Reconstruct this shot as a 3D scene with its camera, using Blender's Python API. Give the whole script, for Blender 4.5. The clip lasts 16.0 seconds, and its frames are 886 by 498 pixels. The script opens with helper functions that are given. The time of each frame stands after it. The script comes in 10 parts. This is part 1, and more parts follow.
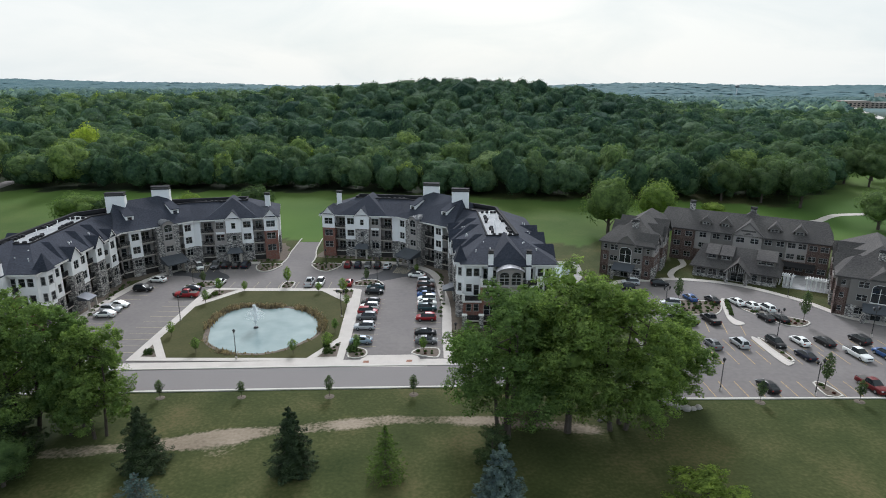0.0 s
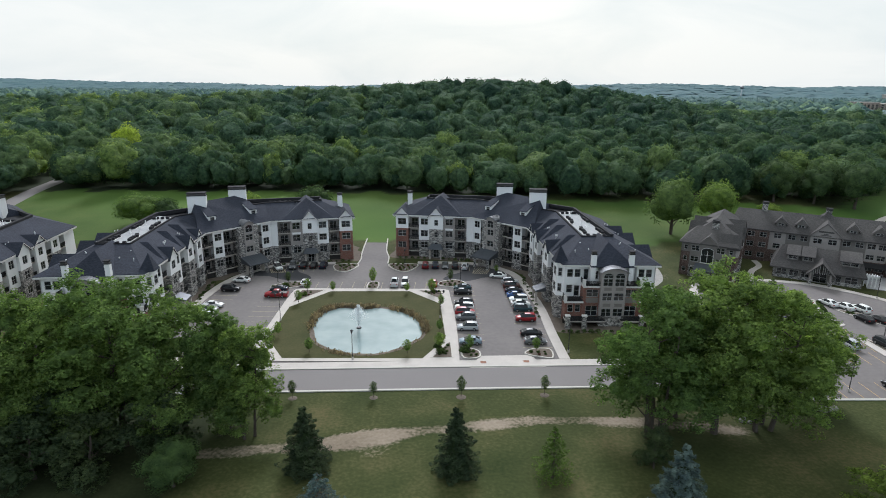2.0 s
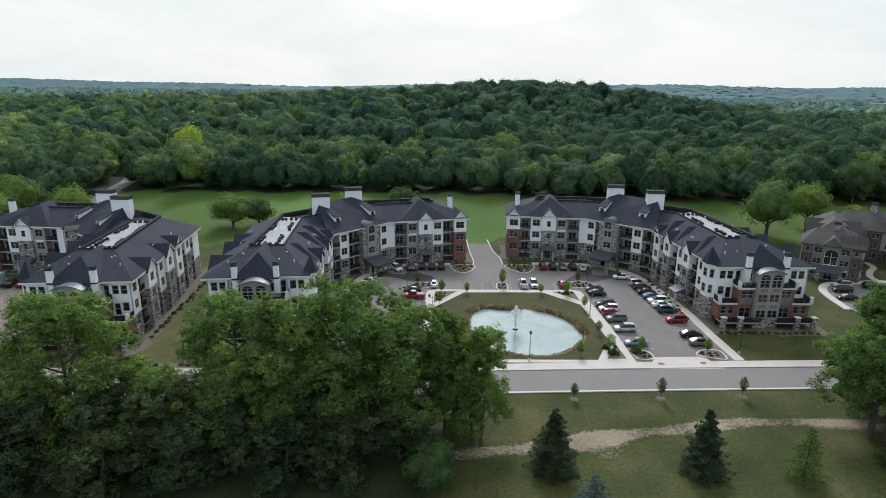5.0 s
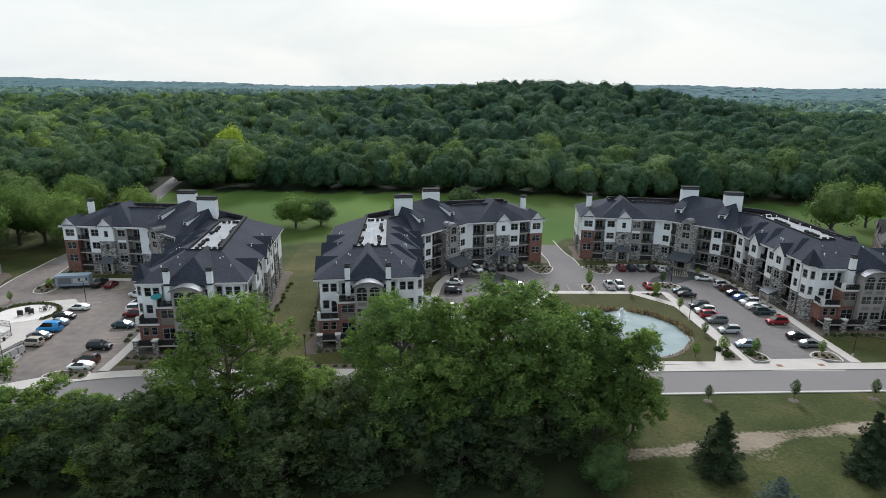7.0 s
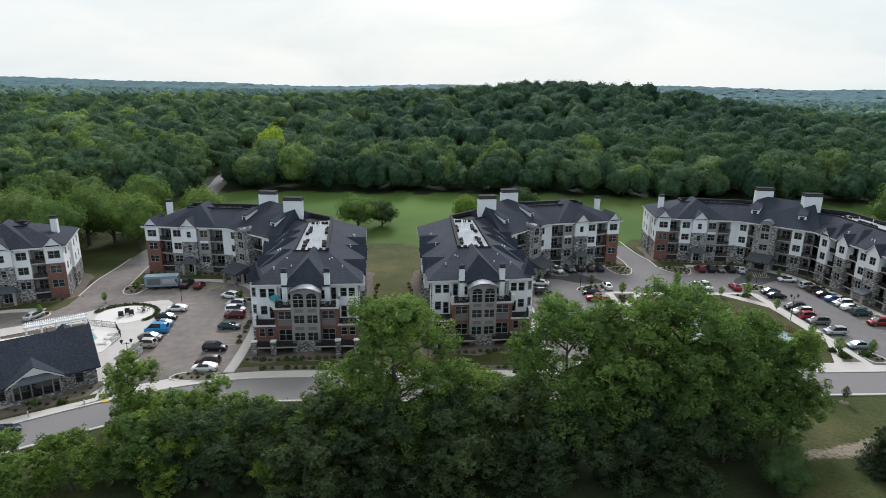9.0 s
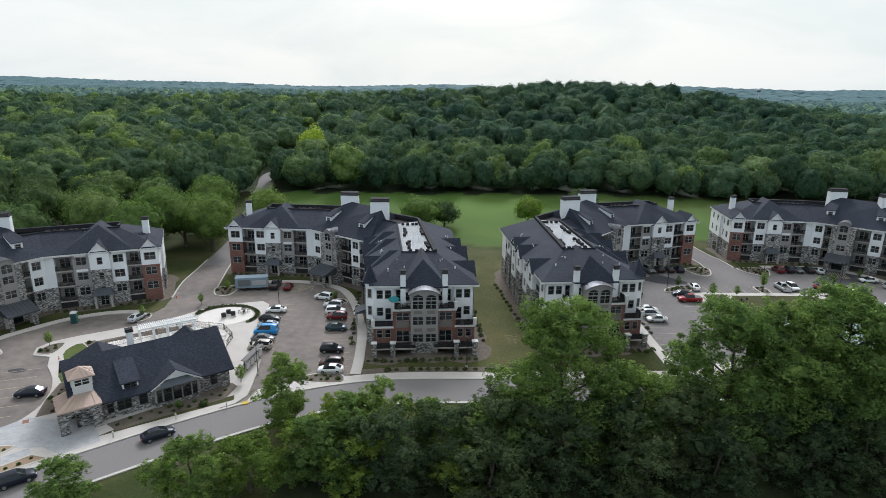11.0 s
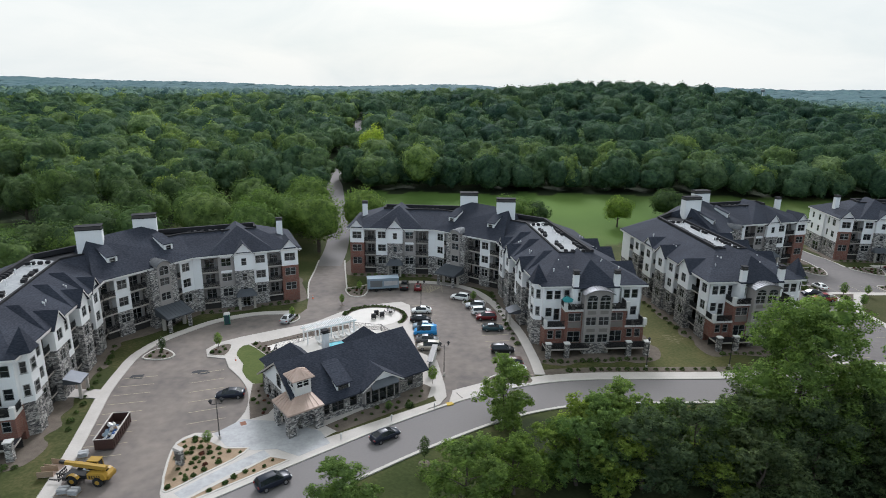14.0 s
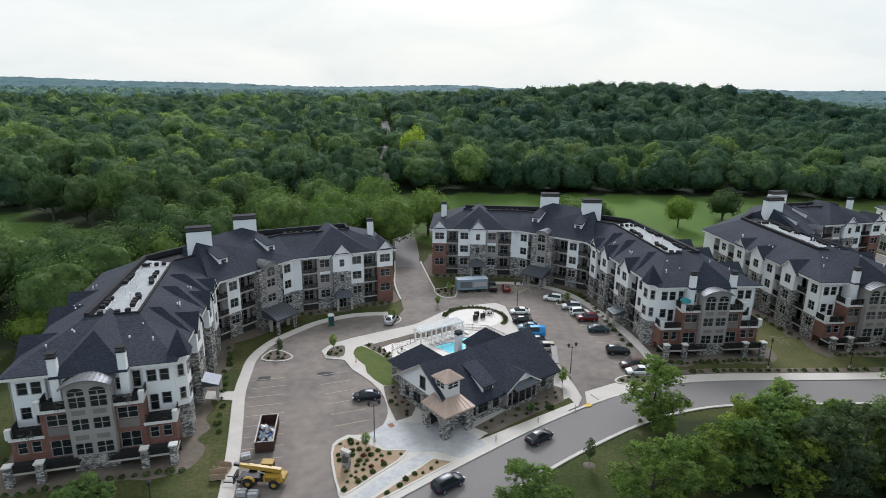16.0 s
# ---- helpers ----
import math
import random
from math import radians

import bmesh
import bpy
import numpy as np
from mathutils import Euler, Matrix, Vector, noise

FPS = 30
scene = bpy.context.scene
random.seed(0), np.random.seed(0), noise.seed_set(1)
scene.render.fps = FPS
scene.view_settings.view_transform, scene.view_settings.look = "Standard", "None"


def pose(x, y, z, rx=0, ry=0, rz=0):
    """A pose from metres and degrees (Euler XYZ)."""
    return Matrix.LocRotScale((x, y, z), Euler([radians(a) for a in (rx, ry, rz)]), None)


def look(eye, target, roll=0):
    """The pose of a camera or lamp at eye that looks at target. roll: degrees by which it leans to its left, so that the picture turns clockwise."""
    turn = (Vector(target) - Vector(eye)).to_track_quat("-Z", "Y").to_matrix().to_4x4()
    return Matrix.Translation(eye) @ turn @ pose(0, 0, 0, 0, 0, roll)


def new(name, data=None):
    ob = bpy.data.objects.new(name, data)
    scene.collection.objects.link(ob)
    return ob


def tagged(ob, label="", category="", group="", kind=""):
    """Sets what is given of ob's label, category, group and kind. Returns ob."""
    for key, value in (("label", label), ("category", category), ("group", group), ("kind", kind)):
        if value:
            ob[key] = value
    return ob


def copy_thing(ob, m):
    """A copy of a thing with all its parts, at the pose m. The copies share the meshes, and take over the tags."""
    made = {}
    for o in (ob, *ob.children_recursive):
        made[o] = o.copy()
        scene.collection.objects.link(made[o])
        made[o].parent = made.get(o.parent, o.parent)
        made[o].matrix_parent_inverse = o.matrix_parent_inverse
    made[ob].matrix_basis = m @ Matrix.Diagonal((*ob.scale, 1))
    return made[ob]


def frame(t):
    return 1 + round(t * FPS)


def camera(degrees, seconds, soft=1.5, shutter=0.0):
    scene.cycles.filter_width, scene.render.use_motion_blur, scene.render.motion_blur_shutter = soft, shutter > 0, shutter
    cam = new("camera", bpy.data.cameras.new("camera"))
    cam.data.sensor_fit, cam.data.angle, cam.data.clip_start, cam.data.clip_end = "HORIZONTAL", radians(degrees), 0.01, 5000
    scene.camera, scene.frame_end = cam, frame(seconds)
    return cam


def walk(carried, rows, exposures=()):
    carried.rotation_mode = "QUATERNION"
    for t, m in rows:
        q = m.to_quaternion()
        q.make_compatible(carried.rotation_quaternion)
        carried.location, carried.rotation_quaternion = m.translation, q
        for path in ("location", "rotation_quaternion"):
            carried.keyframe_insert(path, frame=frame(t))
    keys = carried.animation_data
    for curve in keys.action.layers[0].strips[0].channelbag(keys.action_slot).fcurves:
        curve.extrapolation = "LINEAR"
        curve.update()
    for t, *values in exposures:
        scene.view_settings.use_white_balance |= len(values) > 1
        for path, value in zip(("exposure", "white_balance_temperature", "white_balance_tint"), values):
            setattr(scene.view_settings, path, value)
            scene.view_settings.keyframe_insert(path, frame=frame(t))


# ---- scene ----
cam = camera(73.7, 16.0, soft=0.7, shutter=0.35)
METRES, EYE, TILT, LEAN, TURN = 168.0, 46.8, -15.7, -0.2, 0.0
ROWS = [
    (0.0, 0.0, 0.0, 0.0, 0.0, 0.0, -0.0),
    (0.5, -0.0305, -0.0004, 0.0002, -0.02, -0.0, -0.03),
    (1.0, -0.061, -0.0004, 0.0002, -0.04, 0.01, -0.06),
    (1.5, -0.0916, -0.0004, 0.0002, -0.06, 0.03, -0.08),
    (2.0, -0.1222, 0.0002, -0.0001, -0.07, 0.05, -0.1),
    (2.5, -0.1526, 0.0007, -0.0004, -0.08, 0.07, -0.09),
    (3.0, -0.1831, 0.0009, -0.0004, -0.08, 0.08, -0.09),
    (3.5, -0.2142, 0.0008, -0.0006, -0.11, 0.09, -0.14),
    (4.0, -0.2452, 0.0003, -0.0002, -0.12, 0.09, -0.15),
    (6.5, -0.4004, -0.0012, 0.0015, -0.2, 0.09, -0.25),
    (7.0, -0.4319, -0.0011, 0.0018, -0.24, 0.09, -0.28),
    (7.5, -0.4636, -0.0008, 0.002, -0.28, 0.1, -0.28),
    (8.0, -0.4955, -0.0003, 0.0019, -0.34, 0.11, -0.3),
    (10.5, -0.6565, 0.0019, 0.0025, -0.68, 0.13, -0.33),
    (11.0, -0.6882, 0.0017, 0.0029, -0.73, 0.12, -0.32),
    (11.5, -0.7196, 0.0019, 0.0029, -0.79, 0.11, -0.3),
    (12.0, -0.7511, 0.0026, 0.0027, -0.85, 0.11, -0.28),
    (12.5, -0.7824, 0.0037, 0.0026, -0.9, 0.11, -0.26),
    (13.0, -0.8138, 0.0039, 0.0026, -0.95, 0.11, -0.25),
    (13.5, -0.8429, 0.0043, 0.0026, -0.99, 0.11, -0.22),
    (14.0, -0.8742, 0.0051, 0.0025, -1.04, 0.12, -0.21),
    (14.5, -0.9054, 0.0061, 0.0026, -1.08, 0.13, -0.18),
    (15.0, -0.9369, 0.0066, 0.0026, -1.13, 0.14, -0.18),
    (15.5, -0.9684, 0.0076, 0.0025, -1.18, 0.15, -0.18),
    (16.0, -0.9998, 0.0087, 0.0026, -1.23, 0.18, -0.18),
]
walk(cam, [(t, pose(0, 0, EYE, TILT, LEAN, TURN) @ pose(METRES * x, METRES * y, METRES * z, 90 + pitch, roll, yaw)) for t, x, y, z, yaw, pitch, roll in ROWS])

# ---- world and light: bright overcast, a veiled sun high behind the buildings ----
SUN_EL, SUN_AZ = 38.0, 2.0     # degrees; azimuth from north (ahead, +y) towards the east
world = bpy.data.worlds.new("world")
scene.world = world
world.use_nodes = True
wn = world.node_tree
wn.nodes.clear()
w_out = wn.nodes.new("ShaderNodeOutputWorld")
w_bg = wn.nodes.new("ShaderNodeBackground")
w_sky = wn.nodes.new("ShaderNodeTexSky")
w_sky.sky_type, w_sky.sun_disc = "NISHITA", False
w_sky.sun_elevation, w_sky.sun_rotation = radians(SUN_EL), radians(SUN_AZ)
w_sky.dust_density = 3.0
w_scale = wn.nodes.new("ShaderNodeVectorMath")
w_scale.operation = "SCALE"
w_scale.inputs["Scale"].default_value = 0.03
w_noise = wn.nodes.new("ShaderNodeTexNoise")
w_noise.inputs["Scale"].default_value = 3.2
w_noise.inputs["Detail"].default_value = 6
w_noise.inputs["Roughness"].default_value = 0.55
w_noise.inputs["Distortion"].default_value = 0.6
w_map = wn.nodes.new("ShaderNodeMapping")
w_map.inputs["Scale"].default_value = (1, 1, 3.5)
w_tc = wn.nodes.new("ShaderNodeTexCoord")
wn.links.new(w_tc.outputs["Generated"], w_map.inputs["Vector"])
wn.links.new(w_map.outputs["Vector"], w_noise.inputs["Vector"])
w_ramp = wn.nodes.new("ShaderNodeValToRGB")
w_ramp.color_ramp.elements[0].position, w_ramp.color_ramp.elements[0].color = 0.34, (0.84, 0.915, 0.94, 1)
w_ramp.color_ramp.elements[1].position, w_ramp.color_ramp.elements[1].color = 0.60, (0.985, 1.02, 1.02, 1)
# the cloud is brightest round the veiled sun and greyer on the far side of the sky
_a, _e = radians(SUN_AZ), radians(SUN_EL)
SUN_DIR = (math.sin(_a) * math.cos(_e), math.cos(_a) * math.cos(_e), math.sin(_e))
w_dot = wn.nodes.new("ShaderNodeVectorMath")
w_dot.operation = "DOT_PRODUCT"
w_dot.inputs[1].default_value = SUN_DIR
wn.links.new(w_tc.outputs["Generated"], w_dot.inputs[0])
w_glow = wn.nodes.new("ShaderNodeValToRGB")
for el, (pos_, val_) in zip([*w_glow.color_ramp.elements, *[w_glow.color_ramp.elements.new(0.5) for _ in range(4)]], ((0.0, 0.255), (1.0, 1.9), (0.35, 0.255), (0.68, 0.25), (0.92, 0.259), (0.965, 0.274))):
    blue = 1.0 + 0.24 * max(0.0, 0.8 - pos_) / 0.8
    el.position, el.color = pos_, (val_ / blue, val_, val_ * blue, 1)
w_half = wn.nodes.new("ShaderNodeMath")
w_half.operation = "MULTIPLY_ADD"
w_half.inputs[1].default_value, w_half.inputs[2].default_value = 0.5, 0.5
wn.links.new(w_dot.outputs["Value"], w_half.inputs[0])
wn.links.new(w_half.outputs[0], w_glow.inputs["Fac"])
w_mul = wn.nodes.new("ShaderNodeMix")
w_mul.data_type, w_mul.blend_type = "RGBA", "MULTIPLY"
w_mul.inputs[0].default_value = 1.0
wn.links.new(w_ramp.outputs["Color"], w_mul.inputs[6])
wn.links.new(w_glow.outputs["Color"], w_mul.inputs[7])
w_mix = wn.nodes.new("ShaderNodeMix")
w_mix.data_type = "RGBA"
w_mix.inputs[0].default_value = 0.92
wn.links.new(w_noise.outputs["Fac"], w_ramp.inputs["Fac"])
wn.links.new(w_sky.outputs["Color"], w_scale.inputs[0])
wn.links.new(w_scale.outputs["Vector"], w_mix.inputs[6])
wn.links.new(w_mul.outputs[2], w_mix.inputs[7])
wn.links.new(w_mix.outputs[2], w_bg.inputs["Color"])
wn.links.new(w_bg.outputs["Background"], w_out.inputs["Surface"])
w_bg.inputs["Strength"].default_value = 3.7

sun_data = bpy.data.lights.new("sun", "SUN")
sun_data.energy, sun_data.angle, sun_data.color = 2.7, radians(16), (0.95, 0.97, 1.07)
sun = new("sun", sun_data)
sun.matrix_world = look((math.sin(_a) * math.cos(_e) * 500, math.cos(_a) * math.cos(_e) * 500, math.sin(_e) * 500), (0, 0, 0))

# ---- materials ----
def material(name, rough=0.8, metal=0.0, spec=0.4):
    m = bpy.data.materials.new(name)
    m.use_nodes = True
    b = m.node_tree.nodes["Principled BSDF"]
    b.inputs["Roughness"].default_value = rough
    b.inputs["Metallic"].default_value = metal
    b.inputs["Specular IOR Level"].default_value = spec
    return m, m.node_tree, b


def noise_node(nt, size, detail=4.0, stretch=None):
    """Noise in world metres, with features about size across."""
    pos = nt.nodes.new("ShaderNodeNewGeometry")
    tex = nt.nodes.new("ShaderNodeTexNoise")
    tex.inputs["Scale"].default_value = 1.0 / size
    tex.inputs["Detail"].default_value = detail
    if stretch:
        mp = nt.nodes.new("ShaderNodeMapping")
        mp.inputs["Scale"].default_value = stretch
        nt.links.new(pos.outputs["Position"], mp.inputs["Vector"])
        nt.links.new(mp.outputs["Vector"], tex.inputs["Vector"])
    else:
        nt.links.new(pos.outputs["Position"], tex.inputs["Vector"])
    return tex


def ramp_node(nt, stops, source):
    r = nt.nodes.new("ShaderNodeValToRGB")
    e = r.color_ramp.elements
    while len(e) < len(stops):
        e.new(0.5)
    for el, (p, c) in zip(e, stops):
        el.position, el.color = p, (*c, 1)
    nt.links.new(source, r.inputs["Fac"])
    return r


def blend(nt, a, b, fac, mode="MIX"):
    mx = nt.nodes.new("ShaderNodeMix")
    mx.data_type, mx.blend_type = "RGBA", mode
    if isinstance(fac, float):
        mx.inputs[0].default_value = fac
    else:
        nt.links.new(fac, mx.inputs[0])
    for k, v in ((6, a), (7, b)):
        if isinstance(v, tuple):
            mx.inputs[k].default_value = (*v, 1)
        else:
            nt.links.new(v, mx.inputs[k])
    return mx.outputs[2]


def bump_node(nt, b, source, strength, dist=0.05):
    bp = nt.nodes.new("ShaderNodeBump")
    bp.inputs["Strength"].default_value = strength
    bp.inputs["Distance"].default_value = dist
    nt.links.new(source, bp.inputs["Height"])
    nt.links.new(bp.outputs["Normal"], b.inputs["Normal"])


def surface(name, c1, c2, big=3.0, fine=0.15, rough=0.8, metal=0.0, spec=0.4, bump=0.15, vary=0.0, contrast=0.25):
    """Two colours mixed by noise at two scales; vary: brightness from object to object."""
    m, nt, b = material(name, rough, metal, spec)
    n1, n2 = noise_node(nt, big), noise_node(nt, fine)
    lo, hi = 0.5 - contrast, 0.5 + contrast
    f = blend(nt, n1.outputs["Fac"], n2.outputs["Fac"], 0.45)
    col = ramp_node(nt, [(lo, c1), (hi, c2)], f).outputs["Color"]
    if vary:
        oi = nt.nodes.new("ShaderNodeObjectInfo")
        r = ramp_node(nt, [(0.0, (1 - vary,) * 3), (1.0, (1 + vary,) * 3)], oi.outputs["Random"])
        col = blend(nt, col, r.outputs["Color"], 1.0, "MULTIPLY")
    nt.links.new(col, b.inputs["Base Color"])
    if bump:
        bump_node(nt, b, n2.outputs["Fac"], bump)
    return m


def stone_material():
    """Split-face stone veneer in greys, tans and a few browns, stones about 35 x 20 cm."""
    m, nt, b = material("stone_veneer", 0.88)
    pos = nt.nodes.new("ShaderNodeNewGeometry")
    mp = nt.nodes.new("ShaderNodeMapping")
    mp.inputs["Scale"].default_value = (2.9, 2.9, 5.0)
    nt.links.new(pos.outputs["Position"], mp.inputs["Vector"])
    v = nt.nodes.new("ShaderNodeTexVoronoi")
    v.inputs["Scale"].default_value = 1.0
    nt.links.new(mp.outputs["Vector"], v.inputs["Vector"])
    sep = nt.nodes.new("ShaderNodeSeparateColor")
    nt.links.new(v.outputs["Color"], sep.inputs["Color"])
    r = ramp_node(nt, [(0.0, (0.075, 0.075, 0.082)), (0.25, (0.15, 0.148, 0.152)), (0.5, (0.25, 0.235, 0.225)),
                       (0.72, (0.40, 0.385, 0.37)), (1.0, (0.60, 0.59, 0.57))], sep.outputs["Red"])
    e = nt.nodes.new("ShaderNodeTexVoronoi")
    e.feature = "DISTANCE_TO_EDGE"
    nt.links.new(mp.outputs["Vector"], e.inputs["Vector"])
    j = ramp_node(nt, [(0.02, (0.45, 0.45, 0.45)), (0.09, (1, 1, 1))], e.outputs["Distance"])
    col = blend(nt, r.outputs["Color"], j.outputs["Color"], 1.0, "MULTIPLY")
    n = noise_node(nt, 4.0)
    g = ramp_node(nt, [(0.3, (0.82, 0.8, 0.78)), (0.7, (1.1, 1.08, 1.05))], n.outputs["Fac"])
    nt.links.new(blend(nt, col, g.outputs["Color"], 1.0, "MULTIPLY"), b.inputs["Base Color"])
    bump_node(nt, b, e.outputs["Distance"], 0.6, 0.08)
    return m


def brick_material(name="red_brick", c1=(0.150, 0.052, 0.038), c2=(0.215, 0.085, 0.060)):
    m, nt, b = material(name, 0.9)
    br = nt.nodes.new("ShaderNodeTexBrick")
    pos = nt.nodes.new("ShaderNodeNewGeometry")
    sep = nt.nodes.new("ShaderNodeSeparateXYZ")
    add = nt.nodes.new("ShaderNodeMath")
    cmb = nt.nodes.new("ShaderNodeCombineXYZ")
    nt.links.new(pos.outputs["Position"], sep.inputs[0])
    nt.links.new(sep.outputs["X"], add.inputs[0])
    nt.links.new(sep.outputs["Y"], add.inputs[1])
    nt.links.new(add.outputs[0], cmb.inputs["X"])
    nt.links.new(sep.outputs["Z"], cmb.inputs["Y"])
    nt.links.new(cmb.outputs[0], br.inputs["Vector"])
    br.inputs["Scale"].default_value = 1.0
    br.inputs["Brick Width"].default_value, br.inputs["Row Height"].default_value = 0.21, 0.075
    br.inputs["Mortar Size"].default_value = 0.008
    br.inputs["Color1"].default_value = (*c1, 1)
    br.inputs["Color2"].default_value = (*c2, 1)
    br.inputs["Mortar"].default_value = (0.20, 0.16, 0.14, 1)
    n = noise_node(nt, 1.6)
    g = ramp_node(nt, [(0.3, (0.8, 0.78, 0.78)), (0.7, (1.12, 1.1, 1.08))], n.outputs["Fac"])
    nt.links.new(blend(nt, br.outputs["Color"], g.outputs["Color"], 1.0, "MULTIPLY"), b.inputs["Base Color"])
    bump_node(nt, b, br.outputs["Fac"], -0.3, 0.01)
    return m


def shingle_material(name, dark, light):
    """Asphalt shingles: fine courses, blended tabs, weathering patches."""
    m, nt, b = material(name, 0.93, 0.0, 0.25)
    n1, n2 = noise_node(nt, 0.35, 3, (1, 1, 3)), noise_node(nt, 7.0)
    w = nt.nodes.new("ShaderNodeTexWave")
    w.wave_type, w.bands_direction = "BANDS", "Z"
    w.inputs["Scale"].default_value = 2.2
    w.inputs["Distortion"].default_value = 0.8
    pos = nt.nodes.new("ShaderNodeNewGeometry")
    nt.links.new(pos.outputs["Position"], w.inputs["Vector"])
    c = ramp_node(nt, [(0.32, dark), (0.68, light)], n1.outputs["Fac"]).outputs["Color"]
    g = ramp_node(nt, [(0.3, (0.8, 0.8, 0.82)), (0.7, (1.2, 1.2, 1.18))], n2.outputs["Fac"])
    c = blend(nt, c, g.outputs["Color"], 1.0, "MULTIPLY")
    s = ramp_node(nt, [(0.0, (0.78, 0.78, 0.78)), (0.4, (1.05, 1.05, 1.05))], w.outputs["Fac"])
    nt.links.new(blend(nt, c, s.outputs["Color"], 0.7, "MULTIPLY"), b.inputs["Base Color"])
    bump_node(nt, b, n1.outputs["Fac"], 0.35, 0.03)
    return m


def leaf_material(name, dark, light, trans=0.25, tone=""):
    """Foliage: leaf to leaf variation; tone: a tree-to-tree shift stored with the mesh."""
    m, nt, b = material(name, 0.85, 0.0, 0.06)
    geo = nt.nodes.new("ShaderNodeNewGeometry")
    col = ramp_node(nt, [(0.0, dark), (1.0, light)], geo.outputs["Random Per Island"]).outputs["Color"]
    if tone:
        at = nt.nodes.new("ShaderNodeAttribute")
        at.attribute_name = "tone"
        wide = [(0.0, (0.48, 0.62, 0.72)), (0.3, (0.74, 0.83, 0.83)), (0.62, (1.1, 1.1, 0.98)), (0.86, (1.6, 1.5, 0.95)), (0.96, (2.0, 1.8, 1.05)), (1.0, (3.2, 2.5, 0.75))]
        narrow = [(0.0, (0.84, 0.88, 0.9)), (0.5, (1.0, 1.0, 1.0)), (1.0, (1.16, 1.14, 1.05))]
        r = ramp_node(nt, wide if tone == "wide" else narrow, at.outputs["Fac"])
    else:
        oi = nt.nodes.new("ShaderNodeObjectInfo")
        r = ramp_node(nt, [(0.0, (0.8, 0.86, 0.86)), (1.0, (1.2, 1.14, 1.0))], oi.outputs["Random"])
    col = blend(nt, col, r.outputs["Color"], 1.0, "MULTIPLY")
    mottle = noise_node(nt, 1.3, 5)
    col = blend(nt, col, ramp_node(nt, [(0.34, (0.62, 0.66, 0.70)), (0.66, (1.34, 1.30, 1.18))], mottle.outputs["Fac"]).outputs["Color"], 1.0, "MULTIPLY")
    nt.links.new(col, b.inputs["Base Color"])
    if tone == "wide":
        bump_node(nt, b, mottle.outputs["Fac"], 0.9, 0.9)
    if trans:
        t = nt.nodes.new("ShaderNodeBsdfTranslucent")
        nt.links.new(blend(nt, col, (1.5, 1.7, 0.95), 1.0, "MULTIPLY"), t.inputs["Color"])
        mx = nt.nodes.new("ShaderNodeMixShader")
        mx.inputs[0].default_value = trans
        out = nt.nodes["Material Output"]
        nt.links.new(b.outputs[0], mx.inputs[1])
        nt.links.new(t.outputs[0], mx.inputs[2])
        nt.links.new(mx.outputs[0], out.inputs["Surface"])
    return m


def glass_material(name, tint, rough=0.04, trans=0.5):
    m, nt, b = material(name, rough, 0.0, 0.6)
    b.inputs["Base Color"].default_value = (*tint, 1)
    b.inputs["Transmission Weight"].default_value = trans
    return m


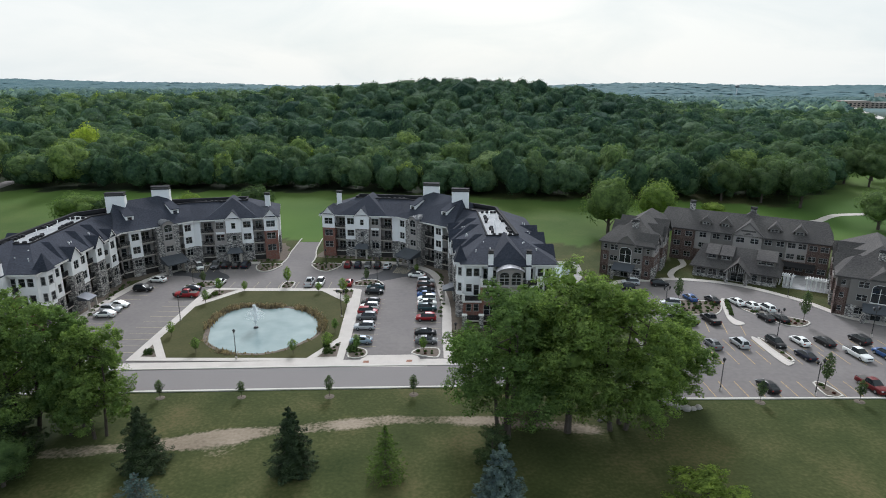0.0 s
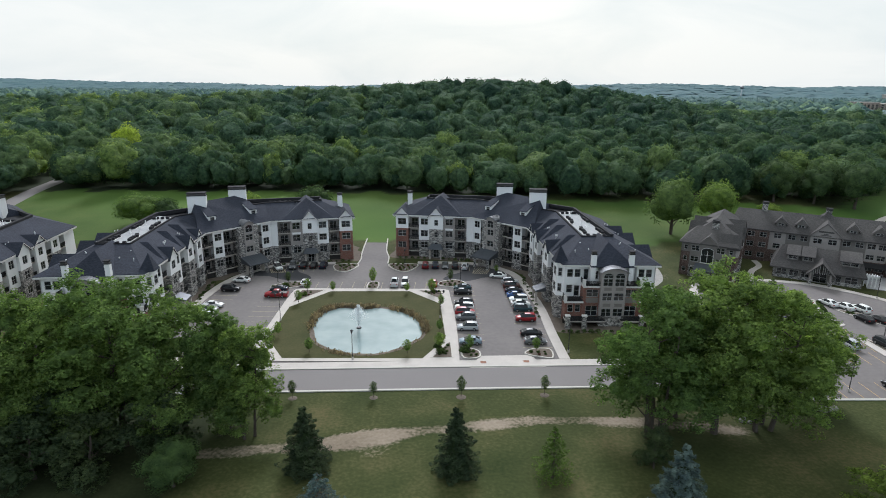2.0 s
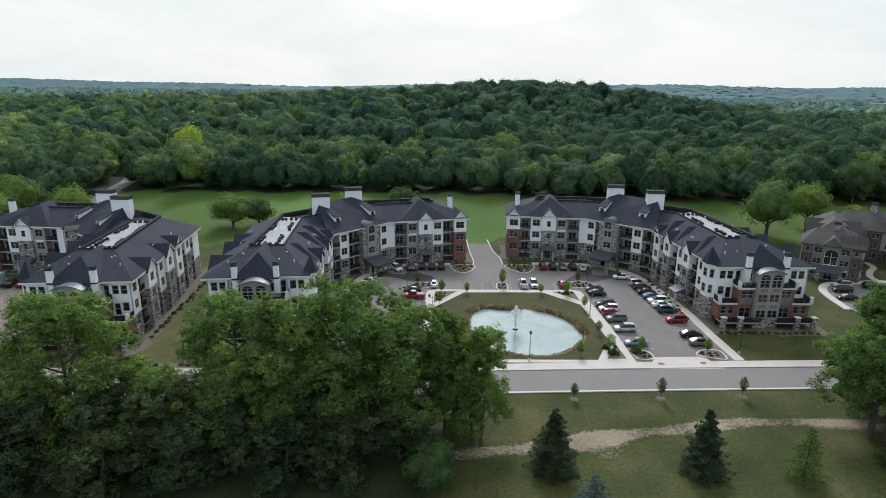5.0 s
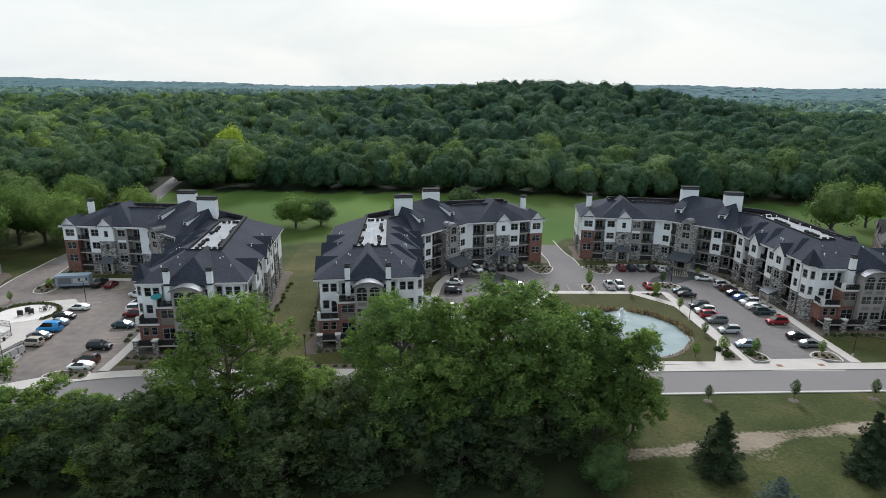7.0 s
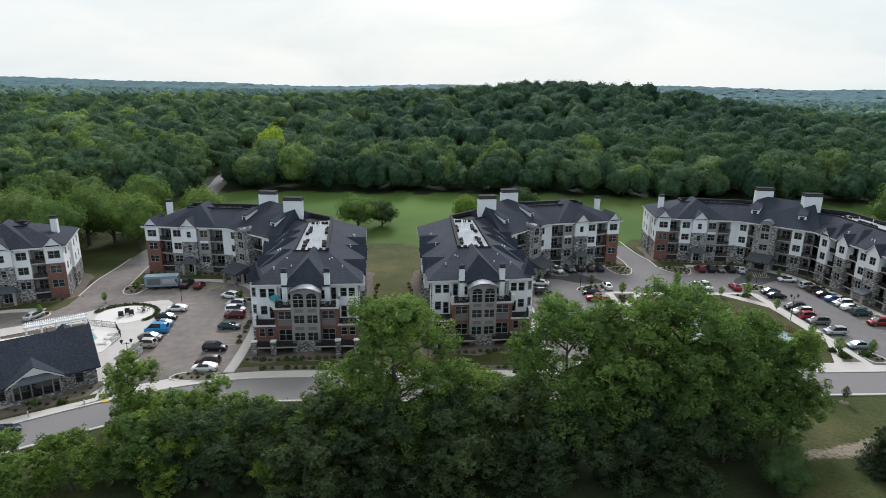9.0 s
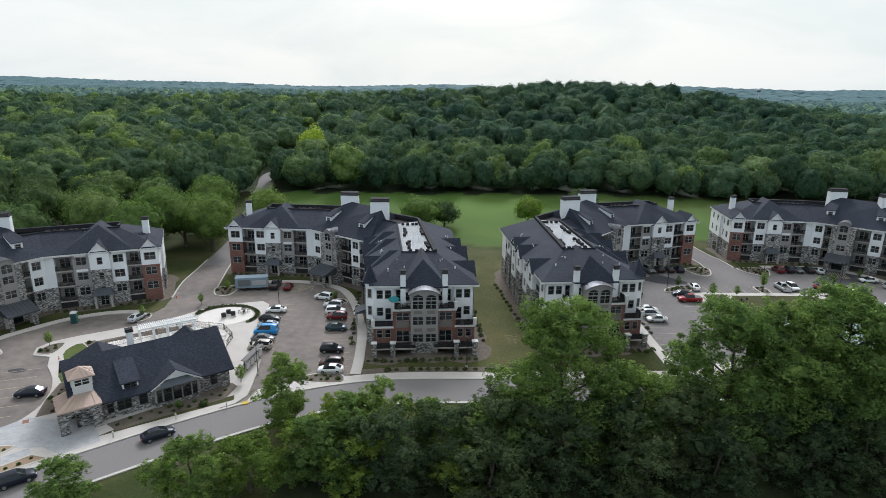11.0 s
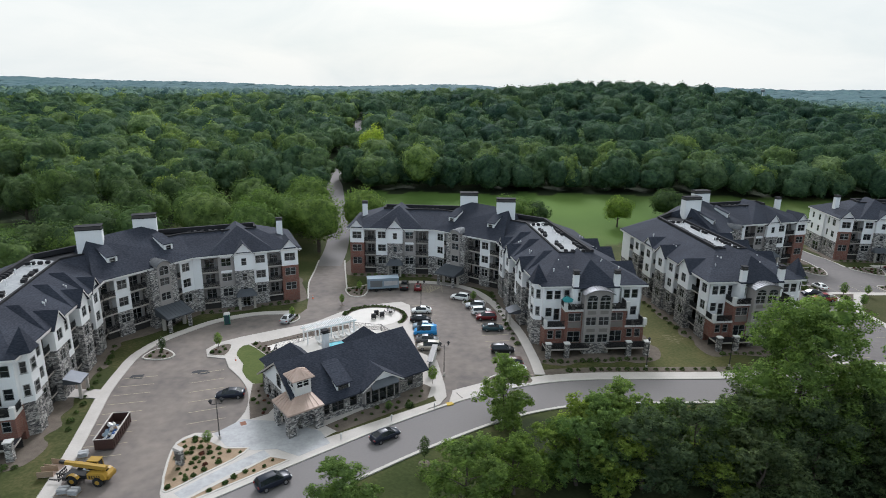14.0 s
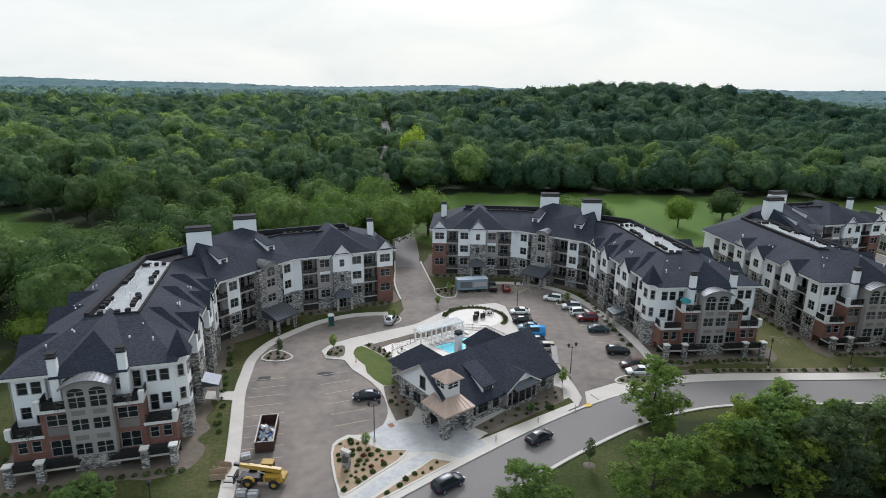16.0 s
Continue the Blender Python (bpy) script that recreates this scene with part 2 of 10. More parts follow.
def ground_material():
    """Lawn with worn and dry patches; cover masks: dirt, fairway, dark ground under the woods, distant plain in painted
    haze blue.
    """
    m, nt, b = material("lawn", 0.95, 0.0, 0.15)
    n1, n2, n3 = noise_node(nt, 9.0, 5), noise_node(nt, 0.5, 4), noise_node(nt, 60.0, 3)
    f = blend(nt, n1.outputs["Fac"], n2.outputs["Fac"], 0.4)
    lawn = ramp_node(nt, [(0.33, (0.029, 0.040, 0.012)), (0.50, (0.049, 0.059, 0.020)), (0.67, (0.098, 0.089, 0.040))], f).outputs["Color"]
    big = ramp_node(nt, [(0.35, (0.82, 0.9, 0.8)), (0.65, (1.12, 1.05, 1.05))], n3.outputs["Fac"])
    lawn = blend(nt, lawn, big.outputs["Color"], 1.0, "MULTIPLY")
    fair = ramp_node(nt, [(0.35, (0.052, 0.104, 0.021)), (0.65, (0.092, 0.154, 0.033))], n3.outputs["Fac"]).outputs["Color"]
    dirt = ramp_node(nt, [(0.3, (0.145, 0.114, 0.082)), (0.7, (0.31, 0.258, 0.20))], f).outputs["Color"]
    dry = ramp_node(nt, [(0.35, (0.052, 0.062, 0.018)), (0.65, (0.128, 0.114, 0.048))], f).outputs["Color"]
    # much darker green ground, laid under the woods
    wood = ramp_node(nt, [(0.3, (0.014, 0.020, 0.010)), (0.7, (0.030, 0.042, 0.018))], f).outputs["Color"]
    # blue-grey of the far ground: distance haze put into its colour
    hazed_land = ramp_node(nt, [(0.35, (0.100, 0.165, 0.170)), (0.65, (0.125, 0.195, 0.195))], n3.outputs["Fac"]).outputs["Color"]
    col = lawn
    for mask, c in (("dry", dry), ("fairway", fair), ("woodfloor", wood), ("plain", hazed_land), ("dirt", dirt)):
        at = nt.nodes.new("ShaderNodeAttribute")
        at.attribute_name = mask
        if mask == "dirt":
            ma = nt.nodes.new("ShaderNodeMath")
            ma.operation = "MULTIPLY_ADD"
            nt.links.new(at.outputs["Fac"], ma.inputs[0])
            ma.inputs[1].default_value = 1.0
            mb = nt.nodes.new("ShaderNodeMath")
            mb.operation = "MULTIPLY_ADD"
            nt.links.new(f, mb.inputs[0])
            mb.inputs[1].default_value, mb.inputs[2].default_value = 1.6, -0.95
            nt.links.new(mb.outputs[0], ma.inputs[2])
            rr = ramp_node(nt, [(0.35, (0, 0, 0)), (0.65, (1, 1, 1))], ma.outputs[0])
            fac = rr.outputs["Color"]
        else:
            fac = at.outputs["Fac"]
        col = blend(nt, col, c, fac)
    nt.links.new(col, b.inputs["Base Color"])
    bump_node(nt, b, n2.outputs["Fac"], 0.5, 0.1)
    return m


M_LAWN = ground_material()
M_GRAVEL = surface("grey_gravel", (0.20, 0.195, 0.185), (0.40, 0.385, 0.365), 1.0, 0.25, 0.95, 0, 0.2, 0.3)
M_CLUBTURF = surface("watered_turf", (0.050, 0.078, 0.020), (0.110, 0.128, 0.040), 3.5, 0.4, 0.95, 0, 0.15, 0.4)
M_TURF = surface("court_turf", (0.034, 0.043, 0.014), (0.080, 0.074, 0.032), 6, 0.35, 0.95, 0, 0.15, 0.4)
M_ASPHALT = surface("asphalt", (0.122, 0.112, 0.112), (0.192, 0.174, 0.166), 11, 0.9, 0.9, 0, 0.3, 0.04, 0, 0.24)
M_ROAD = surface("road_asphalt", (0.168, 0.155, 0.152), (0.205, 0.190, 0.186), 14, 0.3, 0.9, 0, 0.3, 0.15, 0, 0.3)
M_LOT = surface("worn_lot_asphalt", (0.112, 0.098, 0.093), (0.235, 0.198, 0.172), 9, 1.6, 0.9, 0, 0.3, 0.04, 0, 0.2)
M_NEWASPH = surface("fresh_asphalt", (0.040, 0.040, 0.044), (0.060, 0.060, 0.064), 6, 0.25, 0.9, 0, 0.3, 0.15)
M_CONC = surface("concrete", (0.40, 0.365, 0.335), (0.53, 0.49, 0.455), 2.5, 0.2, 0.85, 0, 0.3, 0.08)
M_KERB = surface("kerb_concrete", (0.42, 0.40, 0.36), (0.52, 0.49, 0.45), 1.5, 0.2, 0.85, 0, 0.3, 0.08)
M_PAVER = surface("stamped_paver", (0.27, 0.27, 0.275), (0.44, 0.44, 0.445), 1.2, 0.35, 0.7, 0, 0.4, 0.15)
M_PATIO = surface("patio_concrete", (0.56, 0.52, 0.48), (0.68, 0.64, 0.6), 2, 0.2, 0.8, 0, 0.3, 0.05)
M_YELLOW = surface("yellow_stall_paint", (0.38, 0.25, 0.10), (0.52, 0.36, 0.16), 0.9, 0.12, 0.8, 0, 0.3, 0)
M_LINE = surface("stall_paint", (0.30, 0.26, 0.18), (0.42, 0.36, 0.25), 0.9, 0.12, 0.8, 0, 0.3, 0)
M_MULCH = surface("mulch", (0.095, 0.078, 0.064), (0.18, 0.150, 0.125), 1.0, 0.12, 0.95, 0, 0.1, 0.6)
M_TANMULCH = surface("tan_mulch", (0.235, 0.165, 0.110), (0.36, 0.27, 0.19), 1.2, 0.12, 0.95, 0, 0.1, 0.6)
M_LOUVRE = surface("louvre_panel", (0.165, 0.148, 0.136), (0.195, 0.176, 0.162), 1, 0.15, 0.7, 0, 0.3, 0.1)
M_STONE = stone_material()
M_BRICK = brick_material()
M_BROWNBRICK = brick_material("brown_brick", (0.058, 0.034, 0.030), (0.088, 0.052, 0.044))
M_STUCCO = surface("white_stucco", (0.72, 0.717, 0.715), (0.81, 0.806, 0.803), 3, 0.25, 0.85, 0, 0.3, 0.05)
M_GREY = surface("taupe_siding", (0.268, 0.243, 0.228), (0.322, 0.295, 0.279), 2, 0.2, 0.7, 0, 0.3, 0.05)
M_DKGREY = surface("dark_taupe_siding", (0.135, 0.124, 0.115), (0.175, 0.162, 0.150), 2, 0.2, 0.7, 0, 0.3, 0.05)
M_TAN = surface("tan_trim", (0.36, 0.325, 0.285), (0.42, 0.385, 0.345), 2, 0.2, 0.7, 0, 0.3, 0.03)
M_TRIM = surface("white_trim", (0.58, 0.565, 0.545), (0.68, 0.66, 0.635), 2, 0.2, 0.6, 0, 0.3, 0.03)
M_SHINGLE = shingle_material("charcoal_shingles", (0.017, 0.0205, 0.031), (0.039, 0.0445, 0.061))
M_BROWNSH = shingle_material("brown_shingles", (0.050, 0.047, 0.046), (0.092, 0.086, 0.083))
M_EDGE = surface("roof_edge", (0.022, 0.022, 0.025), (0.035, 0.035, 0.038), 1, 0.2, 0.85, 0, 0.12, 0.03)
M_MEMB = surface("roof_membrane", (0.22, 0.23, 0.24), (0.40, 0.41, 0.42), 3.5, 0.5, 0.8, 0, 0.2, 0.04)
M_BARREL = surface("zinc_roof", (0.13, 0.135, 0.145), (0.18, 0.185, 0.195), 1.5, 0.2, 0.5, 0.45, 0.4, 0.03)
M_DKMETAL = surface("dark_seam_roof", (0.065, 0.073, 0.085), (0.10, 0.11, 0.125), 1.5, 0.2, 0.5, 0.35, 0.35, 0.03)
M_COPPER = surface("copper_roof", (0.38, 0.275, 0.225), (0.48, 0.36, 0.30), 1.2, 0.2, 0.55, 0.15, 0.5, 0.05)
M_GLASS = glass_material("window_glass", (0.035, 0.042, 0.048))
M_FRAME = surface("bronze_frame", (0.055, 0.050, 0.046), (0.075, 0.07, 0.065), 1, 0.1, 0.5, 0.0, 0.4, 0)
M_WINFRAME = surface("window_frame", (0.27, 0.262, 0.252), (0.33, 0.32, 0.31), 1, 0.1, 0.5, 0.0, 0.3, 0)
# near-black: holds the shade under terraces; also recess backs and far windows
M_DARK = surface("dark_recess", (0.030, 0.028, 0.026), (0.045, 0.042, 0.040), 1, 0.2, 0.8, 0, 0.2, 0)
M_RAIL = surface("black_rail", (0.018, 0.018, 0.020), (0.028, 0.028, 0.030), 1, 0.1, 0.45, 0.3, 0.4, 0)
M_STEEL = surface("galvanised_steel", (0.42, 0.43, 0.44), (0.58, 0.59, 0.60), 0.6, 0.1, 0.4, 0.8, 0.5, 0)
M_BARK = surface("bark", (0.055, 0.044, 0.035), (0.115, 0.096, 0.080), 0.8, 0.12, 0.95, 0, 0.15, 0.6)
M_LEAF = leaf_material("broad_leaves", (0.088, 0.138, 0.046), (0.184, 0.262, 0.092), 0.42)
M_PARK = leaf_material("park_leaves", (0.070, 0.112, 0.046), (0.105, 0.156, 0.062), 0.34)
M_PARKL = leaf_material("light_park_leaves", (0.096, 0.150, 0.052), (0.138, 0.200, 0.066), 0.36)
M_PARKD = leaf_material("dark_park_leaves", (0.046, 0.076, 0.038), (0.072, 0.110, 0.052), 0.32)
M_GOLD = leaf_material("golden_leaves", (0.25, 0.31, 0.06), (0.34, 0.40, 0.08), 0.4)
M_LEAFD = leaf_material("dark_leaves", (0.045, 0.068, 0.040), (0.104, 0.139, 0.076), 0.38)
M_LEAFY = leaf_material("yellow_green_leaves", (0.100, 0.150, 0.038), (0.200, 0.264, 0.068), 0.42)
M_WOODS = leaf_material("woodland_leaves", (0.074, 0.116, 0.066), (0.112, 0.164, 0.086), 0.34, "wide")
M_HILLWOODS = leaf_material("hill_woodland", (0.060, 0.100, 0.066), (0.098, 0.150, 0.092), 0.34, "wide")
# outer woods grow bluer zone by zone: distance haze put into the leaf colours
M_FARWOODS = leaf_material("far_woodland_hazed", (0.072, 0.122, 0.112), (0.096, 0.154, 0.136), 0.0, "wide")
M_PLAINWOODS = leaf_material("plain_woodland_hazed", (0.076, 0.130, 0.132), (0.098, 0.156, 0.152), 0.0, "narrow")
M_HAZEWOODS = leaf_material("horizon_woodland_hazed", (0.074, 0.132, 0.150), (0.088, 0.150, 0.170), 0.0, "narrow")
# crown cores: the shade between leaves put into a near-black green
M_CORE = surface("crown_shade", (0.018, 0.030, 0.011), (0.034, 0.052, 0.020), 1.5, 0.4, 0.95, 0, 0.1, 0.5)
M_SPRUCE = leaf_material("spruce_needles", (0.028, 0.042, 0.024), (0.060, 0.082, 0.046), 0.15)
M_BLUESP = leaf_material("blue_spruce_needles", (0.065, 0.095, 0.100), (0.140, 0.190, 0.195), 0.12)
M_LARCH = leaf_material("larch_needles", (0.060, 0.100, 0.022), (0.12, 0.18, 0.045), 0.2)
M_REED = leaf_material("dry_reeds", (0.19, 0.132, 0.100), (0.36, 0.262, 0.205), 0.25)
M_SHRUB = leaf_material("shrub_leaves", (0.045, 0.070, 0.024), (0.080, 0.115, 0.040), 0.15)
M_REDSH = leaf_material("red_shrub_leaves", (0.055, 0.020, 0.018), (0.13, 0.05, 0.04), 0.1)


def water_material():
    m, nt, b = material("pond_water", 0.06, 0.0, 0.3)
    n1, n2 = noise_node(nt, 0.35, 3), noise_node(nt, 5.0, 4)
    c = ramp_node(nt, [(0.35, (0.20, 0.265, 0.27)), (0.65, (0.27, 0.335, 0.335))], n2.outputs["Fac"])
    nt.links.new(c.outputs["Color"], b.inputs["Base Color"])
    bump_node(nt, b, n1.outputs["Fac"], 0.25, 0.03)
    return m


M_WATER = water_material()
M_POOL = surface("pool_water", (0.10, 0.50, 0.62), (0.16, 0.60, 0.70), 2, 0.5, 0.05, 0, 0.5, 0.05)
M_TYRE = surface("tyre_rubber", (0.016, 0.016, 0.016), (0.026, 0.026, 0.026), 0.5, 0.05, 0.85, 0, 0.3, 0)
M_RIM = surface("wheel_rim", (0.30, 0.30, 0.31), (0.42, 0.42, 0.43), 0.5, 0.05, 0.35, 0.8, 0.5, 0)
M_CARGLASS = glass_material("car_glass", (0.020, 0.025, 0.028), 0.08, 0.2)
M_CARGLASS.node_tree.nodes["Principled BSDF"].inputs["Specular IOR Level"].default_value = 0.35
M_HEADLAMP = surface("headlamp_lens", (0.55, 0.56, 0.58), (0.66, 0.67, 0.68), 0.2, 0.05, 0.2, 0, 0.6, 0)
M_TAILLAMP = surface("tail_lamp_lens", (0.24, 0.015, 0.012), (0.32, 0.02, 0.016), 0.2, 0.05, 0.25, 0, 0.6, 0)


def paint(name, c, rough=0.32):
    return surface("paint_" + name, tuple(v * 0.95 for v in c), tuple(min(1, v * 1.05) for v in c), 2, 0.3, rough, 0.0, 0.3, 0)


PAINTS = {k: paint(k, c) for k, c in {
    "white": (0.72, 0.72, 0.70), "silver": (0.42, 0.43, 0.44), "grey": (0.13, 0.135, 0.14), "black": (0.013, 0.013, 0.015),
    "navy": (0.010, 0.014, 0.026), "blue": (0.035, 0.09, 0.24), "red": (0.26, 0.016, 0.020), "darkred": (0.13, 0.012, 0.014),
    "teal": (0.028, 0.060, 0.070), "beige": (0.42, 0.38, 0.32), "brown": (0.07, 0.035, 0.028), "skyblue": (0.03, 0.25, 0.55),
    "paleblue": (0.22, 0.28, 0.33), "yellow": (0.34, 0.205, 0.035), "green": (0.02, 0.16, 0.10), "rust": (0.060, 0.032, 0.028)}.items()}

# ---- mesh helpers ----
from mathutils.geometry import tessellate_polygon


def part(name, bm, mat, parent=None, label="", smooth=False):
    """Links a bmesh as one mesh object, under a thing or a part if parent is given."""
    me = bpy.data.meshes.new(name)
    bm.normal_update()
    bm.to_mesh(me)
    bm.free()
    for mt in (mat if isinstance(mat, (list, tuple)) else [mat]):
        me.materials.append(mt)
    if smooth:
        me.polygons.foreach_set("use_smooth", [True] * len(me.polygons))
    ob = new(name, me)
    if parent is not None:
        ob.parent = parent
    if label:
        ob["label"] = label
    return ob


def raw_mesh(name, verts, faces, mat, attrs=None, normals=None):
    """A mesh from numpy arrays; faces all of one size."""
    verts, faces = np.asarray(verts, np.float32), np.asarray(faces, np.int32)
    me = bpy.data.meshes.new(name)
    k = faces.shape[1]
    me.vertices.add(len(verts))
    me.vertices.foreach_set("co", verts.ravel())
    me.loops.add(faces.size)
    me.loops.foreach_set("vertex_index", faces.ravel())
    me.polygons.add(len(faces))
    me.polygons.foreach_set("loop_start", np.arange(0, faces.size, k, dtype=np.int32))
    me.update(calc_edges=True)
    me.validate()
    for key, values in (attrs or {}).items():
        a = me.attributes.new(key, "FLOAT", "POINT")
        a.data.foreach_set("value", np.asarray(values, np.float32))
    if normals is not None:
        me.polygons.foreach_set("use_smooth", np.ones(len(faces), bool))
        me.normals_split_custom_set_from_vertices(np.asarray(normals, np.float32))
    me.materials.append(mat)
    return me


def box(bm, x0, x1, y0, y1, z0, z1, m=None, mi=0):
    vs = [bm.verts.new((x, y, z)) for z in (z0, z1) for x, y in ((x0, y0), (x1, y0), (x1, y1), (x0, y1))]
    if m is not None:
        for v in vs:
            v.co = m @ v.co
    fs = [bm.faces.new([vs[i] for i in f]) for f in ((3, 2, 1, 0), (4, 5, 6, 7), (0, 1, 5, 4), (1, 2, 6, 5), (2, 3, 7, 6), (3, 0, 4, 7))]
    for f in fs:
        f.material_index = mi
    return vs


def prism(bm, pts, z0, z1, mi=0, holes=()):
    """Polygon pts (counter-clockwise) between two heights."""
    loops = [list(pts)] + [list(h) for h in holes]
    flat = [p for l in loops for p in l]
    top = [bm.verts.new((p[0], p[1], z1)) for p in flat]
    bot = [bm.verts.new((p[0], p[1], z0)) for p in flat]
    for t in tessellate_polygon([[Vector((p[0], p[1], 0)) for p in l] for l in loops]):
        a, b, c = t
        if (flat[b][0] - flat[a][0]) * (flat[c][1] - flat[a][1]) - (flat[b][1] - flat[a][1]) * (flat[c][0] - flat[a][0]) < 0:
            a, c = c, a
        try:
            bm.faces.new((top[a], top[b], top[c])).material_index = mi
        except ValueError:
            pass
    k = 0
    for l in loops:
        n = len(l)
        for i in range(n):
            a, b = k + i, k + (i + 1) % n
            bm.faces.new((bot[a], bot[b], top[b], top[a])).material_index = mi
        k += n


def ccw(pts):
    area = sum(a[0] * b[1] - b[0] * a[1] for a, b in zip(pts, pts[1:] + pts[:1]))
    return pts if area > 0 else pts[::-1]


def smooth(pts, n=5, closed=False):
    """Catmull-Rom through the points."""
    out, m = [], len(pts)
    for i in range(m if closed else m - 1):
        p = [pts[(i + k) % m] if closed else pts[min(max(i + k, 0), m - 1)] for k in (-1, 0, 1, 2)]
        for s in range(n):
            t = s / n
            out.append(tuple(0.5 * (2 * p[1][a] + (p[2][a] - p[0][a]) * t + (2 * p[0][a] - 5 * p[1][a] + 4 * p[2][a] - p[3][a]) * t * t
                                    + (3 * p[1][a] - p[0][a] - 3 * p[2][a] + p[3][a]) * t ** 3) for a in (0, 1)))
    if not closed:
        out.append(tuple(pts[-1]))
    return out


def offset(pts, d, closed=False):
    """The polyline moved d metres to its left."""
    out, n = [], len(pts)
    for i, p in enumerate(pts):
        a = pts[(i - 1) % n] if closed or i else p
        b = pts[(i + 1) % n] if closed or i < n - 1 else p
        t = Vector((b[0] - a[0], b[1] - a[1])).normalized()
        out.append((p[0] - t.y * d, p[1] + t.x * d))
    return out


def ribbon(bm, pts, d0, d1, z0, z1, closed=False, mi=0):
    a, b = offset(pts, d0, closed), offset(pts, d1, closed)
    n = len(pts)
    rows = [[bm.verts.new((*p, z)) for p, z in ((a[i], z0), (a[i], z1), (b[i], z1), (b[i], z0))] for i in range(n)]
    for i in range(n if closed else n - 1):
        r, s = rows[i], rows[(i + 1) % n]
        for k in range(3):
            bm.faces.new((r[k], s[k], s[k + 1], r[k + 1])).material_index = mi
    if not closed:
        bm.faces.new(rows[0])
        bm.faces.new(rows[-1][::-1])
    bmesh.ops.recalc_face_normals(bm, faces=bm.faces)


def slab(name, pts, z0, z1, mat, label, cat, holes=(), kind="structure"):
    bm = bmesh.new()
    prism(bm, ccw(list(pts)), z0, z1, holes=[ccw(list(h))[::-1] for h in holes])
    return tagged(part(name, bm, mat), label, cat, kind=kind)


def strip(name, pts, d0, d1, z0, z1, mat, label, cat, closed=False):
    bm = bmesh.new()
    ribbon(bm, pts, d0, d1, z0, z1, closed)
    return tagged(part(name, bm, mat), label, cat, kind="structure")


def leaf_cards(centres, normals, size, rng, spread=0.7):
    """Small three-cornered leaf clumps: centres and rough facing directions in, vertices and faces out."""
    n = len(centres)
    nr = normals + rng.normal(0, spread, (n, 3))
    nr /= np.linalg.norm(nr, axis=1, keepdims=True) + 1e-9
    nr *= np.where((nr * normals).sum(1, keepdims=True) < 0, -1.0, 1.0)
    a = np.cross(nr, rng.normal(0, 1, (n, 3)))
    a /= np.linalg.norm(a, axis=1, keepdims=True) + 1e-9
    b = np.cross(nr, a)
    s = (np.asarray(size) * rng.uniform(0.6, 1.3, n))[:, None]
    k = rng.uniform(0.55, 1.0, (n, 1))
    v = np.stack([centres - a * s - b * s * k * 0.6, centres + a * s - b * s * k * 0.6, centres + b * s * k * 1.2], 1)
    f = np.arange(3 * n).reshape(n, 3)
    return v.reshape(-1, 3), f


# ---- ground ----
def sstep(a, b, v):
    t = np.clip((v - a) / (b - a), 0, 1)
    return t * t * (3 - 2 * t)


def terrain(x, y):
    x, y = np.asarray(x, float), np.asarray(y, float)
    z = 4.0 * sstep(172, 250, y) + 13.0 * sstep(265, 650, y) * (1 - 0.9 * sstep(90, 310, x))
    z = z + 19.0 * np.exp(-((x - 25) / np.where(x > 25, 145, 210)) ** 2 - ((y - 520) / 130) ** 2)
    z = z - 6.0 * sstep(900, 1500, y) 
    r = np.hypot(x + 80, y)
    far = sstep(2300, 4200, r)
    z = z + far * (16 + 9 * np.sin(x / 620.0 + 0.6) + 5 * np.sin(x / 240.0 + 2.0) + 16 * sstep(-600, -2600, x) + 22 * sstep(300, 1500, x))
    return z


def poly_mask(x, y, pts):
    """1 inside the polygon."""
    inside = np.zeros(x.shape, bool)
    n = len(pts)
    for i in range(n):
        (x0, y0), (x1, y1) = pts[i], pts[(i + 1) % n]
        if y0 == y1:
            continue
        inside ^= ((y0 > y) != (y1 > y)) & (x < (x1 - x0) * (y - y0) / (y1 - y0) + x0)
    return inside


def line_dist(x, y, pts):
    d = np.full(x.shape, 1e9)
    for (x0, y0), (x1, y1) in zip(pts, pts[1:]):
        L2 = (x1 - x0) ** 2 + (y1 - y0) ** 2
        t = np.clip(((x - x0) * (x1 - x0) + (y - y0) * (y1 - y0)) / L2, 0, 1)
        d = np.minimum(d, np.hypot(x - x0 - t * (x1 - x0), y - y0 - t * (y1 - y0)))
    return d


GOLF = [(-172, 170), (-178, 205), (-184, 240), (-148, 239), (-113, 239), (-42, 238), (0, 230), (30, 227), (55, 226), (98, 223), (130, 219), (150, 234), (167, 254), (190, 294), (207, 303), (240, 316), (300, 330), (360, 336), (360, 170),
        (130, 172), (95, 178), (30, 172), (-30, 178), (-60, 176), (-110, 172), (-140, 168)]
GREEN_W = [(-420, 190), (-420, 172), (-330, 168), (-262, 172), (-240, 166), (-236, 174), (-262, 181), (-300, 199), (-340, 212)]
DRIVE_N = [(-174, 150), (-174.5, 165), (-176.5, 185), (-180.5, 207), (-185.5, 235), (-188.5, 252), (-194, 278), (-192.5, 301), (-193.6, 356), (-195.4, 392), (-206, 490)]
gx = np.unique(np.concatenate([np.arange(-260, 110, 1.6), -260 - np.cumsum(np.geomspace(2, 700, 42)), 110 + np.cumsum(np.geomspace(2, 700, 42))]))
gy = np.unique(np.concatenate([np.arange(52, 110, 1.2), np.arange(110, 260, 2.4), 52 - np.cumsum(np.geomspace(2, 220, 22)), 260 + np.cumsum(np.geomspace(4, 420, 44))]))
GX, GY = np.meshgrid(gx, gy)
nx, ny = len(gx), len(gy)
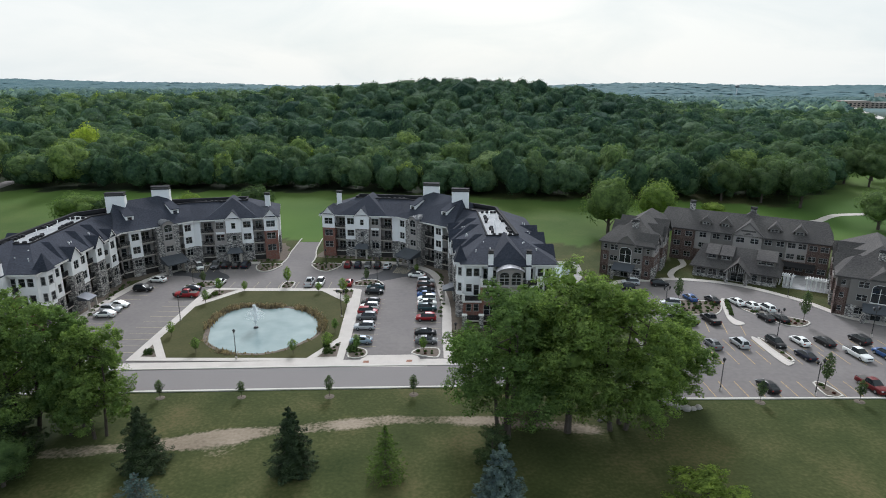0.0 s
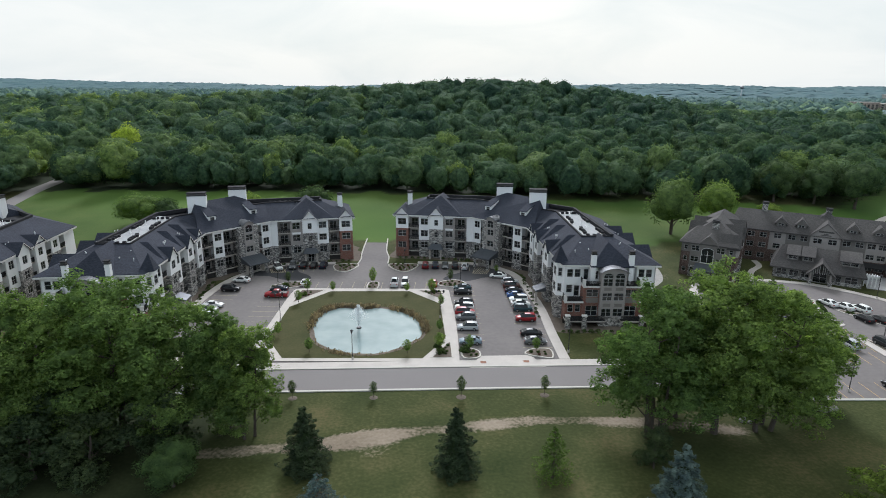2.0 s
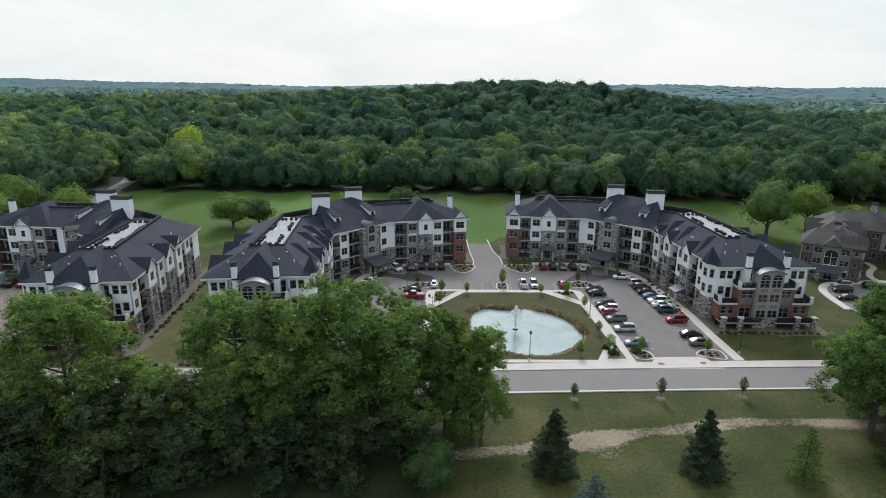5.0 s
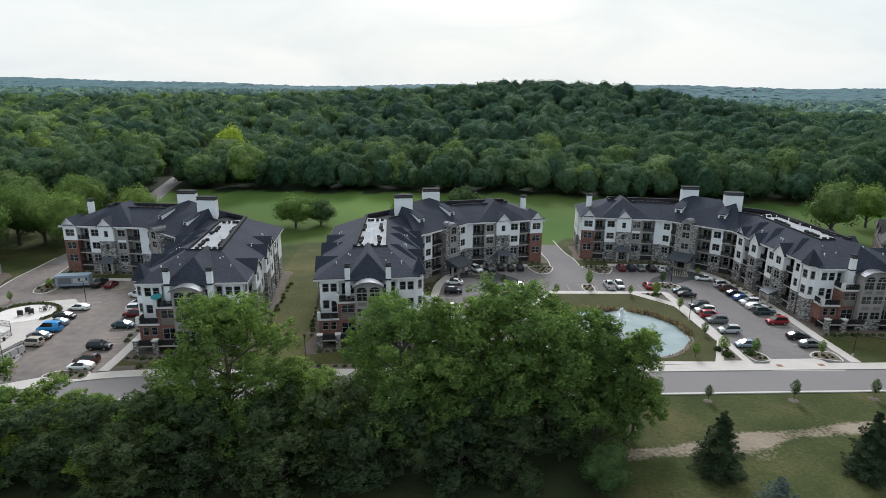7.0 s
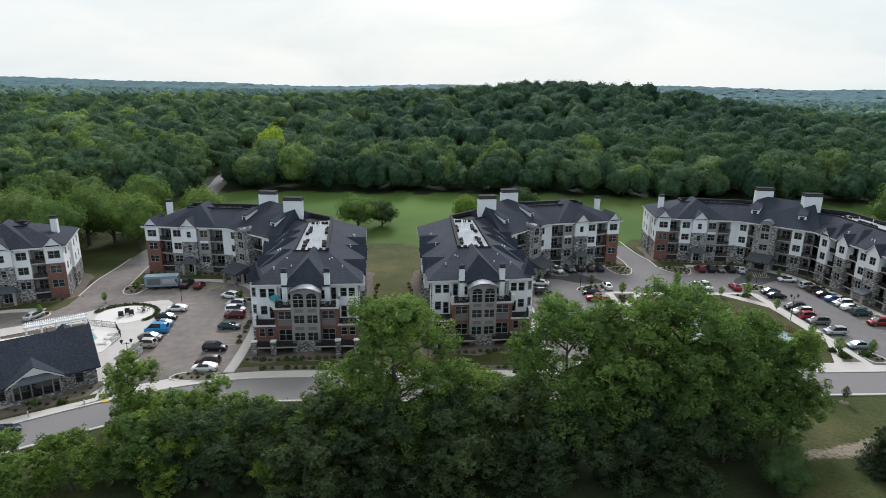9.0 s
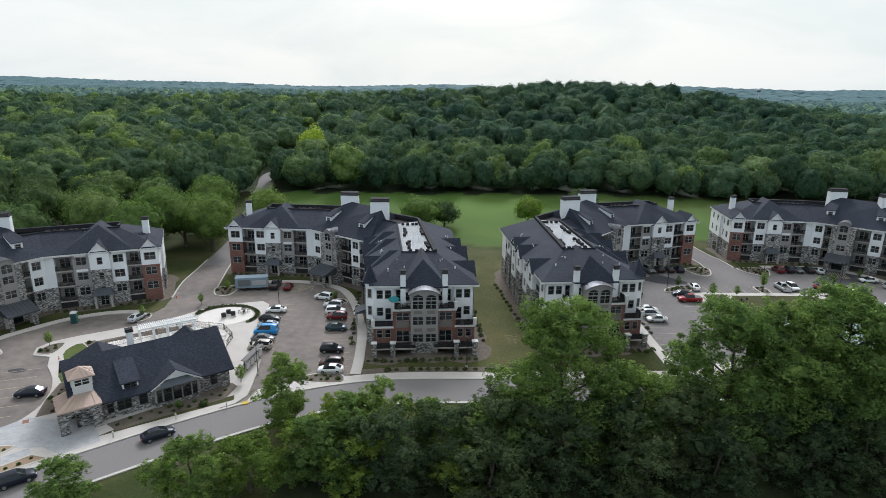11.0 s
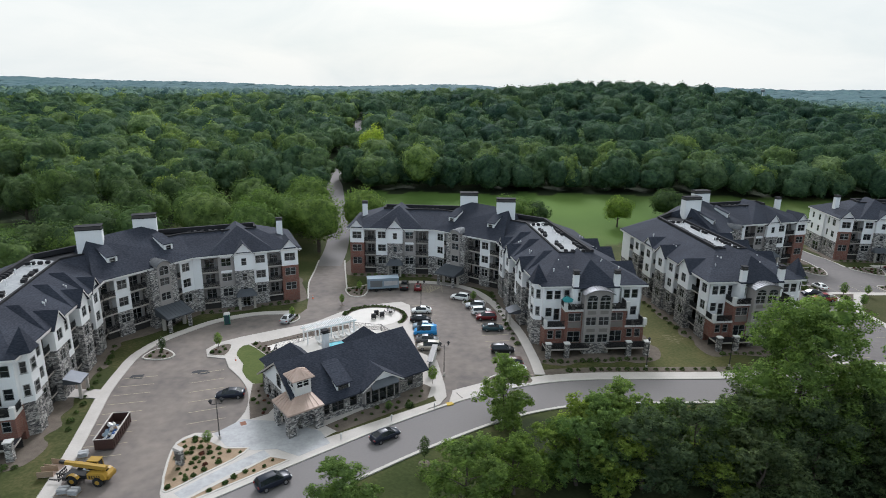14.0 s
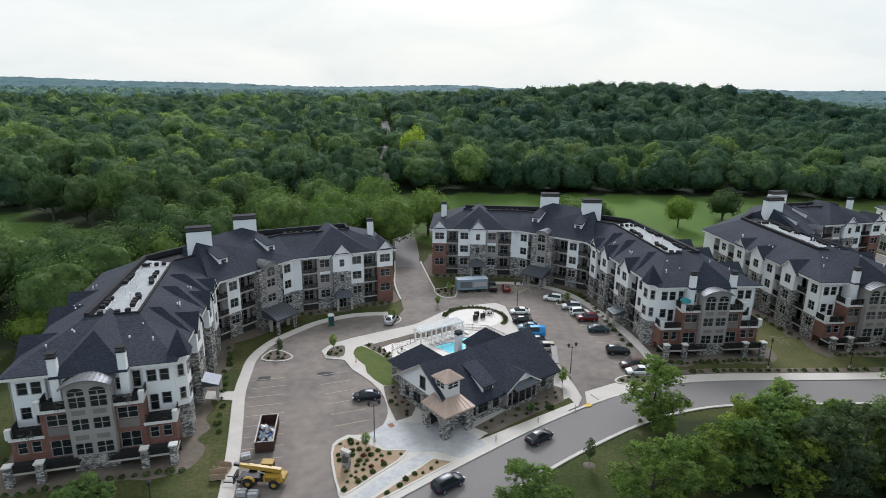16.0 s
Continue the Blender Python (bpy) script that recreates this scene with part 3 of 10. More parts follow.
GV = np.stack([GX, GY, terrain(GX, GY)], -1).reshape(-1, 3)
ii = (np.arange(ny - 1)[:, None] * nx + np.arange(nx - 1)[None, :]).ravel()
GF = np.stack([ii, ii + 1, ii + nx + 1, ii + nx], -1)
px_, py_ = GV[:, 0], GV[:, 1]
wob = 2.2 * np.sin(px_ * 0.31 + 1.0) + 1.7 * np.sin(py_ * 0.43 + px_ * 0.11)
fair = np.where(poly_mask(px_ + wob, py_ + wob, GOLF) | poly_mask(px_ + wob, py_ + wob, GREEN_W), 1.0, 0.0)
fair *= 0.55 + 0.45 * (np.sin(px_ * 0.03 + py_ * 0.05) * 0.5 + 0.5)
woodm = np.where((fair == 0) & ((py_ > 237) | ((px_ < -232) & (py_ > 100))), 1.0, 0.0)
# painted haze of the far ground sets in with range
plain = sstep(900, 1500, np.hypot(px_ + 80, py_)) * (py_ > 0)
# the same darker ground under the thicket before the road
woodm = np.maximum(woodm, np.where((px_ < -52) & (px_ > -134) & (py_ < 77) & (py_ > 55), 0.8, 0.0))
track = [(-52, 67), (-40, 68.5), (-33, 70), (-26, 72.2), (-15, 74), (-6.7, 75.5), (9, 75), (22, 73)]
dd = line_dist(px_, py_, track)
dirt = 0.80 * (1 - sstep(0.6, 2.6, dd)) + 0.5 * (1 - sstep(2, 6, np.hypot((px_ + 31) / 1.5, py_ - 69.5)))
dirt = np.maximum(dirt, 0.32 * (1 - sstep(2, 7, np.hypot((px_ + 14) / 2.2, py_ - 67))))
for dx in (-2.4, -0.9, 2.2):
    dirt = np.maximum(dirt, 0.34 * (1 - sstep(0.3, 1.3, line_dist(px_, py_, [(-104 + dx, 96), (-101.5 + dx, 128), (-99 + dx * 0.4, 158)]))))
dirt = np.maximum(dirt, 0.45 * (1 - sstep(1, 5, np.hypot(px_ + 100.5, (py_ - 104) / 1.6))))
dirt = np.maximum(dirt, 0.6 * (1 - sstep(2, 8, np.hypot(px_ - 33, (py_ - 143) / 1.2))))
dry = np.where((px_ > -113) & (px_ < -90) & (py_ > 90) & (py_ < 172), 0.75, 0.0) * (1 - sstep(150, 172, py_))
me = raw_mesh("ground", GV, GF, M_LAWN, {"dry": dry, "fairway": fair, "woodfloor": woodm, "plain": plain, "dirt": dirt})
tagged(new("ground", me), "mown grass land with worn earth track and golf fairway", "ground", kind="structure")

# ---- road, courts, walks ----
ROAD = smooth([(60, 89.8), (36, 89.8), (7, 89), (-16, 88.2), (-44, 87), (-80, 85.4), (-103, 84.8), (-121, 84.4), (-131, 82.4), (-140, 78.4), (-150, 71.9), (-158, 65.8),
               (-166, 59.4), (-176, 51), (-190, 38), (-205, 22)], 4)
strip("road", ROAD, -3.6, 3.6, -0.05, 0.030, M_ROAD, "grey asphalt road curving past the apartment courts", "road")
KERB = [p for p in ROAD if p[0] < 37]
strip("kerb_north", KERB, -4.05, -3.6, -0.05, 0.17, M_KERB, "pale concrete kerb along the road", "kerb")
strip("kerb_south", KERB, 3.6, 4.05, -0.05, 0.17, M_KERB, "pale concrete kerb along the grass verge", "kerb")
WALK = [p for p in ROAD if -141 < p[0] < 30]
strip("pavement_north", WALK, -6.0, -4.05, -0.05, 0.158, M_CONC, "pale concrete pavement beside the road", "pavement")
WALK_W = [p for p in ROAD if p[0] < -144]
strip("pavement_west", WALK_W, -5.9, -4.05, -0.05, 0.158, M_CONC, "pale concrete pavement beside the road", "pavement")

strip("verge_bed", [p for p in ROAD if -128 < p[0] < -75], -8.1, -6.2, -0.05, 0.03, M_MULCH, "brown mulch strip with small shrubs beside the pavement", "planting bed")

AB_RIGHT = [(0.3, 95), (0.0, 106), (0, 117), (-0.4, 124), (-1, 129), (-1.7, 136), (-3.2, 142.6), (-6, 147), (-10, 150.2), (-14.3, 151.4), (-20.4, 151.8), (-27, 151.8)]
AB_LEFT = [(-49, 150.9), (-58, 150.4), (-63.7, 148.5), (-67, 145.2), (-70, 140.4), (-71.8, 134.8), (-72.6, 129), (-73.1, 120.8), (-73.4, 108), (-73.4, 94)]
ABR, ABL = smooth(AB_RIGHT, 4), smooth(AB_LEFT, 4)
court_ab = [(-73.4, 91.5), (0.3, 92)] + ABR + [(-35, 151.8), (-35.2, 158), (-36.5, 165), (-37.5, 188), (-43.8, 188), (-43.3, 163), (-42.7, 156), (-43, 151)] + ABL
slab("court_asphalt", court_ab, -0.05, 0.022, M_ASPHALT, "grey asphalt parking court with faded stall lines", "car park")
strip("court_walk_east", ABR, -0.0, -1.9, -0.05, 0.146, M_CONC, "curved pale concrete walk round the parking court", "pavement")
strip("court_walk_west", ABL, -0.0, -1.9, -0.05, 0.146, M_CONC, "curved pale concrete walk round the parking court", "pavement")
fresh = smooth([(-20, 138.4), (-14.5, 137.5), (-9.6, 140.5), (-5.5, 141), (-3.8, 143), (-7, 147.2), (-11, 149.6), (-14.5, 150.8), (-15.2, 146), (-16.4, 143.8), (-19, 141.5)], 3, True)
slab("asphalt_patch_east", fresh, 0.0, 0.028, M_NEWASPH, "dark fresh asphalt patch at the accessible stalls", "asphalt patch")
slab("asphalt_patch_west", [(-73 - x, y) for x, y in fresh], 0.0, 0.028, M_NEWASPH, "dark fresh asphalt patch at the accessible stalls", "asphalt patch")

POND = smooth([(-45.3, 103.2), (-46.6, 109), (-46.4, 114.6), (-44.8, 118.2), (-41.8, 120.0), (-37.8, 119.2), (-34.6, 119.9), (-31.2, 119.0), (-27.3, 116.3), (-24.4, 112), (-23.4, 107.8), (-23.8, 104.0), (-25.4, 101.4),
               (-28.0, 98.3), (-31.6, 96.2), (-34.6, 95.9), (-37.8, 96.3), (-40.8, 97.8), (-43.6, 100.2)], 4, True)
LAWN = [(-48.5, 94.8), (-53.3, 103), (-53.3, 119.4), (-46.2, 129.4), (-28, 129.7), (-20.8, 121.8), (-19.7, 103.4), (-23.8, 94.9)]
slab("pond_walk", smooth([(-55.0, 93.6), (-55.0, 110), (-55.0, 127.5), (-53.6, 131.2), (-46, 131.4), (-28, 131.4), (-19.8, 131.2), (-18.6, 127), (-17.5, 110), (-17.3, 93.8)], 3)
     , -0.05, 0.15, M_CONC, "pale concrete walk framing the pond lawn", "pavement", [LAWN])
slab("pond_lawn", LAWN, -0.02, 0.16, M_TURF, "mown lawn round the pond", "lawn", [POND])
bm = bmesh.new()
n_ = len(POND)
inn = offset(ccw(POND), 1.1, True)
va = [bm.verts.new((p[0], p[1], 0.16)) for p in ccw(POND)]
vb = [bm.verts.new((p[0] + random.uniform(-.2, .2), p[1] + random.uniform(-.2, .2), 0.05)) for p in inn]
for i in range(n_):
    bm.faces.new((va[i], va[(i + 1) % n_], vb[(i + 1) % n_], vb[i]))
tagged(part("pond_bank", bm, M_MULCH), "muddy brown bank round the pond", "bank", kind="structure")
slab("water", offset(ccw(POND), 0.75, True), 0.03, 0.075, M_WATER, "pale green-blue pond water reflecting the sky", "water")


def bed(name, pts, z=0.19, mat=M_MULCH, label="brown mulch planting bed with a concrete kerb"):
    """A raised planting island: kerb ring, and mulch inside it."""
    pts = ccw(list(pts))
    e = new(name)
    tagged(e, label, "planting bed", kind="structure")
    bm = bmesh.new()
    ribbon(bm, pts, 0.0, 0.28, -0.05, z, True)
    part("kerb", bm, M_KERB, e)
    bm = bmesh.new()
    prism(bm, offset(pts, 0.27, True), -0.05, z - 0.03)
    part("mulch", bm, mat, e)
    return pts


BEDS = [
    bed("planting_bed", smooth([(-16.6, 95.2), (-13.8, 95.4), (-13.5, 97.8), (-15, 99.2), (-17.0, 99.0)], 3, True)),
    bed("planting_bed", smooth([(-5.6, 97), (-2.2, 95.4), (-0.6, 95.6), (-0.6, 99), (-3.8, 99.2)], 3, True)),
    bed("planting_bed", smooth([(-21.2, 133.8), (-20.6, 137), (-17, 138.3), (-14.6, 136), (-14.1, 132.9), (-17.3, 133.0)], 3, True)),
    bed("planting_bed", smooth([(-60.7, 131.4), (-60, 134.4), (-55.6, 136.2), (-53.6, 135.4), (-54.8, 132.2)], 3, True)),
    bed("planting_bed", smooth([(-34.6, 151.2), (-33, 146.6), (-30.2, 144.4), (-28.2, 146), (-26.9, 151.2)], 3, True)),
    bed("planting_bed", smooth([(-48.9, 150.6), (-48, 145.6), (-45.2, 144.2), (-43.2, 147), (-42.8, 151)], 3, True)),
    bed("planting_bed", smooth([(-38.2, 131.6), (-38.2, 135.8), (-36.9, 136.4), (-35.6, 135.8), (-35.6, 131.6)], 2, True)),
    bed("planting_bed", [(-53.4, 95), (-53.4, 100.6), (-50.0, 95)]),
    bed("planting_bed", [(-22.4, 95.2), (-19.3, 101.8), (-18.6, 101.5), (-18.4, 95.2)]),
    bed("planting_bed", [(-53.2, 122), (-53.2, 130.2), (-47.5, 130.2)]),
    bed("planting_bed", [(-20.4, 124.2), (-26.0, 130.2), (-20.4, 130.3)]),
]

# the club court
DC_RIGHT = smooth([(-129.6, 89.8), (-129.7, 96), (-130.4, 105.9), (-131.7, 112.9), (-134.1, 122.5), (-136.8, 129.2), (-139.3, 132.5), (-143, 134.8), (-148, 136.2), (-155, 136.2), (-161.5, 135.3)], 4)
DC_LEFT = smooth([(-176.5, 116.2), (-183.2, 115.2), (-189.2, 111.7), (-193.3, 106.7), (-196.2, 102), (-197.6, 96.2), (-197.2, 91), (-196.2, 84), (-194.4, 77), (-192.6, 70), (-190.9, 62.7), (-189.8, 57), (-188, 48)], 4)
court_dc = [(-190, 44), (-176, 52), (-166, 61), (-150, 73), (-140, 80), (-131, 85)] + DC_RIGHT + [(-164, 133.5), (-166.6, 131.8), (-169, 146), (-170.4, 155), (-177.4, 155), (-176.8, 146), (-176.3, 136), (-174.3, 125.5), (-173.4, 119.5), (-174.2, 116.6)] + DC_LEFT
slab("club_court_asphalt", court_dc, -0.05, 0.022, M_LOT, "grey asphalt court round the clubhouse, patched in places", "car park")
strip("club_walk_east", DC_RIGHT, 0.0, -1.8, -0.05, 0.142, M_CONC, "curved pale concrete walk round the club court", "pavement")
strip("club_walk_west", DC_LEFT, 0.0, -1.8, -0.05, 0.146, M_CONC, "long pale concrete walk beside the court", "pavement")
bm = bmesh.new()
dn = smooth(DRIVE_N, 5)
L_ = [offset(dn, d) for d in (-3.3, 3.3)]
vv = [[bm.verts.new((*p, float(terrain(*p)) + 0.06)) for p in l] for l in L_]
for i in range(len(dn) - 1):
    bm.faces.new((vv[0][i], vv[0][i + 1], vv[1][i + 1], vv[1][i]))
bmesh.ops.recalc_face_normals(bm, faces=bm.faces)
tagged(part("drive_north", bm, M_ROAD), "narrow asphalt drive leading into the woods", "road", kind="structure")

CLUB = [(-144.4, 82.6), (-144.6, 86), (-145.8, 95), (-149.6, 99), (-150.6, 110), (-151.5, 121.5), (-153.5, 123.6)] + smooth([(-160, 121.6), (-165, 118.2), (-170.5, 111.6), (-176, 108.4), (-182.6, 104.5)], 3) + \
       [(-186.0, 101.8), (-187.2, 99), (-186, 96), (-182.6, 95.4)] + smooth([(-180.9, 92.0), (-177.2, 87.4), (-174.9, 83.0), (-173.9, 78), (-174.9, 73.6), (-176.6, 72.6)], 3) + \
       smooth([(-179, 72.6), (-180.7, 70.4), (-179.9, 66), (-178.5, 60.5)], 3) + [(-176.5, 56.5), (-168.7, 62.6), (-160.6, 69), (-152.3, 75.4), (-145.5, 80.2)]
slab("club_island", CLUB, -0.05, 0.15, M_CONC, "pale concrete walks round the clubhouse", "pavement")
slab("entrance_paving", [(-176.4, 72.4), (-173.6, 76), (-167.5, 75.4), (-162, 73.0), (-160.2, 70.2), (-163.8, 67.3), (-167, 68.9), (-169.8, 68.6), (-173.8, 69.5)], 0.1, 0.165, M_PAVER, "grey stamped paving before the clubhouse porch", "paving")
strip("paved_path", smooth([(-168, 68), (-170.4, 65.8), (-173.4, 62.8), (-176, 59.6)], 4), -0.9, 0.9, 0.1, 0.165, M_PAVER, "grey stamped path winding between flower beds", "path")
BEDS += [
    bed("planting_bed", smooth([(-178.4, 60.6), (-180.1, 66), (-180.6, 70), (-178.8, 72.0), (-176.8, 71.2), (-173.6, 69.2), (-170.6, 69.2), (-171.8, 66.6), (-174.6, 63.6), (-177, 60.8)], 2, True), 0.21, M_TANMULCH, "tan mulch bed with rows of clipped shrubs"),
    bed("planting_bed", [(-175.2, 59.0), (-172.2, 62.2), (-169.4, 65.2), (-167.4, 67.4), (-164.8, 66.4), (-169.6, 62.4), (-174.6, 58.4)], 0.21, M_TANMULCH, "tan mulch bed with rows of clipped shrubs"),
    bed("planting_bed", smooth([(-197.0, 95.4), (-196.2, 99), (-194.0, 98.9), (-191.7, 96.6), (-193.1, 94.8)], 3, True)),
    bed("planting_bed", smooth([(-186.4, 98.6), (-185.4, 100.8), (-183.2, 101.2), (-182.8, 96.6), (-185.8, 96.6)], 3, True)),
    bed("planting_bed", smooth([(-177.4, 115.8), (-174.6, 115.8), (-173.6, 113.6), (-174.8, 111.4), (-176.3, 112)], 3, True)),
    bed("planting_bed", smooth([(-167, 132), (-165.3, 127.2), (-162, 127.4), (-161.6, 134.8), (-164.4, 133.4)], 3, True)),
    bed("planting_bed", smooth([(-139.9, 122.6), (-135, 122.8), (-135.6, 125.2), (-139, 125.4)], 3, True)),
    bed("planting_bed", smooth([(-137.4, 87.2), (-136.2, 89.6), (-131, 89.8), (-130.6, 86.6)], 3, True)),
]
slab("asphalt_patch", [(-195.8, 88.0), (-193.6, 88.2), (-193.8, 89.6), (-195.6, 89.4)], 0.0, 0.03, M_NEWASPH, "dark square asphalt repair patch", "asphalt patch")
slab("asphalt_patch", smooth([(-186.4, 90.2), (-184.6, 89.7), (-183.4, 90.4), (-184.4, 91.2), (-186, 91.0)], 3, True), 0.0, 0.03, M_NEWASPH, "dark ragged asphalt repair patch", "asphalt patch")
slab("club_lawn", smooth([(-180.9, 96.4), (-181.4, 99.2), (-180.2, 101.0), (-176.4, 97.2), (-173.6, 93.4), (-172.4, 90.4), (-172.6, 87.2), (-175.2, 86.4), (-178.2, 90.6), (-178.8, 93.2)], 2, True), 0.1, 0.168, M_CLUBTURF, "small lawn beside the clubhouse", "lawn")
slab("fence_bed", [(-180.0, 101.4), (-178.6, 102.4), (-174.8, 98.6), (-174.4, 94.4), (-171.6, 90.2), (-172.2, 90.6), (-173.5, 93.5), (-176.3, 97.3)], 0.1, 0.172, M_MULCH, "mulch bed with a clipped hedge row along the pool fence", "planting bed")
slab("club_bed", [(-172.6, 76), (-174.2, 81), (-175.2, 86.2), (-172.6, 87.0), (-171.8, 91), (-168.6, 86), (-170.4, 77.4)], 0.1, 0.17, M_MULCH, "mulch bed along the clubhouse wall", "planting bed")
slab("club_front_bed", [(-161.6, 74.4), (-159.5, 72.8), (-147.4, 81.6), (-146.8, 85.4), (-148.0, 86.5)], 0.1, 0.17, M_MULCH, "mulch bed along the clubhouse front", "planting bed")
slab("club_front_verge", [(-161.4, 71.2), (-146.0, 81.2), (-146.4, 82.6), (-160.2, 72.6)], 0.1, 0.166, M_TURF, "narrow grass verge beside the road", "lawn")

slab("side_path", [(-202.6, 84.6), (-202.3, 82.2), (-197.0, 81.8), (-197.2, 84.4)], -0.03, 0.13, M_CONC, "short pale concrete path to the side door", "path")
# the car park of the brown building
E_BACK = smooth([(98, 107), (89, 110.3), (83.2, 115.4), (79.6, 124), (71.4, 133.8), (64, 137.2), (57, 138.4), (50.7, 137.4), (44, 136.6), (39.6, 131), (38, 120)], 4)
slab("east_car_park", [(34, 81.6), (110, 82.6), (110, 106)] + E_BACK + [(36.5, 100), (33, 95), (30, 93), (28, 86)], -0.05, 0.034, M_ASPHALT, "large grey asphalt car park with worn yellow stall lines", "car park")
strip("east_walk", E_BACK, -0.0, -1.8, -0.05, 0.146, M_CONC, "curved pale concrete walk before the brown building", "pavement")
strip("east_kerb", [(110, 82.6), (34, 81.6)], 0.0, 0.4, -0.05, 0.17, M_KERB, "pale concrete kerb at the lawn's edge", "kerb")
BEDS += [
    bed("planting_bed", smooth([(46.6, 116.6), (47.6, 122), (50.8, 125), (57.5, 124), (62, 124.8), (60, 118.6), (56, 115.4)], 3, True)),
    bed("planting_bed", smooth([(64.6, 119.8), (70.7, 115.6), (75, 112.3), (72.2, 109.6), (69, 110.4), (66.5, 114.5)], 3, True)),
    bed("planting_bed", smooth([(60.1, 103.4), (61.0, 103.6), (62.1, 95.8), (61.4, 94.2), (60.6, 94.8)], 2, True)),
    bed("planting_bed", smooth([(60.2, 86.6), (61.8, 86.6), (62.6, 82.4), (59.8, 82.4)], 2, True)),
]
slab("crossing_walk", smooth([(62.6, 125.0), (63.8, 124.8), (62.2, 120.2), (60.4, 115.2), (60.5, 113.0), (61.3, 111.4), (60.6, 110.5), (58.9, 110.5), (58.9, 113.4), (60.2, 118.0)], 3, True), 0.0, 0.17, M_CONC, "pale concrete walk crossing the planting island", "pavement")

slab("island_walk", smooth([(58.9, 103.4), (60.05, 103.7), (60.6, 94.6), (61.4, 93.9), (60.6, 93.1), (59.2, 93.3)], 3, True), 0.0, 0.17, M_CONC, "narrow pale concrete walk beside the planting island", "pavement")


def apron(name, pts):
    slab(name, pts, -0.03, 0.06, M_CONC, "pale concrete driveway apron", "apron")


apron("apron", [(-15.6, 91.6), (-2.5, 92.0), (-4.6, 96.6), (-13.6, 96.2)])
apron("apron", [(-71, 89.9), (-57, 90.4), (-59.6, 95), (-69.6, 95)])
apron("apron", [(-144.2, 80.2), (-131.4, 86.6), (-136.4, 88.2), (-143.4, 84.6)])


for pts_ in ([(-35.0, 151.8), (-35.2, 158), (-36.5, 165), (-37.3, 178)], [(-43.0, 151), (-42.7, 156), (-43.3, 163), (-43.7, 178)],
             [(-166.6, 131.8), (-169, 146), (-170.4, 155)], [(-177.4, 155), (-176.8, 146), (-176.3, 136), (-174.3, 125.5)]):
    strip("drive_kerb", smooth(pts_, 4), -0.16, 0.16, -0.05, 0.16, M_KERB, "pale concrete kerb along the drive", "kerb")

# ---- painted stall lines ----
def stall_lines(name, p0, p1, n, length, side, skip=(), mat=M_LINE):
    """n lines from p0 to p1, each running length metres to the side of that way."""
    t = Vector((p1[0] - p0[0], p1[1] - p0[1]))
    nrm = Vector((-t.y, t.x)).normalized() * side
    u = t.normalized() * 0.055
    bm = bmesh.new()
    for i in range(n):
        if i in skip:
            continue
        a = Vector(p0) + t * (i / (n - 1))
        b = a + nrm * length
        vs = [bm.verts.new((*q, 0.041)) for q in (a - u, a + u, b + u, b - u)]
        bm.faces.new(vs)
    bmesh.ops.recalc_face_normals(bm, faces=bm.faces)
    return tagged(part(name, bm, mat), "worn yellow stall lines", "road marking", kind="structure")


stall_lines("stall_lines", (-17.6, 99.8), (-18.4, 132.6), 13, 5.4, -1)
stall_lines("stall_lines", (-0.1, 99.8), (-0.9, 137), 14, 5.4, 1)
stall_lines("stall_lines", (-27.2, 151.6), (-13.2, 151.2), 6, 5.4, -1)
stall_lines("stall_lines", (-64.6, 148.4), (-48.9, 150.7), 7, 5.4, -1)
stall_lines("stall_lines", (-34.8, 131.6), (-21.6, 131.6), 6, 4.8, 1)
stall_lines("stall_lines", (-53.2, 131.6), (-38.8, 131.6), 6, 4.8, 1)
stall_lines("stall_lines", (-55.1, 97), (-55.1, 131), 13, 5.4, 1)
stall_lines("stall_lines", (-73.3, 97), (-72.2, 132), 14, 5.4, -1)
stall_lines("stall_lines", (-150.0, 99.2), (-151.6, 121.4), 9, 5.3, -1)
stall_lines("stall_lines", (-129.8, 90), (-133.4, 120), 12, 5.3, 1)
stall_lines("stall_lines", (-161.2, 135.3), (-144.4, 135.4), 7, 5.3, -1)
stall_lines("stall_lines", (-191.2, 64), (-196.6, 88), 10, 5.3, -1)
stall_lines("stall_lines", (-175.2, 73.6), (-181.4, 91.4), 7, 5.2, 1)
stall_lines("stall_lines", (40, 82.1), (58, 82.3), 8, 4.9, 1, mat=M_YELLOW)
stall_lines("stall_lines", (63, 82.3), (100, 82.5), 15, 4.9, 1, mat=M_YELLOW)
stall_lines("stall_lines", (48, 98.4), (104, 98.4), 22, 5.2, 1, mat=M_YELLOW)
stall_lines("stall_lines", (46, 98.4), (104, 98.4), 22, 5.2, -1, mat=M_YELLOW)
stall_lines("stall_lines", (44, 114.5), (60, 110.5), 6, 5.2, -1, mat=M_YELLOW)


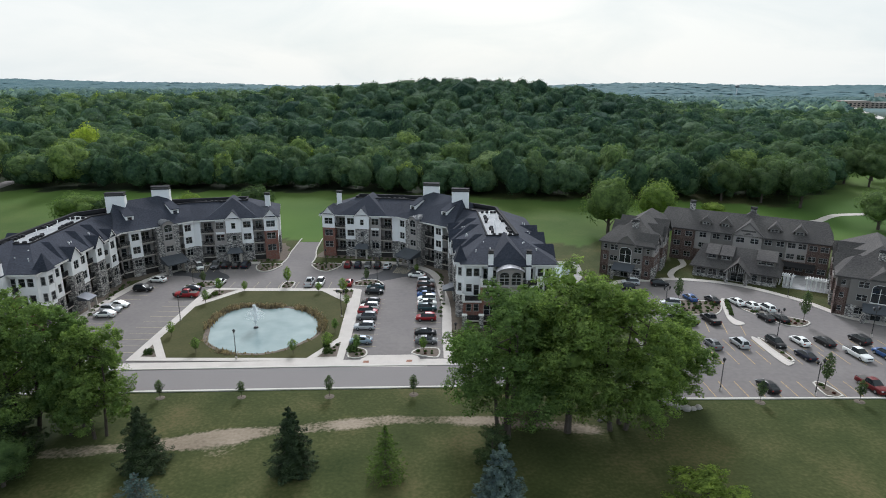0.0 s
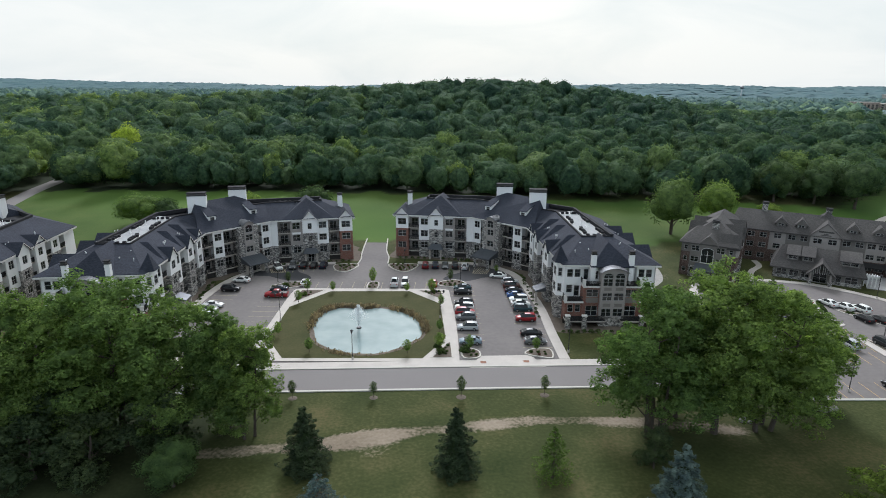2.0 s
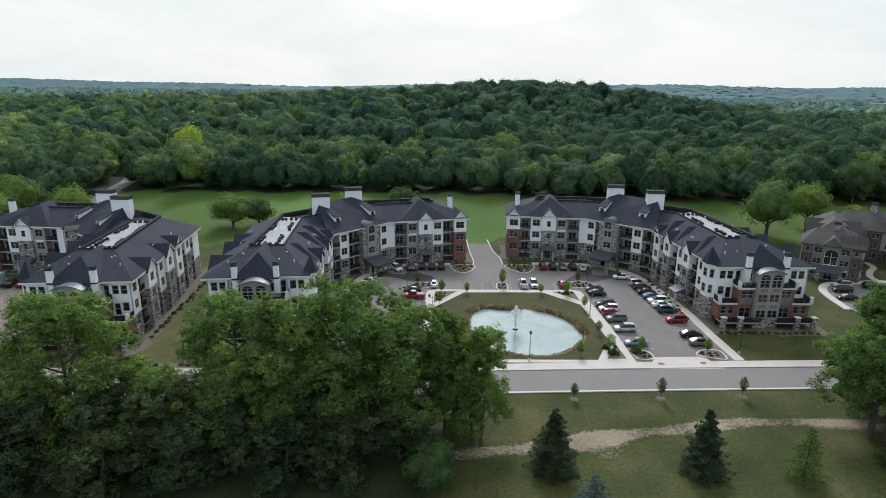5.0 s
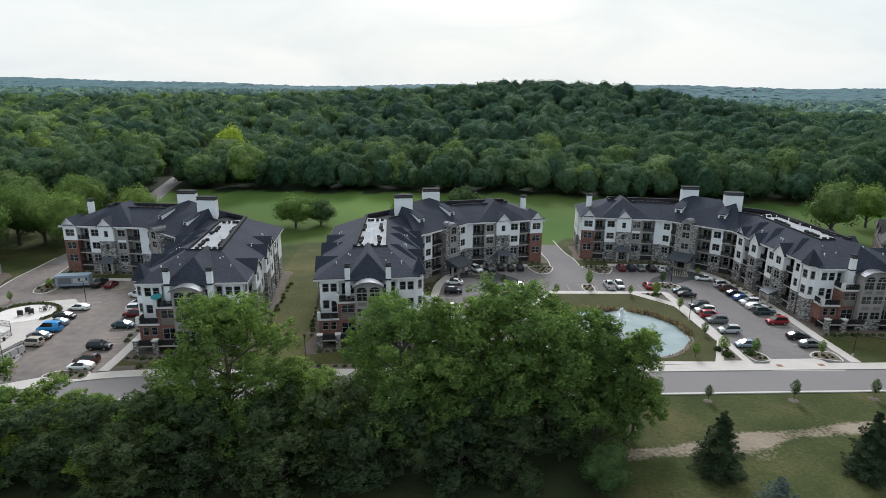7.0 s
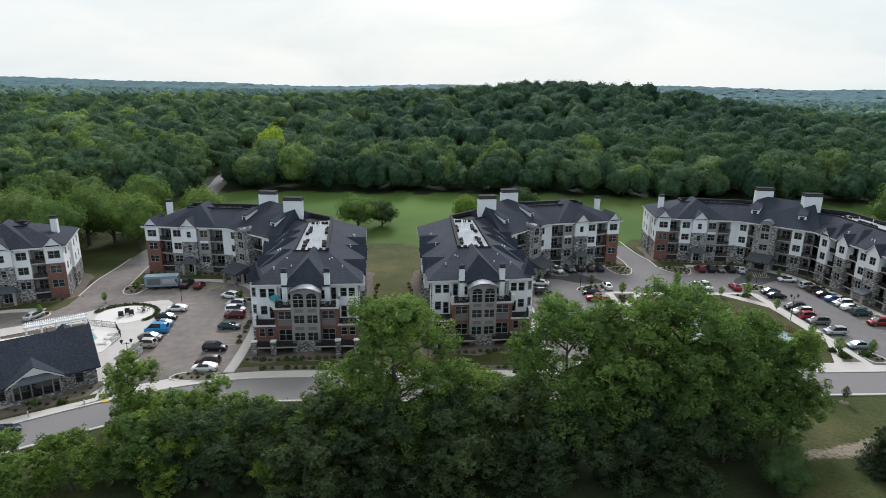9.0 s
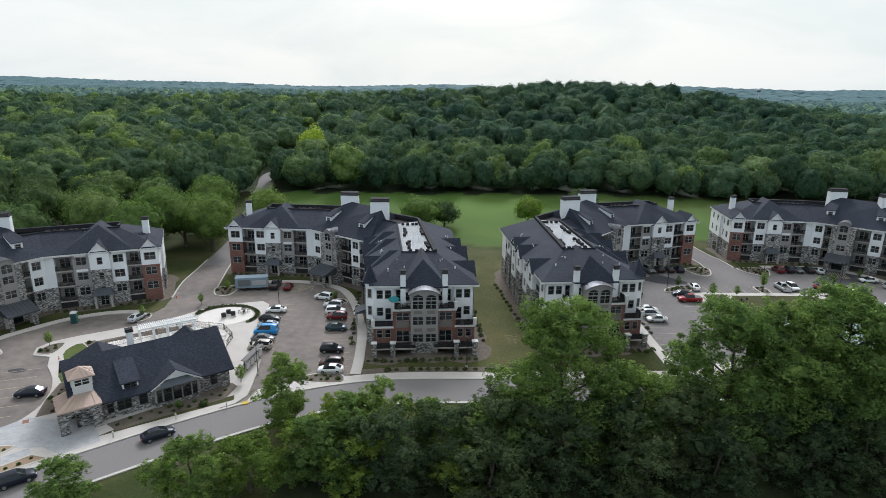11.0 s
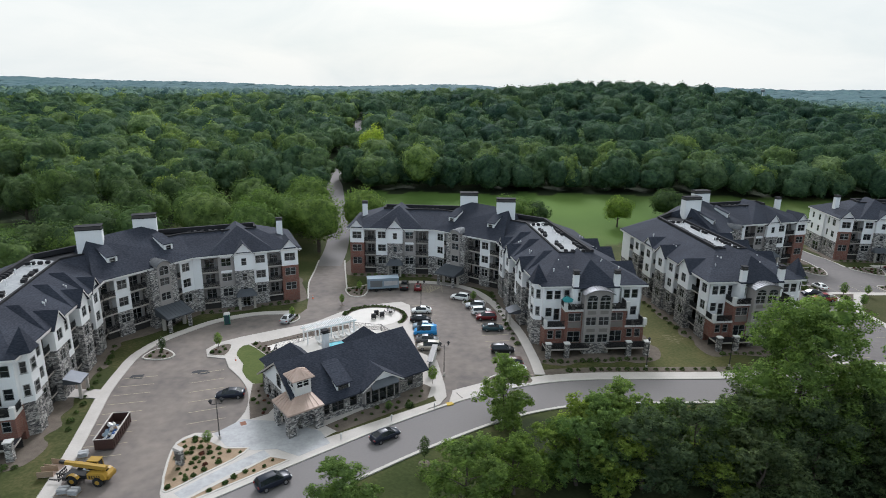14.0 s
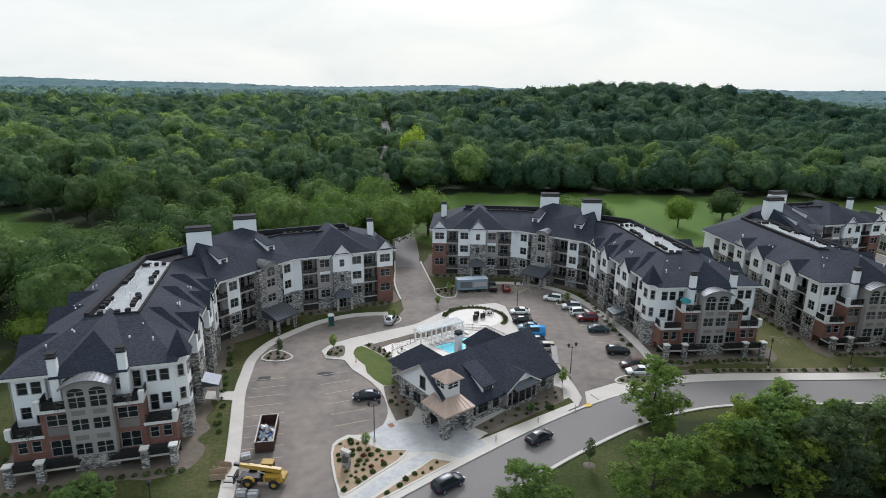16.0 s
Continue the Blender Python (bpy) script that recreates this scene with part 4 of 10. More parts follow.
def hatch(name, pts, step=0.9):
    """Diagonal bars over the access aisle of the accessible stalls."""
    bm = bmesh.new()
    (x0, y0), (x1, y1), (x2, y2), (x3, y3) = pts
    k = 7
    for i in range(k):
        t = i / k
        a = Vector((x0 + (x1 - x0) * t, y0 + (y1 - y0) * t))
        b = Vector((x3 + (x2 - x3) * min(1, t + 0.22), y3 + (y2 - y3) * min(1, t + 0.22)))
        d = (b - a).normalized() * 0.07
        d = Vector((-d.y, d.x))
        bm.faces.new([bm.verts.new((*q, 0.042)) for q in (a - d, a + d, b + d, b - d)])
    for a, b in zip(pts, pts[1:] + pts[:1]):
        a, b = Vector(a), Vector(b)
        d = (b - a).normalized() * 0.05
        d = Vector((-d.y, d.x))
        bm.faces.new([bm.verts.new((*q, 0.0425)) for q in (a - d, a + d, b + d, b - d)])
    bmesh.ops.recalc_face_normals(bm, faces=bm.faces)
    tagged(part(name, bm, M_LINE), "worn yellow hatching beside accessible stalls", "road marking", kind="structure")


hatch("hatching", [(-12.6, 143.8), (-9.2, 143.2), (-7.8, 147.6), (-11.6, 149.6)])
hatch("hatching", [(-60.4, 143.8), (-63.8, 143.2), (-65.2, 146.6), (-61.4, 148.8)])
hatch("hatching", [(-150.6, 130.4), (-147.2, 130.0), (-144.6, 133.8), (-148.4, 135.4)])

# ---- apartment houses ----
FLOORS = (1.7, 5.0, 8.3)
EAVE = 11.8
WINDOW_MESHES = {}


def window_meshes(w, h, arched=False, split=True, mat=None):
    """Frame and pane of a window w by h, sill at the origin, facing -y."""
    key = (w, h, arched, split, mat.name if mat else "")
    if key in WINDOW_MESHES:
        return WINDOW_MESHES[key]
    bm = bmesh.new()
    f = 0.09
    top = h if not arched else h - w * 0.28
    # the frame is one connected lattice: border, sill, glazing bars
    xs = [-w / 2 - 0.08, -w / 2, -w / 2 + f] + ([-0.05, 0.05] if split and w > 1.3 else []) + [w / 2 - f, w / 2, w / 2 + 0.08]
    zs = [-0.1, 0.0, f] + ([h * 0.52, h * 0.52 + 0.05] if h > 0.8 else []) + [top - f, top]
    cells = set()
    for i, (a, b) in enumerate(zip(xs, xs[1:])):
        for k, (c, e) in enumerate(zip(zs, zs[1:])):
            border = i in (1, len(xs) - 3) or k == 1 or (k == len(zs) - 2 and not arched)
            bar = (abs(a + b) < 1e-6 and b - a < 0.2) or (h > 0.8 and k == 3)
            if k == 0 or (0 < i < len(xs) - 2 and (border or bar)):
                cells.add((i, k))
    vd = {}

    def vert(i, k, y):
        if (i, k, y) not in vd:
            vd[i, k, y] = bm.verts.new((xs[i], y, zs[k]))
        return vd[i, k, y]
    y0, y1 = -0.05, 0.06
    for i, k in cells:
        bm.faces.new([vert(i, k, y0), vert(i + 1, k, y0), vert(i + 1, k + 1, y0), vert(i, k + 1, y0)])
        for di, dk, ea, eb in ((-1, 0, (i, k), (i, k + 1)), (1, 0, (i + 1, k), (i + 1, k + 1)), (0, -1, (i, k), (i + 1, k)), (0, 1, (i, k + 1), (i + 1, k + 1))):
            if (i + di, k + dk) not in cells:
                bm.faces.new([vert(*ea, y0), vert(*eb, y0), vert(*eb, y1), vert(*ea, y1)])
    if arched:
        n = 8
        for i in range(n):
            a0, a1 = math.pi * i / n, math.pi * (i + 1) / n
            q = [(-math.cos(a) * r, top + math.sin(a) * r * 0.56) for a in (a0, a1) for r in (w / 2 - f, w / 2)]
            vs = [bm.verts.new((x, y, z)) for y in (-0.04, 0.06) for x, z in (q[0], q[1], q[3], q[2])]
            for fc in ((0, 1, 2, 3), (7, 6, 5, 4), (0, 4, 5, 1), (2, 6, 7, 3)):
                bm.faces.new([vs[j] for j in fc])
        bmesh.ops.remove_doubles(bm, verts=bm.verts, dist=1e-4)
    bmesh.ops.recalc_face_normals(bm, faces=bm.faces)
    fm = bpy.data.meshes.new("window")
    bm.to_mesh(fm)
    bm.free()
    fm.materials.append(mat or M_FRAME)
    bm = bmesh.new()
    box(bm, -w / 2 + f * 0.8, w / 2 - f * 0.8, 0.01, 0.03, f * 0.8, top - f * 0.5)
    if arched:
        k = 8
        vs = [bm.verts.new((-math.cos(math.pi * i / k) * (w / 2 - f * 0.8), 0.01, top - f * 0.5 + math.sin(math.pi * i / k) * (w / 2 - f * 0.8) * 0.56)) for i in range(k + 1)]
        bm.faces.new(vs[::-1])
    pm = bpy.data.meshes.new("pane")
    bm.to_mesh(pm)
    bm.free()
    pm.materials.append(M_GLASS)
    WINDOW_MESHES[key] = fm, pm
    return fm, pm


def wall_face(bm, p0, d, u0, u1, z0, z1, holes, depth=0.24, mi=0):
    """A wall from u0 to u1 along d (outside on the right), with rectangular openings that have reveals."""
    n = Vector((d.y, -d.x))
    us = sorted({u0, u1, *[min(max(v, u0), u1) for h in holes for v in h[:2]]})
    zs = sorted({z0, z1, *[min(max(v, z0), z1) for h in holes for v in h[2:]]})

    def at(u, z, back=0.0):
        q = p0 + d * u - n * back
        return bm.verts.new((q.x, q.y, z))
    for a, b in zip(us, us[1:]):
        for c, e in zip(zs, zs[1:]):
            um, zm = (a + b) / 2, (c + e) / 2
            if any(h[0] < um < h[1] and h[2] < zm < h[3] for h in holes):
                continue
            bm.faces.new((at(a, c), at(b, c), at(b, e), at(a, e))).material_index = mi
    for h in holes:
        a, b, c, e = max(h[0], u0), min(h[1], u1), max(h[2], z0), min(h[3], z1)
        if b - a < 1e-3 or e - c < 1e-3:
            continue
        for q in (((a, c), (b, c)), ((b, c), (b, e)), ((b, e), (a, e)), ((a, e), (a, c))):
            (ua, za), (ub, zb) = q
            bm.faces.new((at(ua, za), at(ua, za, depth), at(ub, zb, depth), at(ub, zb))).material_index = mi


class House:
    """A house built in its own plan, mirrored left to right if mirror is set."""

    def __init__(self, name, mirror):
        self.root, self.mirror, self.frame_mat, self.trim = new(name), mirror, None, M_TRIM

    def part(self, name, bm, mat, parent=None, label="", smooth=False):
        if self.mirror:
            for v in bm.verts:
                v.co.x = -v.co.x
            bmesh.ops.reverse_faces(bm, faces=bm.faces)
        return part(name, bm, mat, parent or self.root, label, smooth)

    def window(self, p, d, zs, w, h, back=0.12, arched=False, split=True, mat=None):
        fm, pm = window_meshes(w, h, arched, split, mat or self.frame_mat)
        n = Vector((d.y, -d.x))
        q = p - n * back
        x, dy = (-q.x, -d.y) if self.mirror else (q.x, d.y)
        m = pose(x, q.y, zs, 0, 0, math.degrees(math.atan2(dy, d.x)))
        ob = new("window", fm)
        ob.parent, ob.matrix_basis = self.root, m
        pn = new("pane", pm)
        pn.parent = ob
        return ob

    def seg(self, p0, d, u0, u1, bands, wins=(), proj=0.0, sides=True, back=1.7):
        """A stretch of facade: bands (z0, z1, material), windows (u, sill, width, height), standing proj out, with returns going back."""
        n = Vector((d.y, -d.x))
        q0 = p0 + n * proj
        holes = [(u - w / 2, u + w / 2, s, s + h) for u, s, w, h in wins]
        for z0, z1, mat in bands:
            bm = bmesh.new()
            wall_face(bm, q0, d, u0, u1, z0, z1, [h for h in holes if h[3] > z0 and h[2] < z1])
            if sides:
                for u, s in ((u0, 0), (u1, 1)):
                    a = q0 + d * u
                    b = a - n * back
                    vs = [bm.verts.new((*q, z)) for q, z in ((b, z0), (a, z0), (a, z1), (b, z1))]
                    bm.faces.new(vs if not s else vs[::-1])
            self.part("wall", bm, mat)
        for u, s, w, h in wins:
            self.window(q0 + d * u, d, s, w, h)

    def balconies(self, p0, d, u0, u1, levels=FLOORS, deep=1.7, base=0.0, out=0.0):
        """Recessed balconies: dark back wall with glazed doors, slabs, rails."""
        n = Vector((d.y, -d.x))
        q0 = p0 - n * deep
        bm = bmesh.new()
        doors = []
        wd = min(2.2, (u1 - u0) * 0.62)
        um = (u0 + u1) / 2
        wall_face(bm, q0, d, u0, u1, base, EAVE, [(um - wd / 2, um + wd / 2, z + 0.1, z + 2.3) for z in levels])
        self.part("wall", bm, M_GREY)
        for z in levels:
            self.window(q0 + d * um, d, z + 0.1, round(wd, 2), 2.2)
            bm = bmesh.new()
            a, b = p0 + d * u0 + n * out, p0 + d * u1 + n * out
            c, e = q0 + d * u1, q0 + d * u0
            prism(bm, ccw([tuple(a), tuple(b), tuple(c), tuple(e)]), z - 0.3, z)
            self.part("balcony_slab", bm, M_TAN)
            self.rail(a, b, z)
        # near-black wall closing the recess below the lowest slab
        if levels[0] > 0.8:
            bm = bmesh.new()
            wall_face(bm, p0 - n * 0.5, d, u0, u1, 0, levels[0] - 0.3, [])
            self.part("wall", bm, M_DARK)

    def rail(self, a, b, z, h=1.05):
        """A black metal railing from a to b."""
        d = (b - a)
        L = d.length
        d = d / L
        ang = math.atan2(d.y, d.x)
        m = Matrix.Translation((a.x, a.y, z)) @ Matrix.Rotation(ang, 4, "Z")
        bm = bmesh.new()
        box(bm, 0, L, -0.03, 0.03, h - 0.06, h, m)
        box(bm, 0, L, -0.02, 0.02, 0.08, 0.13, m)
        k = max(2, int(L / 0.11))
        for i in range(k + 1):
            u = L * i / k
            t = 0.04 if i % 12 == 0 else 0.026
            box(bm, max(0, u - t), min(L, u + t), -t, t, 0, h - 0.06, m)
        self.part("railing", bm, M_RAIL)

    def gable(self, p, d, width, z, rise, back, proj=0.0, over=0.45, mat=None, wall=None, lip=0.35):
        """A gable over a bay: p is the middle of its foot; wall triangle and two roof slopes running back."""
        n = Vector((d.y, -d.x))
        q = p + n * proj
        if wall is not None:
            bm = bmesh.new()
            vs = [bm.verts.new((*(q + d * u), zz)) for u, zz in ((-width / 2, z), (width / 2, z), (0, z + rise))]
            bm.faces.new(vs)
            self.part("gable_wall", bm, wall)
        bm = bmesh.new()
        half, t = width / 2 + over, 0.2
        zlow = z - rise * over / (width / 2)
        f, r = q + n * lip, q - n * back
        for s in (-1, 1):
            vs = []
            for zz in (0.0, t):
                vs += [bm.verts.new((*(f + d * s * half), zlow + zz)), bm.verts.new((*f, z + rise + zz)), bm.verts.new((*r, z + rise + zz)), bm.verts.new((*(r + d * s * half), zlow + zz))]
            for fc in ((0, 1, 2, 3), (4, 5, 6, 7), (0, 1, 5, 4), (1, 2, 6, 5), (2, 3, 7, 6), (3, 0, 4, 7)):
                bm.faces.new([vs[i] for i in fc])
        bmesh.ops.recalc_face_normals(bm, faces=bm.faces)
        self.part("gable_roof", bm, mat or M_SHINGLE)
        if wall is not None:
            bm = bmesh.new()
            for s in (-1, 1):
                a, b = f + n * 0.02 + d * s * half, f + n * 0.02
                vs = [bm.verts.new((*q2, zz)) for q2, zz in ((a, zlow - 0.16), (b, z + rise - 0.16), (b, z + rise + 0.08), (a, zlow + 0.08))]
                bm.faces.new(vs if s < 0 else vs[::-1])
            self.part("bargeboard", bm, self.trim)

    def hip(self, p, d, width, z, rise, setback, front=0.75, ridge=0.0):
        """A hipped cross roof: its front edge at the eave, peak set back, ridge running into the main roof."""
        n = Vector((d.y, -d.x))
        f = p + n * front
        pk = f - n * setback
        ridge = ridge or width * 0.35
        rr = pk - n * ridge
        bm = bmesh.new()
        t = 0.16
        lo = [f - d * width / 2, f + d * width / 2, f + d * width / 2 - n * (setback + ridge), f - d * width / 2 - n * (setback + ridge)]
        vs = [bm.verts.new((*q, z + t)) for q in lo]
        vb = [bm.verts.new((*q, z)) for q in lo]
        a, b = bm.verts.new((*pk, z + rise + t)), bm.verts.new((*rr, z + rise + t))
        bm.faces.new((vs[0], vs[1], a))
        bm.faces.new((vs[1], vs[2], b, a))
        bm.faces.new((vs[3], vs[0], a, b))
        bm.faces.new((vs[2], vs[3], b))
        for i in range(4):
            j = (i + 1) % 4
            bm.faces.new((vb[i], vb[j], vs[j], vs[i]))
        bm.faces.new(vb[::-1])
        bmesh.ops.recalc_face_normals(bm, faces=bm.faces)
        self.part("cross_roof", bm, M_SHINGLE)

    def barrel(self, p, d, width, z, rise, back, lip=0.4):
        """A curved metal roof over a bay, with standing seams."""
        n = Vector((d.y, -d.x))
        bm = bmesh.new()
        k, t = 12, 0.12
        R = (width * width / 4 + rise * rise) / (2 * rise)
        half = math.asin(min(1, width / 2 / R))
        prof = [(R * math.sin(a), z + rise - R + R * math.cos(a)) for a in [(-half + 2 * half * i / k) for i in range(k + 1)]]
        rows = []
        for q in (p + n * lip, p - n * back):
            rows.append([[bm.verts.new((*(q + d * u), zz + dz)) for u, zz in prof] for dz in (0, t)])
        for i in range(k):
            bm.faces.new((rows[0][1][i], rows[0][1][i + 1], rows[1][1][i + 1], rows[1][1][i]))
            bm.faces.new((rows[0][0][i], rows[1][0][i], rows[1][0][i + 1], rows[0][0][i + 1]))
            bm.faces.new((rows[0][0][i], rows[0][0][i + 1], rows[0][1][i + 1], rows[0][1][i]))
        for i in range(k + 1):
            for a, b in ((-0.02, 0.02),):
                u, zz = prof[i]
                q0, q1 = p + n * lip, p - n * back
                vs = [bm.verts.new((*(q + d * (u + s)), zz + t + dz)) for q in (q0, q1) for s, dz in ((a, 0.0), (a, 0.06), (b, 0.06), (b, 0.0))]
                for j in range(3):
                    bm.faces.new((vs[j], vs[j + 1], vs[5 + j], vs[4 + j]))
        bmesh.ops.recalc_face_normals(bm, faces=bm.faces)
        self.part("curved_roof", bm, M_BARREL, label="curved standing-seam metal roof")
        bm = bmesh.new()
        vs = [bm.verts.new((*(p + d * u), zz)) for u, zz in prof]
        bm.faces.new(vs[::-1])
        bmesh.ops.recalc_face_normals(bm, faces=bm.faces)
        self.part("gable_wall", bm, M_GREY)

    def chimney(self, x, y, w, t, ang, z0, z1, cap=0.6, mat=None):
        m = Matrix.Translation((x, y, 0)) @ Matrix.Rotation(radians(ang), 4, "Z")
        bm = bmesh.new()
        box(bm, -w / 2, w / 2, -t / 2, t / 2, z0, z1 - cap, m)
        ch = self.part("chimney", bm, mat or M_STUCCO, label="white rendered chimney stack")
        g = 0.1
        bm = bmesh.new()
        box(bm, -w / 2 - g, w / 2 + g, -t / 2 - g, t / 2 + g, z1 - cap, z1 - cap + 0.14, m)
        self.part("cap_base", bm, M_EDGE, ch)
        bm = bmesh.new()
        box(bm, -w / 2 + .05, w / 2 - .05, -t / 2 + .05, t / 2 - .05, z1 - cap + 0.14, z1 - 0.12, m)
        self.part("cap_louvre", bm, M_FRAME, ch)
        bm = bmesh.new()
        box(bm, -w / 2 - g, w / 2 + g, -t / 2 - g, t / 2 + g, z1 - 0.12, z1, m)
        self.part("cap_lid", bm, M_EDGE, ch, "black metal chimney cap")


def V2(x, y):
    return Vector((x, y))


def along(a, b):
    d = V2(*b) - V2(*a)
    return V2(*a), d.normalized(), d.length


def apartment_house(mirror):
    h = House("apartment_house", mirror)
    h.frame_mat = M_WINFRAME
    w = [(-8.6, 2), (-11.2, 33.5), (-25, 45.5), (-46.1, 48.4), (-43.9, 64.5), (-14, 60), (8.5, 43), (9.7, 2)]
    ST, WH, BR, GR = M_STONE, M_STUCCO, M_BRICK, M_GREY
    f1, f2, f3 = FLOORS
    sill = 0.85
    rows = (f1 + sill, f2 + sill, f3 + sill)

    def col(u, ww=1.9, hh=1.75, which=(0, 1, 2)):
        return [(u, rows[k], ww, hh) for k in which]
    std = [(0, f2 - 0.15, ST), (f2 - 0.15, EAVE, WH)]
    hi_stone = [(0, f3 - 0.2, ST), (f3 - 0.2, EAVE, WH)]
    brick = [(0, f3 - 0.2, BR), (f3 - 0.2, EAVE, WH)]
    taupe = [(0, f2 - 0.15, ST), (f2 - 0.15, EAVE, GR)]

    # rear wing, court side
    p, d, L = along(w[3], w[2])
    n = V2(d.y, -d.x)
    h.seg(p, d, 0, 3.5, brick, col(1.75, 2.3), 0.45)
    h.gable(p + d * 1.75, d, 3.5, EAVE, 2.0, 5.5, 0.45, wall=WH)
    h.balconies(p, d, 3.5, 6.4)
    h.seg(p, d, 6.4, 9.4, std, col(7.9, 2.0))
    h.seg(p, d, 9.4, 13.2, hi_stone, [(11.3, rows[2], 1.05, 1.6), (11.3, rows[1], 1.05, 1.5), (11.3, rows[0] + 0.5, 1.05, 1.3), (11.3, 0.1, 1.6, 2.2)], 0.7)
    h.gable(p + d * 11.3, d, 3.8, EAVE, 2.1, 6.0, 0.7, wall=WH)
    h.hip(p + d * 11.6, d, 13.6, EAVE + 0.05, 4.3, 7.2, 0.78)
    h.seg(p, d, 13.2, 16.4, taupe, col(14.8, 2.0))
    for z0 in (f2 + 2.75, f3 + 2.72):
        bm = bmesh.new()
        wall_face(bm, p + n * 0.03, d, 13.7, 15.9, z0, z0 + 0.55, [])
        h.part("panel", bm, WH)
    h.balconies(p, d, 16.4, 19.6)
    h.seg(p, d, 19.6, L, std, [], 0.0)
    # entry porch
    q = p + d * 11.3 + n * 0.7
    for s in (-1.5, 1.5):
        a = q + d * s + n * 1.5
        bm = bmesh.new()
        box(bm, a.x - 0.22, a.x + 0.22, a.y - 0.22, a.y + 0.22, 0, 2.9)
        h.part("porch_post", bm, M_TAN)
    bm = bmesh.new()
    vs = [bm.verts.new((*(q + d * u + n * o), z)) for u, o, z in ((-2.1, 2.1, 2.9), (2.1, 2.1, 2.9), (2.1, 0, 2.9), (-2.1, 0, 2.9), (-1.3, 0, 4.0), (1.3, 0, 4.0))]
    for fc in ((0, 1, 5, 4), (1, 2, 5), (3, 0, 4), (3, 2, 1, 0)):
        bm.faces.new([vs[i] for i in fc])
    h.part("porch_roof", bm, M_DKMETAL)

    # knuckle, court side, with the stair tower
    p, d, L = along(w[2], w[1])
    n = V2(d.y, -d.x)
    h.seg(p, d, 0, 2.8, std, col(1.5, 1.7))
    h.balconies(p, d, 2.8, 4.6)
    h.seg(p, d, 4.6, 6.0, [(0, EAVE, ST)], [], 1.7, back=3)
    h.seg(p, d, 8.6, 10.0, [(0, EAVE, ST)], [], 1.7, back=3)
    tz = (f1 + 0.55, f2 + 0.2, f3 - 0.1)
    q = p + n * 1.85
    h.seg(p, d, 6.0, 8.6, [(0, EAVE + 0.5, GR)], [(7.3, tz[0], 2.0, 1.5), (7.3, tz[1], 2.0, 1.6), (7.3, tz[2], 2.0, 1.6)], 1.85, back=2.2)
    h.window(q + d * 7.3, d, f3 + 2.05, 2.0, 1.9, -0.03, True)
    h.barrel(q + d * 7.3, d, 3.0, EAVE + 0.45, 0.85, 4.2)
    h.balconies(p, d, 10.0, 13.2)
    h.seg(p, d, 13.2, 16.0, std, col(14.6, 1.8))
    h.balconies(p, d, 16.0, L - 0.2)
    # tower canopy
    q = p + n * 1.9
    for u in (5.2, 9.4):
        for o in (1.6, 3.6):
            a = q + d * u + n * o
            bm = bmesh.new()
            box(bm, a.x - 0.32, a.x + 0.32, a.y - 0.32, a.y + 0.32, 0, 3.0)
            h.part("canopy_post", bm, M_STONE if o > 3 else M_TAN)
    bm = bmesh.new()
    vs = [bm.verts.new((*(q + d * u + n * o), z)) for u, o, z in ((4.5, 4.2, 3.0), (10.1, 4.2, 3.0), (10.1, 0, 4.3), (4.5, 0, 4.3), (4.5, 4.2, 2.75), (10.1, 4.2, 2.75), (10.1, 0, 2.75), (4.5, 0, 2.75))]
    for fc in ((0, 1, 2, 3), (4, 5, 1, 0), (5, 6, 2, 1), (7, 4, 0, 3), (7, 6, 5, 4)):
        bm.faces.new([vs[i] for i in fc])
    for i in range(9):
        u = 4.5 + 5.6 * i / 8
        a, b = q + d * u + n * 4.2, q + d * u
        for s in (0,):
            vv = [bm.verts.new((*(c + d * e), z)) for c, z in ((a, 3.02), (b, 4.32)) for e in (-0.03, 0.03)]
            vt = [bm.verts.new((*(c + d * e), z)) for c, z in ((a, 3.09), (b, 4.39)) for e in (-0.03, 0.03)]
            bm.faces.new((vt[0], vt[1], vt[3], vt[2]))
            bm.faces.new((vv[0], vt[0], vt[2], vv[2]))
            bm.faces.new((vv[1], vv[3], vt[3], vt[1]))
    bmesh.ops.recalc_face_normals(bm, faces=bm.faces)
    h.part("canopy_roof", bm, M_DKMETAL, label="dark standing-seam entrance canopy")
    bm = bmesh.new()
    wall_face(bm, p + n * 1.9, d, 6.1, 8.5, 0.05, 1.95, [])
    h.part("entrance_door", bm, M_GLASS)

    # front wing, court side
    p, d, L = along(w[1], w[0])
    n = V2(d.y, -d.x)
    h.balconies(p, d, 0.2, 2.6)
    plan = [(2.6, 5.8, std, 0.5, 1), (8.8, 12.2, hi_stone, 0.9, 1), (15.0, 18.0, std, 0.4, 0), (18.0, 21.6, hi_stone, 0.9, 1), (24.2, 26.6, std, 0.3, 0)]
    for a, b, bands, pr, gb in plan:
        h.seg(p, d, a, b, bands, col((a + b) / 2, 1.7 if b - a > 2.6 else 1.2), pr)
        if gb:
            h.gable(p + d * (a + b) / 2, d, b - a, EAVE, 1.9, 4.0, pr, wall=WH)
            h.hip(p + d * (a + b) / 2, d, b - a + 3.4, EAVE + 0.05, 2.9, 4.6, 0.78)
    for a, b in ((5.8, 8.8), (12.2, 15.0), (21.6, 24.2)):
        h.balconies(p, d, a, b)
